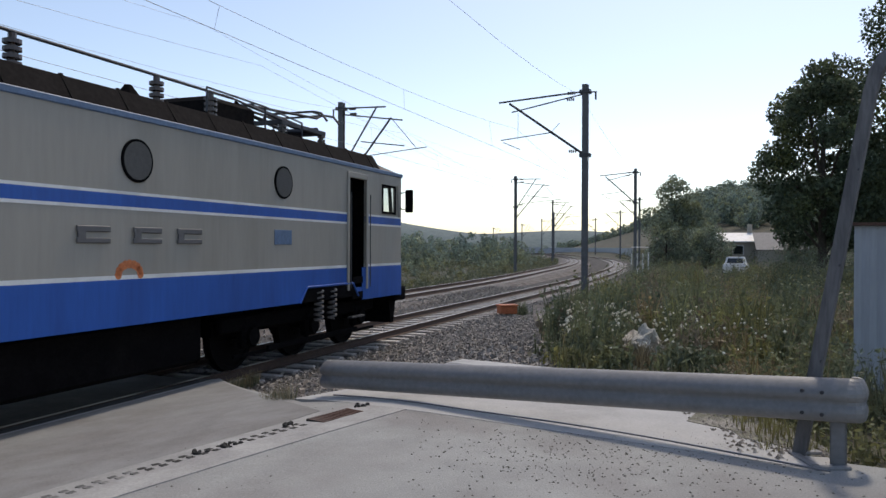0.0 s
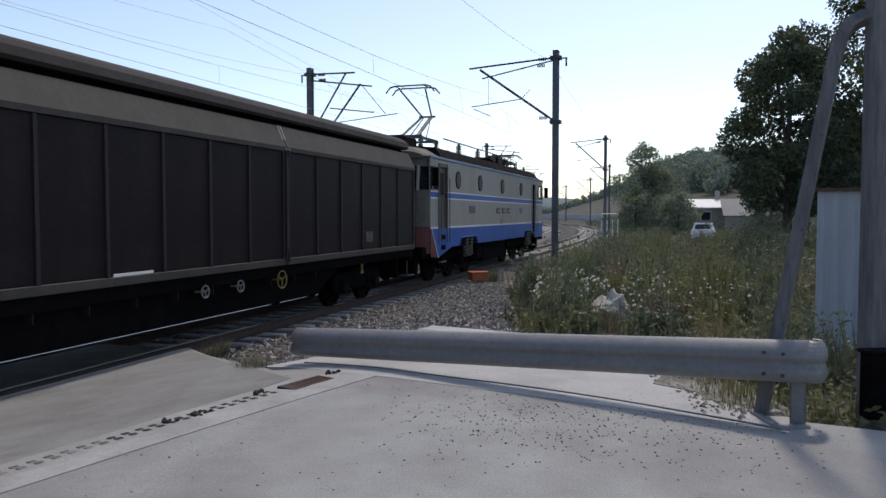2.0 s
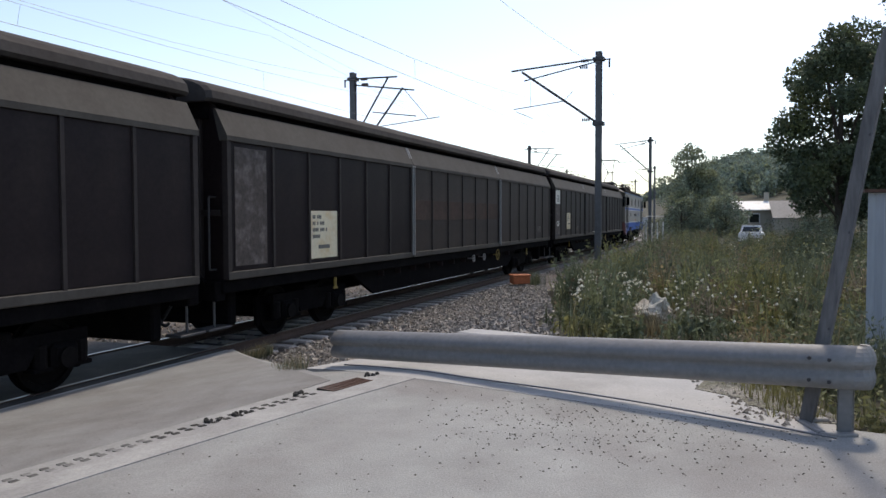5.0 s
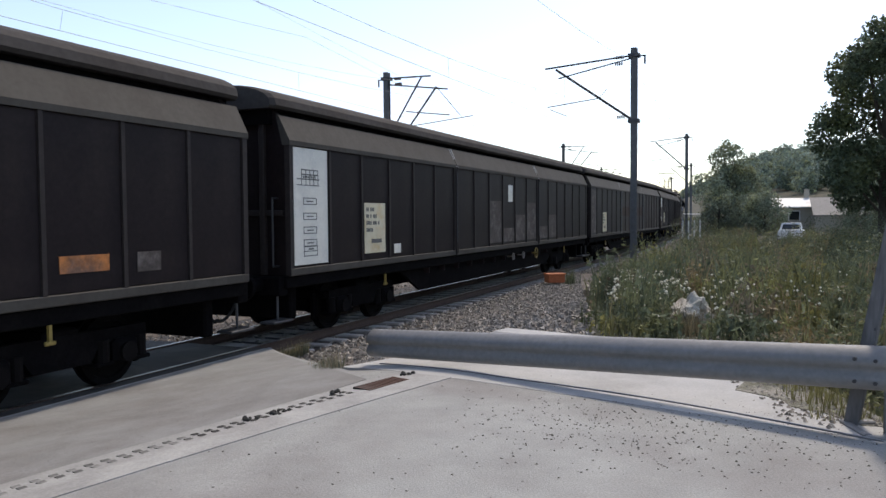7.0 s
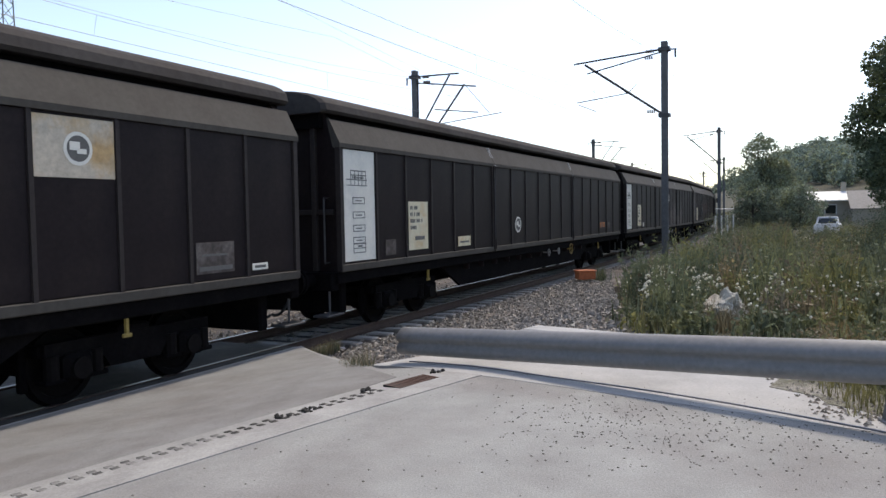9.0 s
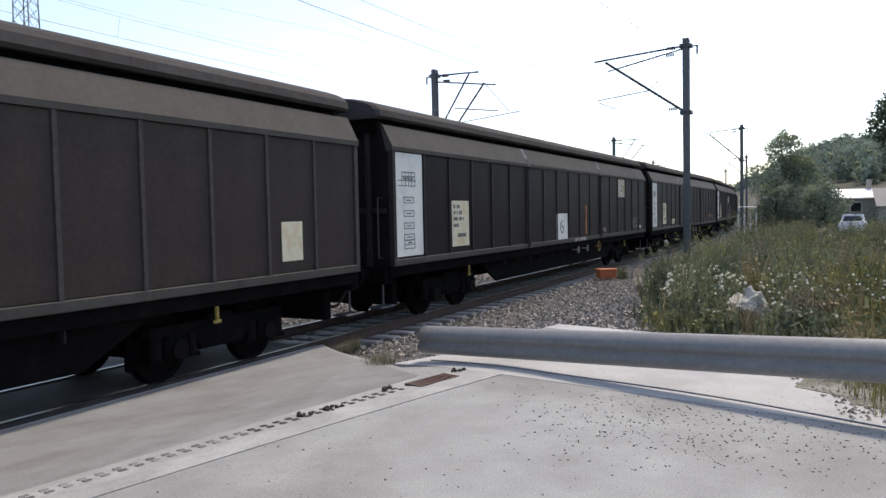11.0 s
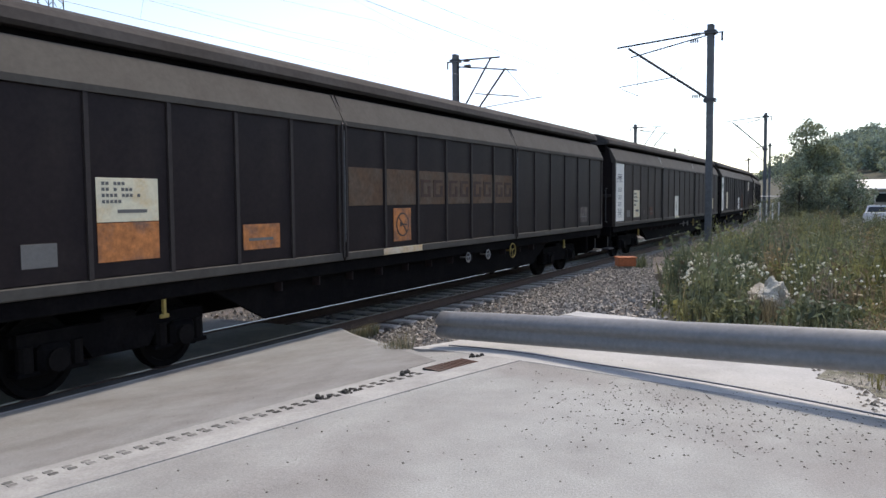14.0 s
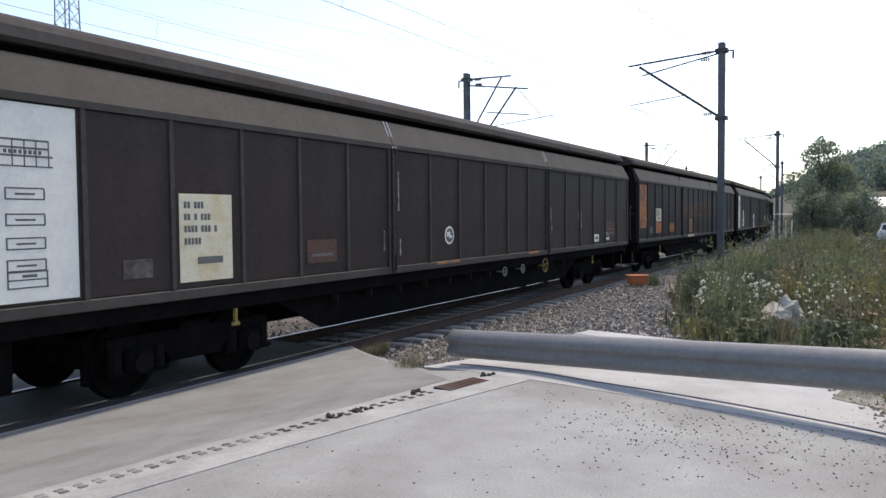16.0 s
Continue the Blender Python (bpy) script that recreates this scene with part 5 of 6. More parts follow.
def build_posts():
    # steel strut and post
    s = thing("steel_post", "grey steel post with a bent leaning strut and bolts", "post")
    bm = bmesh.new()
    pts = [(2.70, 5.85, 0.45), (3.255, 5.85, 3.36), (3.30, 5.85, 3.52), (3.36, 5.85, 3.62), (3.46, 5.85, 3.68), (3.62, 5.84, 3.70)]
    rings = []
    for i, p in enumerate(pts):
        p = Vector(p)
        q = Vector(pts[min(i + 1, len(pts) - 1)]) - Vector(pts[max(i - 1, 0)])
        q.normalize()
        e = Vector((0, 1, 0))
        f = q.cross(e).normalized()
        rings.append([p + e * u * 0.062 + f * v * 0.066 for u, v in ((-1, -0.15), (-0.2, 1), (1, 0.15), (0.2, -1))])
    part("strut", loft(bm, rings), M["strutgrey"], s)
    bm = boxes((3.50, 3.68, 5.72, 5.90, 0.3, 6.5), bev=0.03)
    part("upright", bm, M["strutgrey"], s)
    bm = bmesh.new()
    for k in range(3):
        f = 0.3 + k * 0.25
        p = Vector(pts[0]).lerp(Vector(pts[1]), f)
        tube(bm, p + Vector((0, -0.05, 0)), p + Vector((0, -0.056, 0)), 0.012, 8)
    part("bolt", bm, M["steel"], s)
    bm = boxes((2.66, 2.9, 5.82, 5.9, 0.5, 0.63), (2.66, 2.72, 5.5, 5.84, 0.5, 0.625), (2.66, 2.92, 5.44, 5.5, 0.5, 0.625), bev=0.01)
    part("foot_plate", bm, M["galv"], s)
    bm = boxes((3.43, 3.75, 5.58, 5.715, 0.62, 1.12), (3.40, 3.78, 5.56, 5.72, 1.12, 1.15), bev=0.012)
    part("box", bm, M["black"], s, "black box strapped to the post")
    # sheet fence
    f = thing("sheet_fence", "pale blue-grey sheet metal fence", "fence")
    a, b = Vector((5.1, 9.5, 0)), Vector((9.3, 8.3, 0))
    d = (b - a).normalized()
    ang = math.degrees(math.atan2(d.y, d.x))
    for k in range(6):
        bm = bmesh.new()
        rings = []
        pr = []
        for j in range(9):
            x = 0.7 * j / 8
            pr.append((x, 0.025 * (j % 2) * 1.0))
        ring = [(x, y) for x, y in pr] + [(x, y + 0.006) for x, y in pr[::-1]]
        loft(bm, [[(x, y, z) for x, y in ring] for z in (0.2, 2.46 + 0.05 * min(k, 1))])
        ob = part("sheet", bm, M["fence"], f)
        c = a + d * 0.71 * k
        ob.matrix_basis = pose(c.x, c.y, 0, 0, 0, ang)
    bm = boxes((-0.05, 0.72, -0.06, 0.08, 2.462, 2.50), (0.68, 4.3, -0.06, 0.08, 2.512, 2.55))
    ob = part("cap", bm, M["rust"], f)
    ob.matrix_basis = pose(a.x, a.y, 0, 0, 0, ang)
    # orange box by the track
    bx = thing("signal_box", "weathered orange trackside connection box", "trackside box")
    q = at(25.6, 6.95, -0.12)
    part("body", boxes((-0.3, 0.3, -0.22, 0.22, 0, 0.26), bev=0.02), M["orange"], bx)
    part("lid", boxes((-0.33, 0.33, -0.25, 0.25, 0.26, 0.31), bev=0.015), M["orange"], bx)
    bx.matrix_basis = pose(q.x, q.y, q.z, 0, 0, 15)
    # low concrete block behind the barrier
    k = thing("concrete_kerb", "low pale concrete kerb behind the crash barrier", "kerb")
    a2, b2 = Vector((0.05, 9.6, 0)), Vector((2.6, 8.3, 0))
    dd = (b2 - a2).normalized()
    bm = bmesh.new()
    rings = []
    for f2 in (0, 0.05, 0.5, 1):
        c = a2.lerp(b2, f2)
        h = (0.72, 0.76, 0.74, 0.70)[(0, 0.05, 0.5, 1).index(f2)]
        nn = Vector((-dd.y, dd.x, 0))
        rings.append([c + nn * u + Vector((0, 0, z)) for u, z in ((-0.22, 0), (-0.2, h - 0.02), (-0.17, h), (0.17, h), (0.2, h - 0.02), (0.22, 0))])
    part("block", loft(bm, rings), M["pale"], k)


# ---- plants ----
def leaf_cloud(name, clumps, per, size, material, parent, seed, flat=0.6):
    """A crown of many small leaves in uneven clumps: (x, y, z, radius)."""
    rng = np.random.default_rng(seed)
    V, F = [], []
    for cx, cy, cz, r in clumps:
        n = int(per * r * r)
        d = rng.normal(size=(n, 3))
        d /= np.linalg.norm(d, axis=1)[:, None]
        rad = r * rng.uniform(0.25, 1.0, n) ** 0.45 * (1 + 0.18 * np.sin(d[:, 0] * 5 + seed) * np.cos(d[:, 2] * 6))
        c = d * rad[:, None] * np.array((1, 1, 0.85)) + (cx, cy, cz)
        a = rng.normal(size=(n, 3))
        a /= np.linalg.norm(a, axis=1)[:, None]
        b = np.cross(a, rng.normal(size=(n, 3)))
        b /= np.linalg.norm(b, axis=1)[:, None]
        k = (size * rng.uniform(0.6, 1.3, n))[:, None]
        o = len(V)
        q = np.stack([c - a * k, c + b * k * flat, c + a * k, c - b * k * flat], 1).reshape(-1, 3)
        V.extend(q.tolist())
        F.extend([(o + 4 * i, o + 4 * i + 1, o + 4 * i + 2, o + 4 * i + 3) for i in range(n)])
    return raw(name, V, F, material, parent)


def tree(x, y, z, h, spread, seed, label, mat_leaf="leaf", per=260, size=0.16, group="trees", low=0.25, lean=0.0):
    rng = random.Random(seed)
    t = thing("tree", label, "tree", pose(x, y, z), group)
    bm = bmesh.new()
    top = Vector((lean, 0, h * 0.72))
    tube(bm, (0, 0, -0.4), top * 0.45, h * 0.022, 8, h * 0.016)
    tube(bm, top * 0.45, top, h * 0.016, 7, h * 0.006)
    clumps = []
    for i in range(26):
        f = low + (1 - low) * (i + 0.5) / 26
        a = i * 2.4 + rng.uniform(-0.5, 0.5)
        env = math.sin(math.pi * min(1, (f - low) / (1 - low) * 0.8 + 0.2)) ** 0.7
        rad = spread * env * rng.uniform(0.35, 0.95)
        r = spread * rng.uniform(0.24, 0.42) * (0.6 + 0.4 * env)
        c = Vector((rad * math.cos(a) + lean * f, rad * math.sin(a), h * f * rng.uniform(0.93, 1.0)))
        clumps.append((*c, r))
        if i % 2 == 0:
            st = top * (f * 0.75)
            tube(bm, st, c, h * 0.007, 5, h * 0.002)
    part("trunk", bm, M["bark"], t)
    leaf_cloud("crown", clumps, per / max(spread, 1), size, M[mat_leaf], t, seed)
    return t


def forest(name, spots, material, label, size, per, seed):
    clumps = []
    rng = random.Random(seed)
    for x, y, z, h in spots:
        for k in range(5):
            clumps.append((x + rng.uniform(-0.3, 0.3) * h, y + rng.uniform(-0.3, 0.3) * h, z + h * (0.25 + 0.16 * k), h * rng.uniform(0.18, 0.32) * (1.1 - 0.12 * k)))
    ob = leaf_cloud(name, clumps, per, size, M[material], None, seed)
    tagged(ob, label, "woods", kind="stuff")


def build_weeds():
    """Tall weeds and dry grass over the verge."""
    rng = np.random.default_rng(11)

    def lush(x, y):
        return min(1.0, max(0.0, 0.5 + 1.1 * noise.noise((x * 0.33, y * 0.33, 7.0))))

    def bare(x, y):
        """The clearing in front of the earth heap."""
        return abs(x - 0.264 * y) < 0.2 + 0.1 * math.sin(y * 9) and 10.6 < y < 12.2

    def blades(name, n, place, hmin, hmax, wid, material, label, seedv, bend=0.5):
        r = np.random.default_rng(seedv)
        V, F = [], []
        for _ in range(n):
            q = place(r)
            if q is None:
                continue
            x, y = q
            z = (shoulder_z(x, y) if name.startswith("edge") else road_h(x, y) if name.startswith("patch") else ground_z(x, y)) - 0.05
            h = r.uniform(hmin, hmax) * (0.45 + 0.8 * lush(x, y))
            a = r.uniform(0, 6.283)
            dx, dy = math.cos(a), math.sin(a)
            l = h * bend * r.uniform(0.1, 0.6)
            w = wid * r.uniform(0.6, 1.4)
            o = len(V)
            b = r.uniform(0, 6.283)
            wx, wy = math.cos(b) * w, math.sin(b) * w
            V += [(x - wx, y - wy, z), (x + wx, y + wy, z), (x + dx * l * 0.3 + wx * 0.8, y + dy * l * 0.3 + wy * 0.8, z + h * 0.55), (x + dx * l * 0.3 - wx * 0.8, y + dy * l * 0.3 - wy * 0.8, z + h * 0.55), (x + dx * l, y + dy * l, z + h)]
            F += [(o, o + 1, o + 2, o + 3), (o + 3, o + 2, o + 4)]
        tagged(raw(name, V, F, M[material]), label, "weeds", kind="stuff")

    def verge(r):
        s = 8.3 + 60 * r.random() ** 1.8
        top = min(4.0 - 0.06 * (s - 9), 0.2 * s) if s < 18 else 3.46 + 1.74 * (s - 18) / 4 if s < 22 else 5.2 + 0.6 * smooth(22, 32, s) + dev(s)
        p = top - r.random() * (6 + s * 0.6)
        v = at(s, p)
        if s < edge_s(p) + 0.3 or (-1.8 < v.x < 3.2 and v.y < 9.6) :
            return None
        if 5.0 < v.x < 9.5 and v.y < 9.6:
            return None
        if bare(v.x, v.y):
            return None
        if v.length > 30 and 18.6 < math.degrees(math.atan2(v.x, v.y)) < 20.3:
            return None
        return v.x, v.y

    blades("grass", 17000, verge, 0.15, 0.7, 0.011, "weed", "tall green weeds and grass on the verge", 3)
    blades("dry_grass", 700, verge, 0.25, 0.85, 0.008, "straw", "dry straw-coloured grass stems on the verge", 4)

    for nm, mt, k0, sd, lab in (("weed_bushes", "weed", 0.0, 21, "leafy green weed clumps on the verge"), ("dark_weeds", "weed_green", 11.0, 23, "dark green bushy weeds on the verge"), ("withered_weeds", "weed_brown", 23.0, 24, "withered brown bushy weeds on the verge")):
        clumps = []
        for _ in range(1900 if mt != "weed_brown" else 900):
            q = verge(rng)
            if q and noise.noise((q[0] * 0.42, q[1] * 0.42, k0)) > (-0.05 if mt != "weed_brown" else 0.16):
                z = ground_z(*q)
                h = rng.uniform(0.08, 0.36) * (0.4 + 0.9 * lush(*q))
                for k in range(2):
                    clumps.append((q[0] + rng.uniform(-0.2, 0.2), q[1] + rng.uniform(-0.2, 0.2), z + h * (0.5 + 0.8 * k), h * 0.62))
        clumps = [c for c in clumps if not bare(c[0], c[1])]
        tagged(leaf_cloud(nm, clumps, 800, 0.036, M[mt], None, sd, 0.4), lab, "weeds", kind="stuff")

    clumps = []
    for _ in range(620):
        s = 13 + 60 * rng.random()
        top = 0.15 * s - 0.3 + 1.2 * smooth(26, 40, s) if s < 32 else 5.4 + dev(s)
        p = top - rng.random() ** 0.8 * (8 + s * 0.7)
        v = at(s, p)
        k = rng.uniform(0.2, 0.7) * (0.65 + 0.5 * smooth(15, 50, s)) * (0.4 + lush(v.x, v.y))
        az = math.degrees(math.atan2(v.x, v.y))
        if 17.5 < az < 22.5:
            if s > 44:
                continue
            k *= 0.42
        if bare(v.x, v.y) or (abs(az - 15.7) < 2.5 and v.y < 15):
            continue
        for j in range(4):
            clumps.append((v.x + rng.uniform(-0.9, 0.9) * k, v.y + rng.uniform(-0.9, 0.9) * k, ground_z(v.x, v.y) + k * (0.4 + 0.42 * j), k * rng.uniform(0.6, 1.0)))
    ob = leaf_cloud("shrubs", clumps, 520, 0.045, M["shrub"], None, 22, 0.45)
    tagged(ob, "low green and brown shrubs on the verge", "shrubs", kind="stuff")

    # dark undergrowth towards the big trees
    clumps = []
    ru = np.random.default_rng(61)
    for _ in range(330):
        az, dist = radians(ru.uniform(14.5, 31)), ru.uniform(13, 34)
        k0 = smooth(14.5, 23, math.degrees(az))
        x, y = dist * math.sin(az), dist * math.cos(az)
        if y < 9.8 or ru.random() > 0.25 + 0.75 * k0:
            continue
        h = ru.uniform(0.5, 1.25) * (0.5 + 0.5 * k0) * (0.55 + 0.45 * smooth(13, 22, dist)) * (0.5 + 0.8 * lush(x, y))
        for j in range(5):
            clumps.append((x + ru.normal() * 0.3 * h, y + ru.normal() * 0.3 * h, ground_z(x, y) + h * (0.2 + 0.2 * j), h * ru.uniform(0.2, 0.42) * (1.1 - 0.12 * j)))
    for _ in range(150):
        az, dist = radians(ru.uniform(21.5, 44)), ru.uniform(26, 33)
        x, y = dist * math.sin(az), dist * math.cos(az)
        h = ru.uniform(1.2, 2.3) * smooth(20, 25, math.degrees(az))
        for j in range(5):
            clumps.append((x + ru.normal() * 0.3 * h, y + ru.normal() * 0.3 * h, ground_z(x, y) + h * (0.15 + 0.2 * j), h * ru.uniform(0.2, 0.36) * (1.1 - 0.12 * j)))
    for _ in range(230):
        x, y = 3.02 + 2.2 * ru.random() ** 1.3, ru.uniform(4.2, 9.0)
        v = Vector((x, y, 0))
        if v.dot(UL) < edge_s(v.dot(NL)) + 0.12:
            continue
        h = ru.uniform(0.1, 0.34)
        for j in range(3):
            clumps.append((x + ru.normal() * 0.1, y + ru.normal() * 0.1, ground_z(x, y) + h * (0.2 + 0.35 * j), h * ru.uniform(0.3, 0.5)))
    tagged(leaf_cloud("undergrowth", clumps, 620, 0.04, M["shrub"], None, 62, 0.4), "dark green leafy undergrowth before the big trees", "shrubs", kind="stuff")

    # tall clumps that break up the verge
    for nm, mt, n, sd, lab in (("tall_weeds", "weed_green", 760, 51, "tall green weed clumps on the verge"), ("brown_weeds", "weed_brown", 330, 52, "tall brown seeding weeds on the verge"), ("yellow_weeds", "weed_bright", 480, 53, "upright yellow-green weeds on the verge")):
        r = np.random.default_rng(sd)
        V, F, cl = [], [], []
        for _ in range(n):
            q = verge(r)
            if q is None or math.hypot(*q) < 11.0:
                continue
            R0, H0 = r.uniform(0.06, 0.3), r.uniform(0.55, 1.6) * (0.55 + 0.6 * lush(*q)) * (0.6 + 0.4 * smooth(11, 16, math.hypot(*q)))
            for _b in range(int(90 * R0 + 10)):
                x, y = q[0] + r.normal() * R0, q[1] + r.normal() * R0
                if bare(x, y):
                    continue
                z = ground_z(x, y)
                h = H0 * r.uniform(0.5, 1.1)
                a, w = r.uniform(0, 6.28), r.uniform(0.006, 0.014)
                lx, ly = math.cos(a) * h * 0.2, math.sin(a) * h * 0.2
                o = len(V)
                V += [(x - w, y, z), (x + w, y, z), (x + lx * 0.4 + w, y + ly * 0.4, z + h * 0.6), (x + lx * 0.4 - w, y + ly * 0.4, z + h * 0.6), (x + lx, y + ly, z + h)]
                F += [(o, o + 1, o + 2, o + 3), (o + 3, o + 2, o + 4)]
                for _l in range(9):
                    f = r.uniform(0.3, 1.0)
                    c = np.array((x + lx * f, y + ly * f, z + h * f)) + r.normal(size=3) * 0.03
                    d1, d2 = r.normal(size=3) * 0.03, r.normal(size=3) * 0.014
                    o = len(V)
                    V += [tuple(c - d1), tuple(c + d2), tuple(c + d1), tuple(c - d2)]
                    F += [(o, o + 1, o + 2, o + 3)]
        tagged(raw(nm, V, F, M[mt]), lab, "weeds", kind="stuff")

    def golden(r):
        a = radians(18.2) + r.normal() * 0.008
        d2 = 19 + r.normal() * 0.5
        return d2 * math.sin(a), d2 * math.cos(a)

    blades("golden_weed", 420, golden, 0.7, 1.7, 0.02, "weed_bright", "tall yellow-green weed standing above the verge", 72, 0.35)

    def by_box(r):
        v = at(25.9 + r.normal() * 0.15, 6.45 + r.normal() * 0.12)
        return v.x, v.y

    blades("box_weed", 160, by_box, 0.6, 1.2, 0.014, "weed_green", "tall dark weed beside the orange trackside box", 73, 0.3)
    # dirt and small stones strewn on the road
    rd = np.random.default_rng(33)
    V, F = [], []
    for _ in range(1500):
        a = rd.random()
        x, y = 0.2 + 2.2 * rd.random() + rd.normal() * 0.35, 5.0 + 1.3 * rd.random() + rd.normal() * 0.35
        if rd.random() < 0.22:
            x, y = 2.65 + rd.normal() * 0.25, 6.4 + rd.normal() * 0.5
        if rd.random() < 0.25:
            x, y = rd.uniform(-4, 3), rd.uniform(3, 8)
        if Vector((x, y, 0)).dot(UL) > edge_s(Vector((x, y, 0)).dot(NL)) + 0.4:
            continue
        z = road_h(x, y) + 0.001
        k = rd.uniform(0.003, 0.012)
        h = k * rd.uniform(0.4, 0.9)
        o = len(V)
        t = rd.uniform(0, 6.28)
        V += [(x + k * math.cos(t + q), y + k * math.sin(t + q), z) for q in (0, 1.7, 3.1, 4.6)] + [(x, y, z + h)]
        F += [(o, o + 1, o + 4), (o + 1, o + 2, o + 4), (o + 2, o + 3, o + 4), (o + 3, o, o + 4)]
    tagged(raw("road_grit", V, F, M["grit"]), "small dark stones and dirt strewn on the road", "grit", kind="stuff")

    def edge(r):
        s = 7.6 + 3.6 * r.random()
        p = 4.4 + (s - 7.4) * 1.03 + r.uniform(-0.1, 0.25)
        v = at(s, min(p, 7.4))
        return v.x, v.y

    blades("edge_grass", 2200, edge, 0.08, 0.34, 0.006, "weed", "low grass tufts along the broken road edge", 6)
    blades("edge_straw", 1800, edge, 0.1, 0.42, 0.004, "straw", "dry stalks along the broken road edge", 7)

    def right(r):
        x, y = 2.9 + 5 * r.random(), 4.2 + 5.2 * r.random()
        if x < 3.25 and y > 5.2:
            x += 0.5
        v = Vector((x, y, 0))
        return (x, y) if v.dot(UL) > edge_s(v.dot(NL)) + 0.15 else None

    def patchy(r):
        return 2.5 + 0.5 * r.random() ** 0.6, 5.85 + 1.5 * r.random()

    blades("patch_grass", 420, patchy, 0.08, 0.24, 0.006, "weed", "short green grass growing through the spilled dirt", 74)
    V, F = [], []
    for _ in range(380):
        x, y = 2.25 + 0.75 * rng.random() ** 0.7, 5.7 + 1.65 * rng.random()
        k, o, t = rng.uniform(0.008, 0.026), len(V), rng.uniform(0, 6.28)
        z = road_h(x, y) + 0.006
        V += [(x + k * math.cos(t + q), y + k * math.sin(t + q), z) for q in (0, 1.7, 3.1, 4.6)] + [(x, y, z + k * 0.9)]
        F += [(o, o + 1, o + 4), (o + 1, o + 2, o + 4), (o + 2, o + 3, o + 4), (o + 3, o, o + 4)]
    tagged(raw("patch_stones", V, F, M["stone"]), "loose pale stones over the spilled dirt", "gravel", kind="stuff")
    blades("verge_grass", 2200, right, 0.05, 0.3, 0.008, "weed", "green grass round the post", 8)

    # blossoms
    rng2 = np.random.default_rng(9)
    V, F = [], []
    for _ in range(170):
        s = rng2.uniform(12, 22)
        top = min(4.0 - 0.06 * (s - 9), 0.2 * s) if s < 18 else 3.46 + 0.435 * (s - 18)
        v = at(s, top - 0.05 - abs(rng2.normal()) * 1.1)
        z = ground_z(v.x, v.y) + rng2.uniform(0.35, 0.75)
        for j in range(4):
            c = (v.x + rng2.uniform(-0.045, 0.045), v.y + rng2.uniform(-0.045, 0.045), z + rng2.uniform(-0.03, 0.03))
            k, o = rng2.uniform(0.014, 0.03), len(V)
            V += [(c[0] - k, c[1], c[2]), (c[0], c[1] - k, c[2] + 0.005), (c[0] + k, c[1], c[2]), (c[0], c[1] + k, c[2] + 0.005), (c[0], c[1], c[2] + k), (c[0], c[1], c[2] - k)]
            F += [(o, o + 1, o + 4), (o + 1, o + 2, o + 4), (o + 2, o + 3, o + 4), (o + 3, o, o + 4), (o + 1, o, o + 5), (o + 2, o + 1, o + 5), (o + 3, o + 2, o + 5), (o, o + 3, o + 5)]
    for _ in range(160):
        az, dist = radians(rng2.uniform(12, 25)), rng2.uniform(10.5, 20)
        x, y = dist * math.sin(az), dist * math.cos(az)
        z, k, o = ground_z(x, y) + rng2.uniform(0.3, 0.8), rng2.uniform(0.012, 0.026), len(V)
        V += [(x - k, y, z), (x, y, z + k), (x + k, y, z), (x, y, z - k), (x, y - k, z), (x, y + k, z)]
        F += [(o, o + 1, o + 4), (o + 1, o + 2, o + 4), (o + 2, o + 3, o + 4), (o + 3, o, o + 4), (o + 1, o, o + 5), (o + 2, o + 1, o + 5), (o + 3, o + 2, o + 5), (o, o + 3, o + 5)]
    tagged(raw("white_blossoms", V, F, M["bloom"]), "small white wild flower heads among the weeds", "flowers", kind="stuff")
    # broken heap of pale earth
    rk = random.Random(8)
    bm = bmesh.new()
    bmesh.ops.create_icosphere(bm, subdivisions=4, radius=0.3)
    for v in bm.verts:
        v.co *= 1 + 0.5 * noise.noise(v.co * 5) + 0.35 * noise.noise(v.co * 13) + 0.12 * noise.noise(v.co * 40)
        v.co.z *= 1.15 - 0.9 * min(1, abs(v.co.x) * 2.2)
    ob = part("earth_mound", bm, M["chalk"])
    ob.matrix_basis = pose(3.17, 12.05, ground_z(3.17, 12.05) + 0.22, 0, 0, 20)
    tagged(ob, "pale sandy heap of earth among the weeds", "earth heap", "earth heap")
    for k in range(8):
        bm = bmesh.new()
        bmesh.ops.create_icosphere(bm, subdivisions=3, radius=rk.uniform(0.05, 0.11))
        off = Vector((k * 3.1, k, 0))
        for v in bm.verts:
            v.co *= 1 + 0.6 * noise.noise(v.co * 7 + off) + 0.3 * noise.noise(v.co * 19 + off)
        ob = part("earth_clod", bm, M["chalk"])
        x, y = 3.15 + rk.uniform(-0.2, 0.24), 11.9 + rk.uniform(-0.25, 0.35)
        ob.matrix_basis = pose(x, y, ground_z(x, y) + 0.02, 0, rk.uniform(-40, 40), rk.uniform(0, 90))
        tagged(ob, "pale sandy clod of earth heaped among the weeds", "earth clod", "earth heap")

    def tuft(r):
        x, y = 3.1 + r.normal() * 0.2, 11.6 + r.normal() * 0.25
        return x, y

    blades("pale_stalks", 520, tuft, 0.25, 0.75, 0.007, "straw", "tuft of bleached dry stalks among the weeds", 71, 0.55)


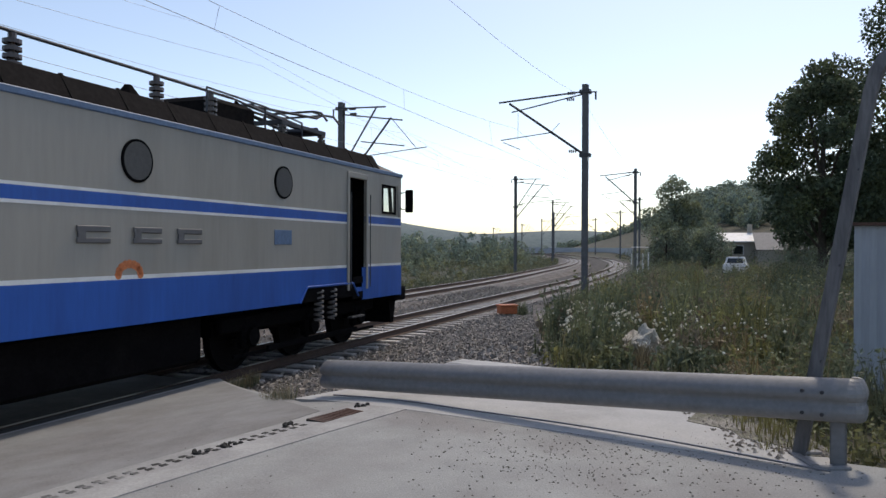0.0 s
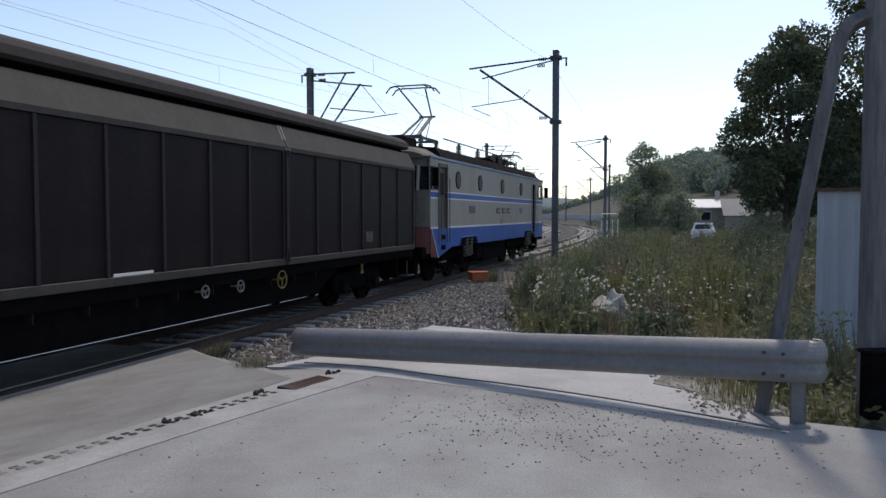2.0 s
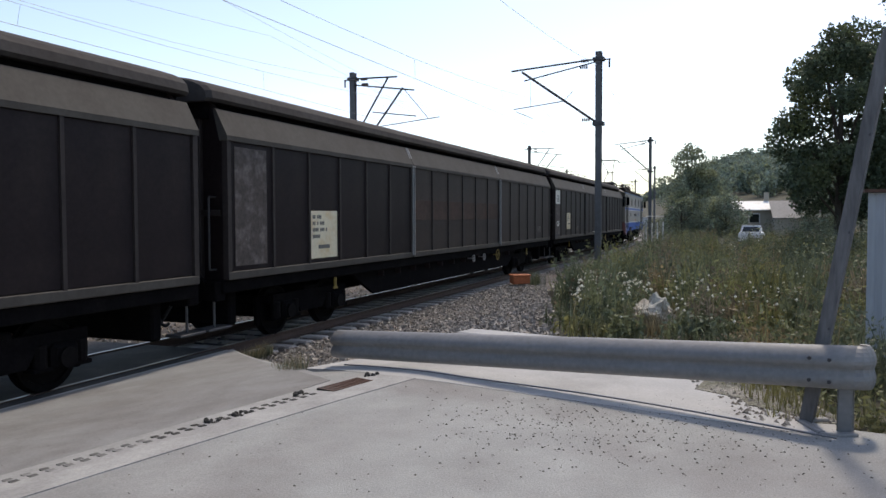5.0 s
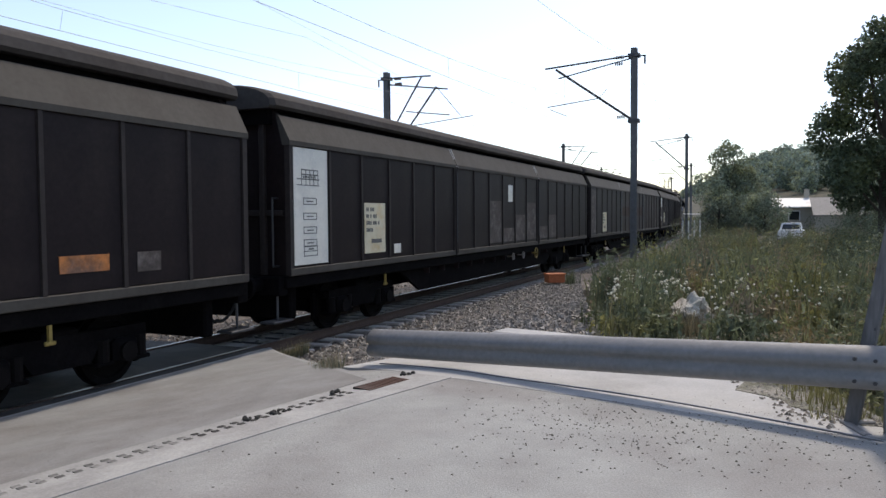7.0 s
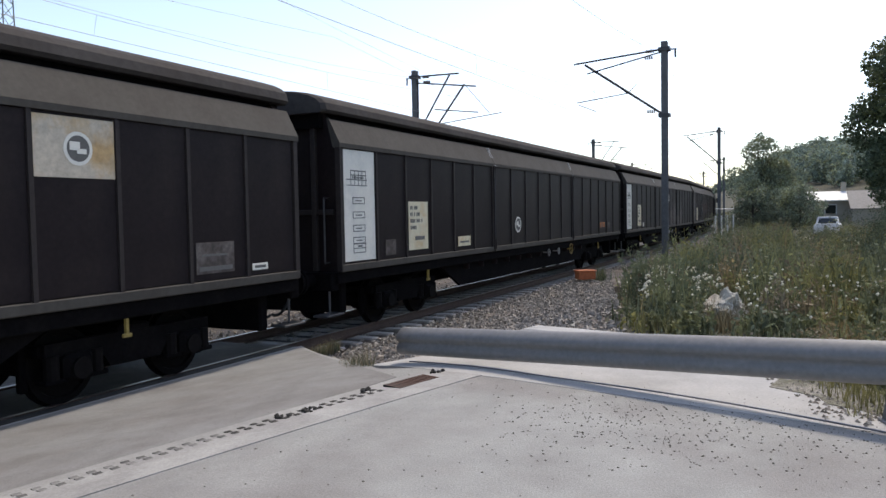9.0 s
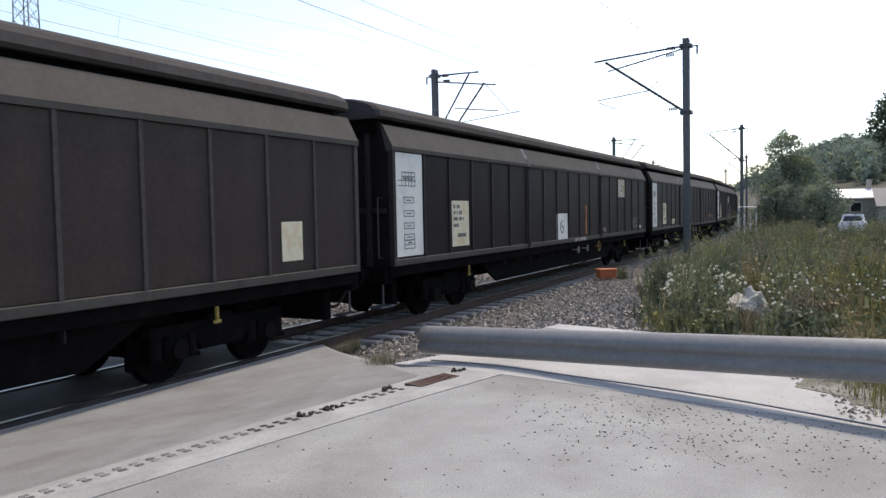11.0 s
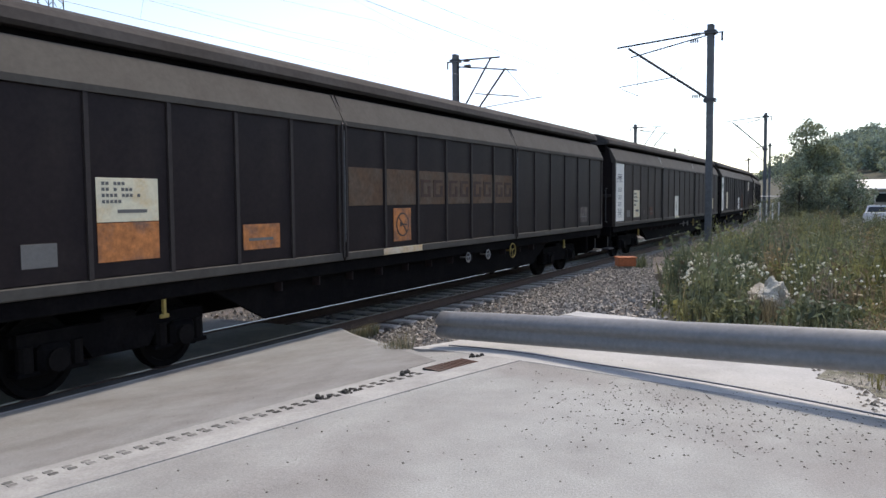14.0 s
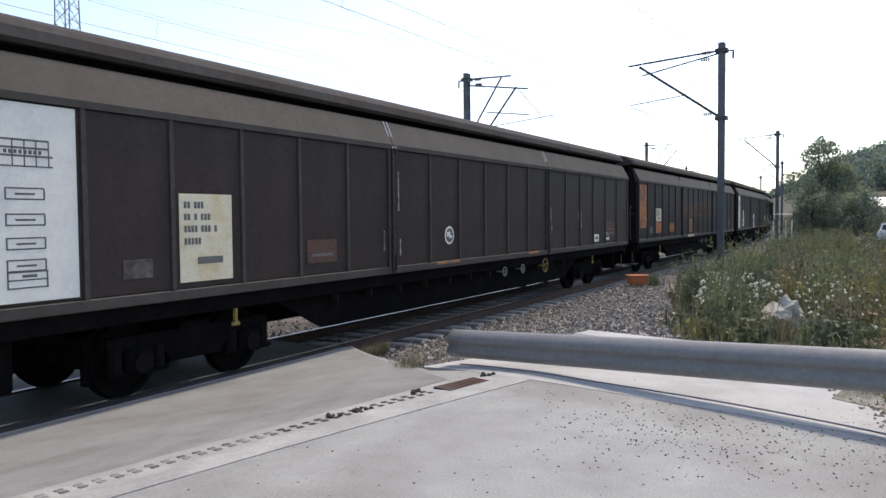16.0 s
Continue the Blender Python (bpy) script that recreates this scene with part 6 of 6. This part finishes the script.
def build_trees():
    tree(20.3, 32.5, 0.0, 14.5, 4.6, 3, "big dark green leafy tree", "leaf_dark", 4200, 0.09, low=0.08)
    tree(15.1, 30.5, 0.0, 9.6, 2.7, 4, "dark green leafy tree with a ragged side", "leaf_dark", 4000, 0.08, low=0.27)
    tree(23.0, 31.0, 0.0, 12.5, 4.5, 5, "big dark green leafy tree", "leaf_dark", 3600, 0.095, low=0.06)
    tree(26.6, 88.0, 0.2, 10.5, 3.3, 6, "open-crowned green tree on the slope", "leaf", 900, 0.13, low=0.3)
    tree(27.6, 87.0, 0.2, 7.5, 3.3, 7, "rounded green tree by the house", "leaf", 900, 0.13, low=0.1)
    for i, (x, y, h, sp) in enumerate(((24.5, 84, 5.5, 2.8), (26.5, 76, 4.2, 2.4), (26.4, 80, 4.0, 2.2), (37.8, 80, 4.5, 2.4), (41, 86, 7, 3.4), (46, 88, 8, 3.6))):
        tree(x, y, 0.1, h, sp, 20 + i, "green bushy tree by the lane", "leaf", 900, 0.11, low=0.08)
    rng = random.Random(3)
    spots = []
    for _ in range(800):
        az = rng.uniform(8.5, 40)
        a = radians(az)
        d = rng.uniform(340 - 130 * smooth(11, 22, az), 430)
        x, y = d * math.sin(a), d * math.cos(a)
        spots.append((x, y, ground_z(x, y) - 0.5, rng.uniform(5, 10) * (0.4 + 0.6 * smooth(11, 21, az))))
    forest("hillside_woods", spots, "leaf_haze", "woods on the far hillside, haze put into their green", 0.38, 40, 40)
    spots = []
    for _ in range(1500):
        a = radians(rng.uniform(-34, 12))
        d = 48 + 280 * rng.random() ** 0.8
        x, y = d * math.sin(a), d * math.cos(a)
        v = Vector((x, y, 0))
        if v.dot(NL) - C1 - dev(v.dot(UL)) < gap2(70) + 6:
            continue
        spots.append((x, y, ground_z(x, y) - 0.4, rng.choice((0.7, 1.0, 1.3, 1.8, 2.6, 3.6)) * rng.uniform(0.8, 1.2) * (0.6 + 0.4 * smooth(60, 130, d))))
    forest("field_bushes", spots, "leaf", "green bushes beyond the far track", 0.16, 110, 41)
    spots = []
    for _ in range(150):
        a, d = radians(rng.uniform(-12, 5.5)), rng.uniform(115, 300)
        x, y = d * math.sin(a), d * math.cos(a)
        v = Vector((x, y, 0))
        if v.dot(NL) - C1 - dev(v.dot(UL)) > gap2(70) + 9:
            spots.append((x, y, ground_z(x, y) - 0.3, rng.uniform(2.5, 6.5)))
    forest("field_trees", spots, "leaf_haze", "scattered trees across the fields, haze put into their green", 0.24, 80, 45)
    spots = []
    for _ in range(2600):
        s = 32 + 130 * rng.random() ** 1.3
        q = gap2(s) + 2.8 + 26 * rng.random() ** 1.4 if rng.random() < 0.72 else -2.9 - 9 * rng.random()
        if q < 0 and s < 40:
            continue
        v = line(s, q, 0)
        spots.append((v.x, v.y, ground_z(v.x, v.y) - 0.1, rng.uniform(0.35, 1.0)))
    forest("trackside_weeds", spots, "weed", "low green and brown weeds along the line", 0.07, 420, 43)
    # far ridge
    V, F = [], []
    n = 90
    for i in range(n):
        a = radians(-70 + 140 * i / (n - 1))
        h = 52 + 16 * math.sin(i * 0.21) + 9 * math.sin(i * 0.63 + 1) + 4 * noise.noise((i * 0.4, 0, 0))
        for d, k in ((1700, 0), (1750, 0.5), (1900, 1.0), (2300, 0.9)):
            V.append((d * math.sin(a), d * math.cos(a), -3 + h * k))
    for i in range(n - 1):
        for k in range(3):
            F.append((i * 4 + k, (i + 1) * 4 + k, (i + 1) * 4 + k + 1, i * 4 + k + 1))
    tagged(raw("backdrop_ridge", V, F, M["hills"], smooth=True), "far wooded ridge with haze put into its colour", "hills", kind="structure")


CAR = Vector((22.2, 58.0, 0))


def build_far():
    # house
    h = thing("house", "low house with a white sheet roof and a grey lean-to", "house", pose(32.4, 86.6, 0.5, 0, 0, -15))
    part("wall", boxes((-1.3, 4, 0, 5, -0.6, 2.4)), M["plaster"], h)
    bm = bmesh.new()
    loft(bm, [[(-1.7, -0.5, 2.3), (4.4, -0.5, 2.3), (4.4, -0.5, 2.42), (-1.7, -0.5, 2.42)], [(-1.7, 2.5, 3.3), (4.4, 2.5, 3.3), (4.4, 2.5, 3.42), (-1.7, 2.5, 3.42)]])
    part("roof", bm, M["white"], h, "white sheet metal roof")
    bm = bmesh.new()
    loft(bm, [[(2.4, -3.2, 1.4), (8.0, -3.2, 1.4), (8.0, -3.2, 1.5), (2.4, -3.2, 1.5)], [(2.4, 0.0, 3.3), (8.0, 0.0, 3.3), (8.0, 0.0, 3.4), (2.4, 0.0, 3.4)]])
    part("lean_to_roof", bm, M["tiles"], h, "grey lean-to roof")
    part("lean_to_wall", boxes((2.6, 7.8, -3.0, -0.02, -0.6, 1.42)), M["plaster"], h)
    part("chimney", boxes((2.2, 2.7, 2.6, 3.1, 3.2, 4.4)), M["plaster"], h)
    w = part("window", boxes((0.4, 1.4, -0.04, 0.03, 1.0, 1.9)), M["glass"], h)
    part("window_frame", boxes((0.3, 0.4, -0.06, 0.02, 0.9, 2.0), (1.4, 1.5, -0.06, 0.02, 0.9, 2.0), (0.3, 1.5, -0.06, 0.02, 1.9, 2.0)), M["white"], w)
    # parked car
    c = thing("car", "white car parked on the dirt lane", "car", pose(CAR.x, CAR.y, ground_z(CAR.x, CAR.y) + 0.06, 0, 0, 66))
    bm = bmesh.new()
    sec = [(-2.0, 0.35, 0.75), (-1.9, 0.3, 0.95), (-1.1, 0.3, 1.0), (1.0, 0.3, 0.95), (1.9, 0.3, 0.8), (2.0, 0.35, 0.65)]
    loft(bm, [[(x, -0.8, a), (x, 0.8, a), (x, 0.82, b - 0.1), (x, 0.74, b), (x, -0.74, b), (x, -0.82, b - 0.1)] for x, a, b in sec])
    part("body", bm, M["carpaint"], c)
    bm = bmesh.new()
    loft(bm, [[(x, -w2, 0.95), (x, w2, 0.95), (x2, w2 * 0.85, 1.42), (x2, -w2 * 0.85, 1.42)] for x, x2, w2 in ((-1.6, -1.2, 0.72), (0.9, 0.3, 0.72))])
    cab = part("cabin", bm, M["carpaint"], c)
    rear = [(-1.585, -0.58, 1.0), (-1.585, 0.58, 1.0), (-1.29, 0.5, 1.35), (-1.29, -0.5, 1.35)]
    part("rear_window", loft(bmesh.new(), [rear, [(x - 0.025, y, z) for x, y, z in rear]]), M["glass"], cab)
    part("side_window", boxes((-1.1, 0.2, 0.62, 0.69, 1.05, 1.33)), M["glass"], cab)
    part("roof_panel", boxes((-1.2, 0.3, -0.6, 0.6, 1.42, 1.45)), M["carpaint"], c)
    for x in (-1.25, 1.25):
        for y in (-0.78, 0.78):
            wbm = bmesh.new()
            tube(wbm, (x, y - 0.09, 0.3), (x, y + 0.09, 0.3), 0.3, 16)
            part("wheel", wbm, M["rubber"], c)
    # dirt lane
    slab("lane", [(19.0, 54.5), (22.5, 53.5), (26.5, 60.0), (21.0, 60.5)], ground_z, 0.2, M["dirt"], "pale dirt lane by the house", "lane", 1.5, 0.06)
    # white posts of a gate
    g = thing("white_gate", "tall white posts with a top bar beside the line", "gate")
    me = None
    for k in range(4):
        q = at(62 + k * 0.9, 6.7 - k * 0.35, 0)
        if me is None:
            o = part("post", boxes((-0.05, 0.05, -0.05, 0.05, -0.2, 2.3), bev=0.01), M["white"], g)
            me = o.data
        else:
            o = share("post", me, g)
        o.matrix_basis = pose(q.x, q.y, ground_z(q.x, q.y), 0, 0, HEAD)
    q0, q1 = at(62, 6.7, 2.2), at(64.7, 5.65, 2.2)
    part("top_bar", tubes((q0, q1, 0.022)), M["white"], g)
    # pale wall far along the curve
    wl = sweep("far_wall", [(-5.0, -0.5), (-5.0, 2.0), (-4.8, 2.0), (-4.8, -0.5)], 150, 300, 5, M["fence"])
    tagged(wl, "long pale wall beside the far curve", "wall", kind="structure")
    # lattice mast beyond the line
    lt = thing("lattice_mast", "tall grey steel lattice mast beyond the tracks", "mast", pose(-41.5, 58.8, -0.6))
    bm = bmesh.new()
    for sx, sy in ((-1, -1), (1, -1), (1, 1), (-1, 1)):
        tube(bm, (sx * 1.0, sy * 1.0, -1), (sx * 0.6, sy * 0.6, 24), 0.05, 6)
    part("leg", bm, M["steel"], lt)
    bm = bmesh.new()
    for k in range(20):
        z0, z1 = k * 1.2, (k + 1) * 1.2
        h0, h1 = 1 - 0.4 * z0 / 24, 1 - 0.4 * z1 / 24
        for (ax, ay), (bx, by) in (((-1, -1), (1, -1)), ((1, -1), (1, 1)), ((1, 1), (-1, 1)), ((-1, 1), (-1, -1))):
            tube(bm, (ax * h0, ay * h0, z0), (bx * h1, by * h1, z1), 0.025, 5)
            tube(bm, (bx * h0, by * h0, z0), (ax * h1, ay * h1, z1), 0.025, 5)
    part("brace", bm, M["steel"], lt)


def paint_wagons(ws):
    """What sets each wagon apart: its signs, boards and marks."""
    w = ws[0]
    board(w, 0, 0.1, 0.95, 2.75, 3.35, "sign", "white sign with small dark drawings", [(0.3, 0.8, 3.1, 3.12), (0.2, 0.85, 2.95, 2.97), (0.2, 0.85, 2.85, 2.87), (0.4, 0.42, 2.85, 3.1), (0.6, 0.62, 2.85, 3.1)])
    board(w, 0, 0.1, 0.95, 1.4, 2.74, "dull_sign", "dirty sign")
    board(w, 0, 0.3, 0.75, 1.75, 2.0, "sign", "small white sign", [(0.4, 0.65, 1.85, 1.9)])
    number_sign(w, 2, z0=1.7, z1=2.35)
    board(w, 2, 0.1, 0.95, 1.6, 1.85, "cream_sign", "cream board")
    board(w, 4, 0.2, 0.6, 1.5, 1.7, "dull_sign", "faded mark")
    board(w, 15, 0.2, 0.6, 1.5, 1.75, "dull_sign", "dirty mark")
    board(w, 8, 0.1, 0.9, 1.3, 1.36, "sign", "pale scraped strip")
    w = ws[1]
    board(w, 0, 0.1, 0.95, 1.4, 3.3, "dull_sign", "dirty sign")
    number_sign(w, 2, z0=1.4, z1=2.3, x0=0.04, x1=1.02)
    for i in range(6, 12):
        board(w, i, 0.05, 1.05, 2.1, 2.6, "band", "faded red-brown lettering band")
    board(w, 16, 0.3, 0.9, 1.55, 1.8, "dull_sign", "small dirty sign")
    w = ws[2]
    tall_sign(w)
    number_sign(w, 2)
    board(w, 3, 0.2, 0.5, 1.4, 1.6, "sign", "small white sign")
    for i in (8, 9, 10, 11, 12, 13):
        board(w, i, 0.05, 1.0, 1.4, 1.8 + 0.4 * ((i * 7) % 3), "dull_sign", "pale peeling patch")
    board(w, 9, 0.5, 0.9, 2.6, 3.1, "sign", "pale torn sign")
    w = ws[3]
    tall_sign(w)
    number_sign(w, 2)
    board(w, 1, 0.3, 0.7, 1.4, 1.7, "dull_sign", "small grey sign")
    board(w, 4, 0.2, 0.9, 1.42, 1.65, "cream_sign", "small cream sign", [(0.3, 0.8, 1.5, 1.54)])
    emblem(w, 7)
    board(w, 15, 0.2, 0.9, 1.55, 1.75, "rust_sign", "rusty orange mark")
    board(w, 16, 0.2, 0.6, 1.5, 1.75, "dull_sign", "small grey sign")
    w = ws[4]
    board(w, 14, 0.04, 1.1, 2.66, 3.34, "poster", "faded orange and cream poster sign")
    emblem(w, 14, r=0.19, x=0.6, z=2.99)
    board(w, 16, 0.1, 0.85, 1.42, 1.85, "dull_sign", "dirty grey sign", [(0.15, 0.8, 1.46, 1.52), (0.2, 0.7, 1.66, 1.69)])
    board(w, 17, 0.1, 0.45, 1.4, 1.5, "sign", "small white plate", [(0.15, 0.4, 1.43, 1.47)])
    number_sign(w, 2)
    tall_sign(w)
    emblem(w, 8, r=0.19, x=0.47, z=1.7, back="sign", wide=1.02, high=0.8)
    board(w, 10, 0.62, 0.76, 1.4, 2.35, "rust_sign", "brown scraped streak", name="scuff")
    board(w, 9, 0.5, 1.06, 1.2, 1.3, "dull_pale", "pale scraped strip", name="scuff")
    board(w, 10, 0.02, 0.6, 1.2, 1.3, "dull_pale", "pale scraped strip", name="scuff")
    board(w, 12, 0.3, 0.6, 1.4, 1.55, "dull_pale", "small pale mark", name="scuff")
    w = ws[5]
    tall_sign(w)
    number_sign(w, 2)
    board(w, 1, 0.3, 0.75, 1.48, 1.72, "mark", "dark hatch")
    board(w, 4, 0.3, 0.75, 1.48, 1.8, "rust", "rusty brown sign", [(0.35, 0.7, 1.6, 1.63)])
    board(w, 3, 0.3, 0.6, 1.5, 1.7, "dull_sign", "dull mark")
    emblem(w, 8, r=0.2, x=0.45, z=1.78, back="sign")
    board(w, 8, 0.1, 1.0, 1.26, 1.31, "cream_sign", "pale scraped strip")
    number_sign(w, 16, z0=1.5, z1=2.1, x0=0.3, x1=0.8, rows=False)
    w = ws[6]
    board(w, 0, 0.06, 1.0, 1.72, 3.3, "rust_sign", "tall rusty orange sign with peeled paint", [(0.2, 0.75, 2.95, 2.98), (0.15, 0.85, 2.85, 2.87), (0.4, 0.7, 2.5, 2.55), (0.4, 0.7, 2.2, 2.26), (0.4, 0.75, 1.95, 2.02)])
    number_sign(w, 2, z0=1.95, z1=2.45)
    board(w, 2, 0.1, 0.95, 1.5, 1.94, "rust_sign", "rusty orange board")
    board(w, 4, 0.1, 0.85, 1.5, 1.85, "rust_sign", "rusty orange sign", [(0.2, 0.7, 1.62, 1.66)])
    board(w, 1, 0.35, 0.75, 1.5, 1.75, "mark", "dark hatch")
    emblem(w, 7, r=0.22, x=0.57, z=1.72, back="rust_sign", wide=0.6, high=0.6)
    board(w, 7, -0.1, 1.25, 1.2, 1.31, "poster", "pale scraped strip")
    for i in range(6, 12):
        board(w, i, 0.04, 1.06, 2.08, 2.72, "band_warm", "faded tan band with dark block lettering")
        x = panel_x(i)
        if i < 8:
            continue
        for u in (0.1, 0.6):
            q = (x + u, x + u + 0.38)
            for dims in ((q[0], q[0] + 0.11, 2.22, 2.56), (q[1] - 0.1, q[1], 2.22, 2.44), (q[0] + 0.11, q[1], 2.5, 2.56), (q[0] + 0.11, q[1] - 0.1, 2.22, 2.28)):
                part("block_letter", boxes((dims[0], dims[1], -1.4205, -1.4155, dims[2], dims[3])), M["band"], w)
    board(w, 16, 0.2, 0.9, 1.45, 1.9, "dull_sign", "dirty sign", [(0.3, 0.8, 1.6, 1.63)])
    w = ws[7]
    tall_sign(w)
    number_sign(w, 2, z0=1.4, z1=2.5)
    board(w, 1, 0.45, 0.85, 1.5, 1.72, "dull_sign", "small grey sign")
    board(w, 4, 0.15, 0.85, 1.5, 1.85, "rust", "rusty brown sign", [(0.25, 0.75, 1.6, 1.64)])
    emblem(w, 7, r=0.18, x=0.72, z=1.82)
    board(w, 7, 0.2, 1.1, 1.26, 1.31, "rust_sign", "orange scraped strip")
    board(w, 11, 0.0, 0.6, 1.26, 1.31, "rust_sign", "orange scraped strip")
    board(w, 16, 0.05, 0.9, 1.5, 2.0, "rust", "rusty brown sign", [(0.15, 0.8, 1.6, 1.65), (0.15, 0.8, 1.75, 1.78)])
    board(w, 16, 0.0, 0.4, 1.42, 1.66, "sign", "small white sign", [(0.08, 0.3, 1.5, 1.58)])
    board(w, 15, 0.1, 0.5, 1.4, 1.62, "sign", "small white sign", [(0.18, 0.42, 1.47, 1.55)])
    for i, x, z, h in ((12, 0.08, 2.0, 0.42), (12, 0.13, 1.75, 0.2), (13, 0.05, 1.9, 0.6), (13, 0.98, 2.0, 0.35), (14, 0.1, 1.8, 0.5), (6, 0.06, 2.3, 0.7), (5, 1.0, 1.6, 0.35), (6, 0.1, 1.5, 0.3)):
        board(w, i, x, x + 0.03, z, z + h, "dull_pale", "pale scraped streak", name="scuff")
    # the more weathered wagons
    pale = {}
    for w in (ws[5], ws[7]):
        for o in w.children_recursive:
            if o.name.split(".")[0] in ("sliding_wall", "panel"):
                if o.data not in pale:
                    me = o.data.copy()
                    me.materials[0] = M["rib_pale"] if o.name.startswith("sliding") else M["wall_pale"]
                    pale[o.data] = me
                o.data = pale[o.data]
    for k, mt in ((1, "galv"), (6, "rib")):
        for o in ws[k].children_recursive:
            if o.name.split(".")[0] in (("edge_bar",) if k == 1 else ("edge_strip",)):
                o.data = o.data.copy()
                o.data.materials[0] = M[mt]
    for o in ws[1].children_recursive:
        if o.name.split(".")[0] == "panel" and o.parent.matrix_basis.translation.x > -5:
            o.data = pale.get(o.data, o.data)
    w = ws[8]
    tall_sign(w)
    number_sign(w, 2)


LAG = {0: -0.12, 1: -0.20, 2: -0.08, 3: -0.16, 4: -0.14, 5: 0.08, 7: -0.38, 8: -0.85}      # small differences of coupling length


def motions(loco, wagons):
    """The train runs along the line; its wheels turn."""
    for k, f in ((0, 1.02), (1, 1.035), (2, 1.02), (3, 1.015), (7, 1.035)):
        wagons[k].scale.x = f      # slightly longer wagons
    times = [k * 0.5 for k in range(33)]
    walk(loco, [(t, seat(joint(t) + 9.62, 5.6)) for t in times])
    for k, w in enumerate(wagons):
        walk(w, [(t, seat(joint(t) - (k + 0.5) * PITCH + LAG.get(k, 0.0), 7.6)) for t in times])
    step = 1 / 30
    for v, r in [(loco, 0.62)] + [(w, 0.46) for w in wagons]:
        for b in v.children:
            if b.name.startswith("bogie") and b.children:
                for ws in b.children:
                    if ws.name.startswith("wheelset"):
                        c = ws.matrix_basis.translation.copy()
                        rows = []
                        for i in range(481):
                            t = i * step
                            rows.append((t, pose(c.x, c.y, c.z) @ Matrix.Rotation((joint(t) - joint(0)) / r, 4, "Y")))
                        walk(ws, rows)


build_ground()
build_road()
engine, wagon_list = build_train()
paint_wagons(wagon_list)
build_catenary()
build_barrier()
build_posts()
build_far()
build_trees()
build_weeds()
build_gravel()
build_tracks()
motions(engine, wagon_list)
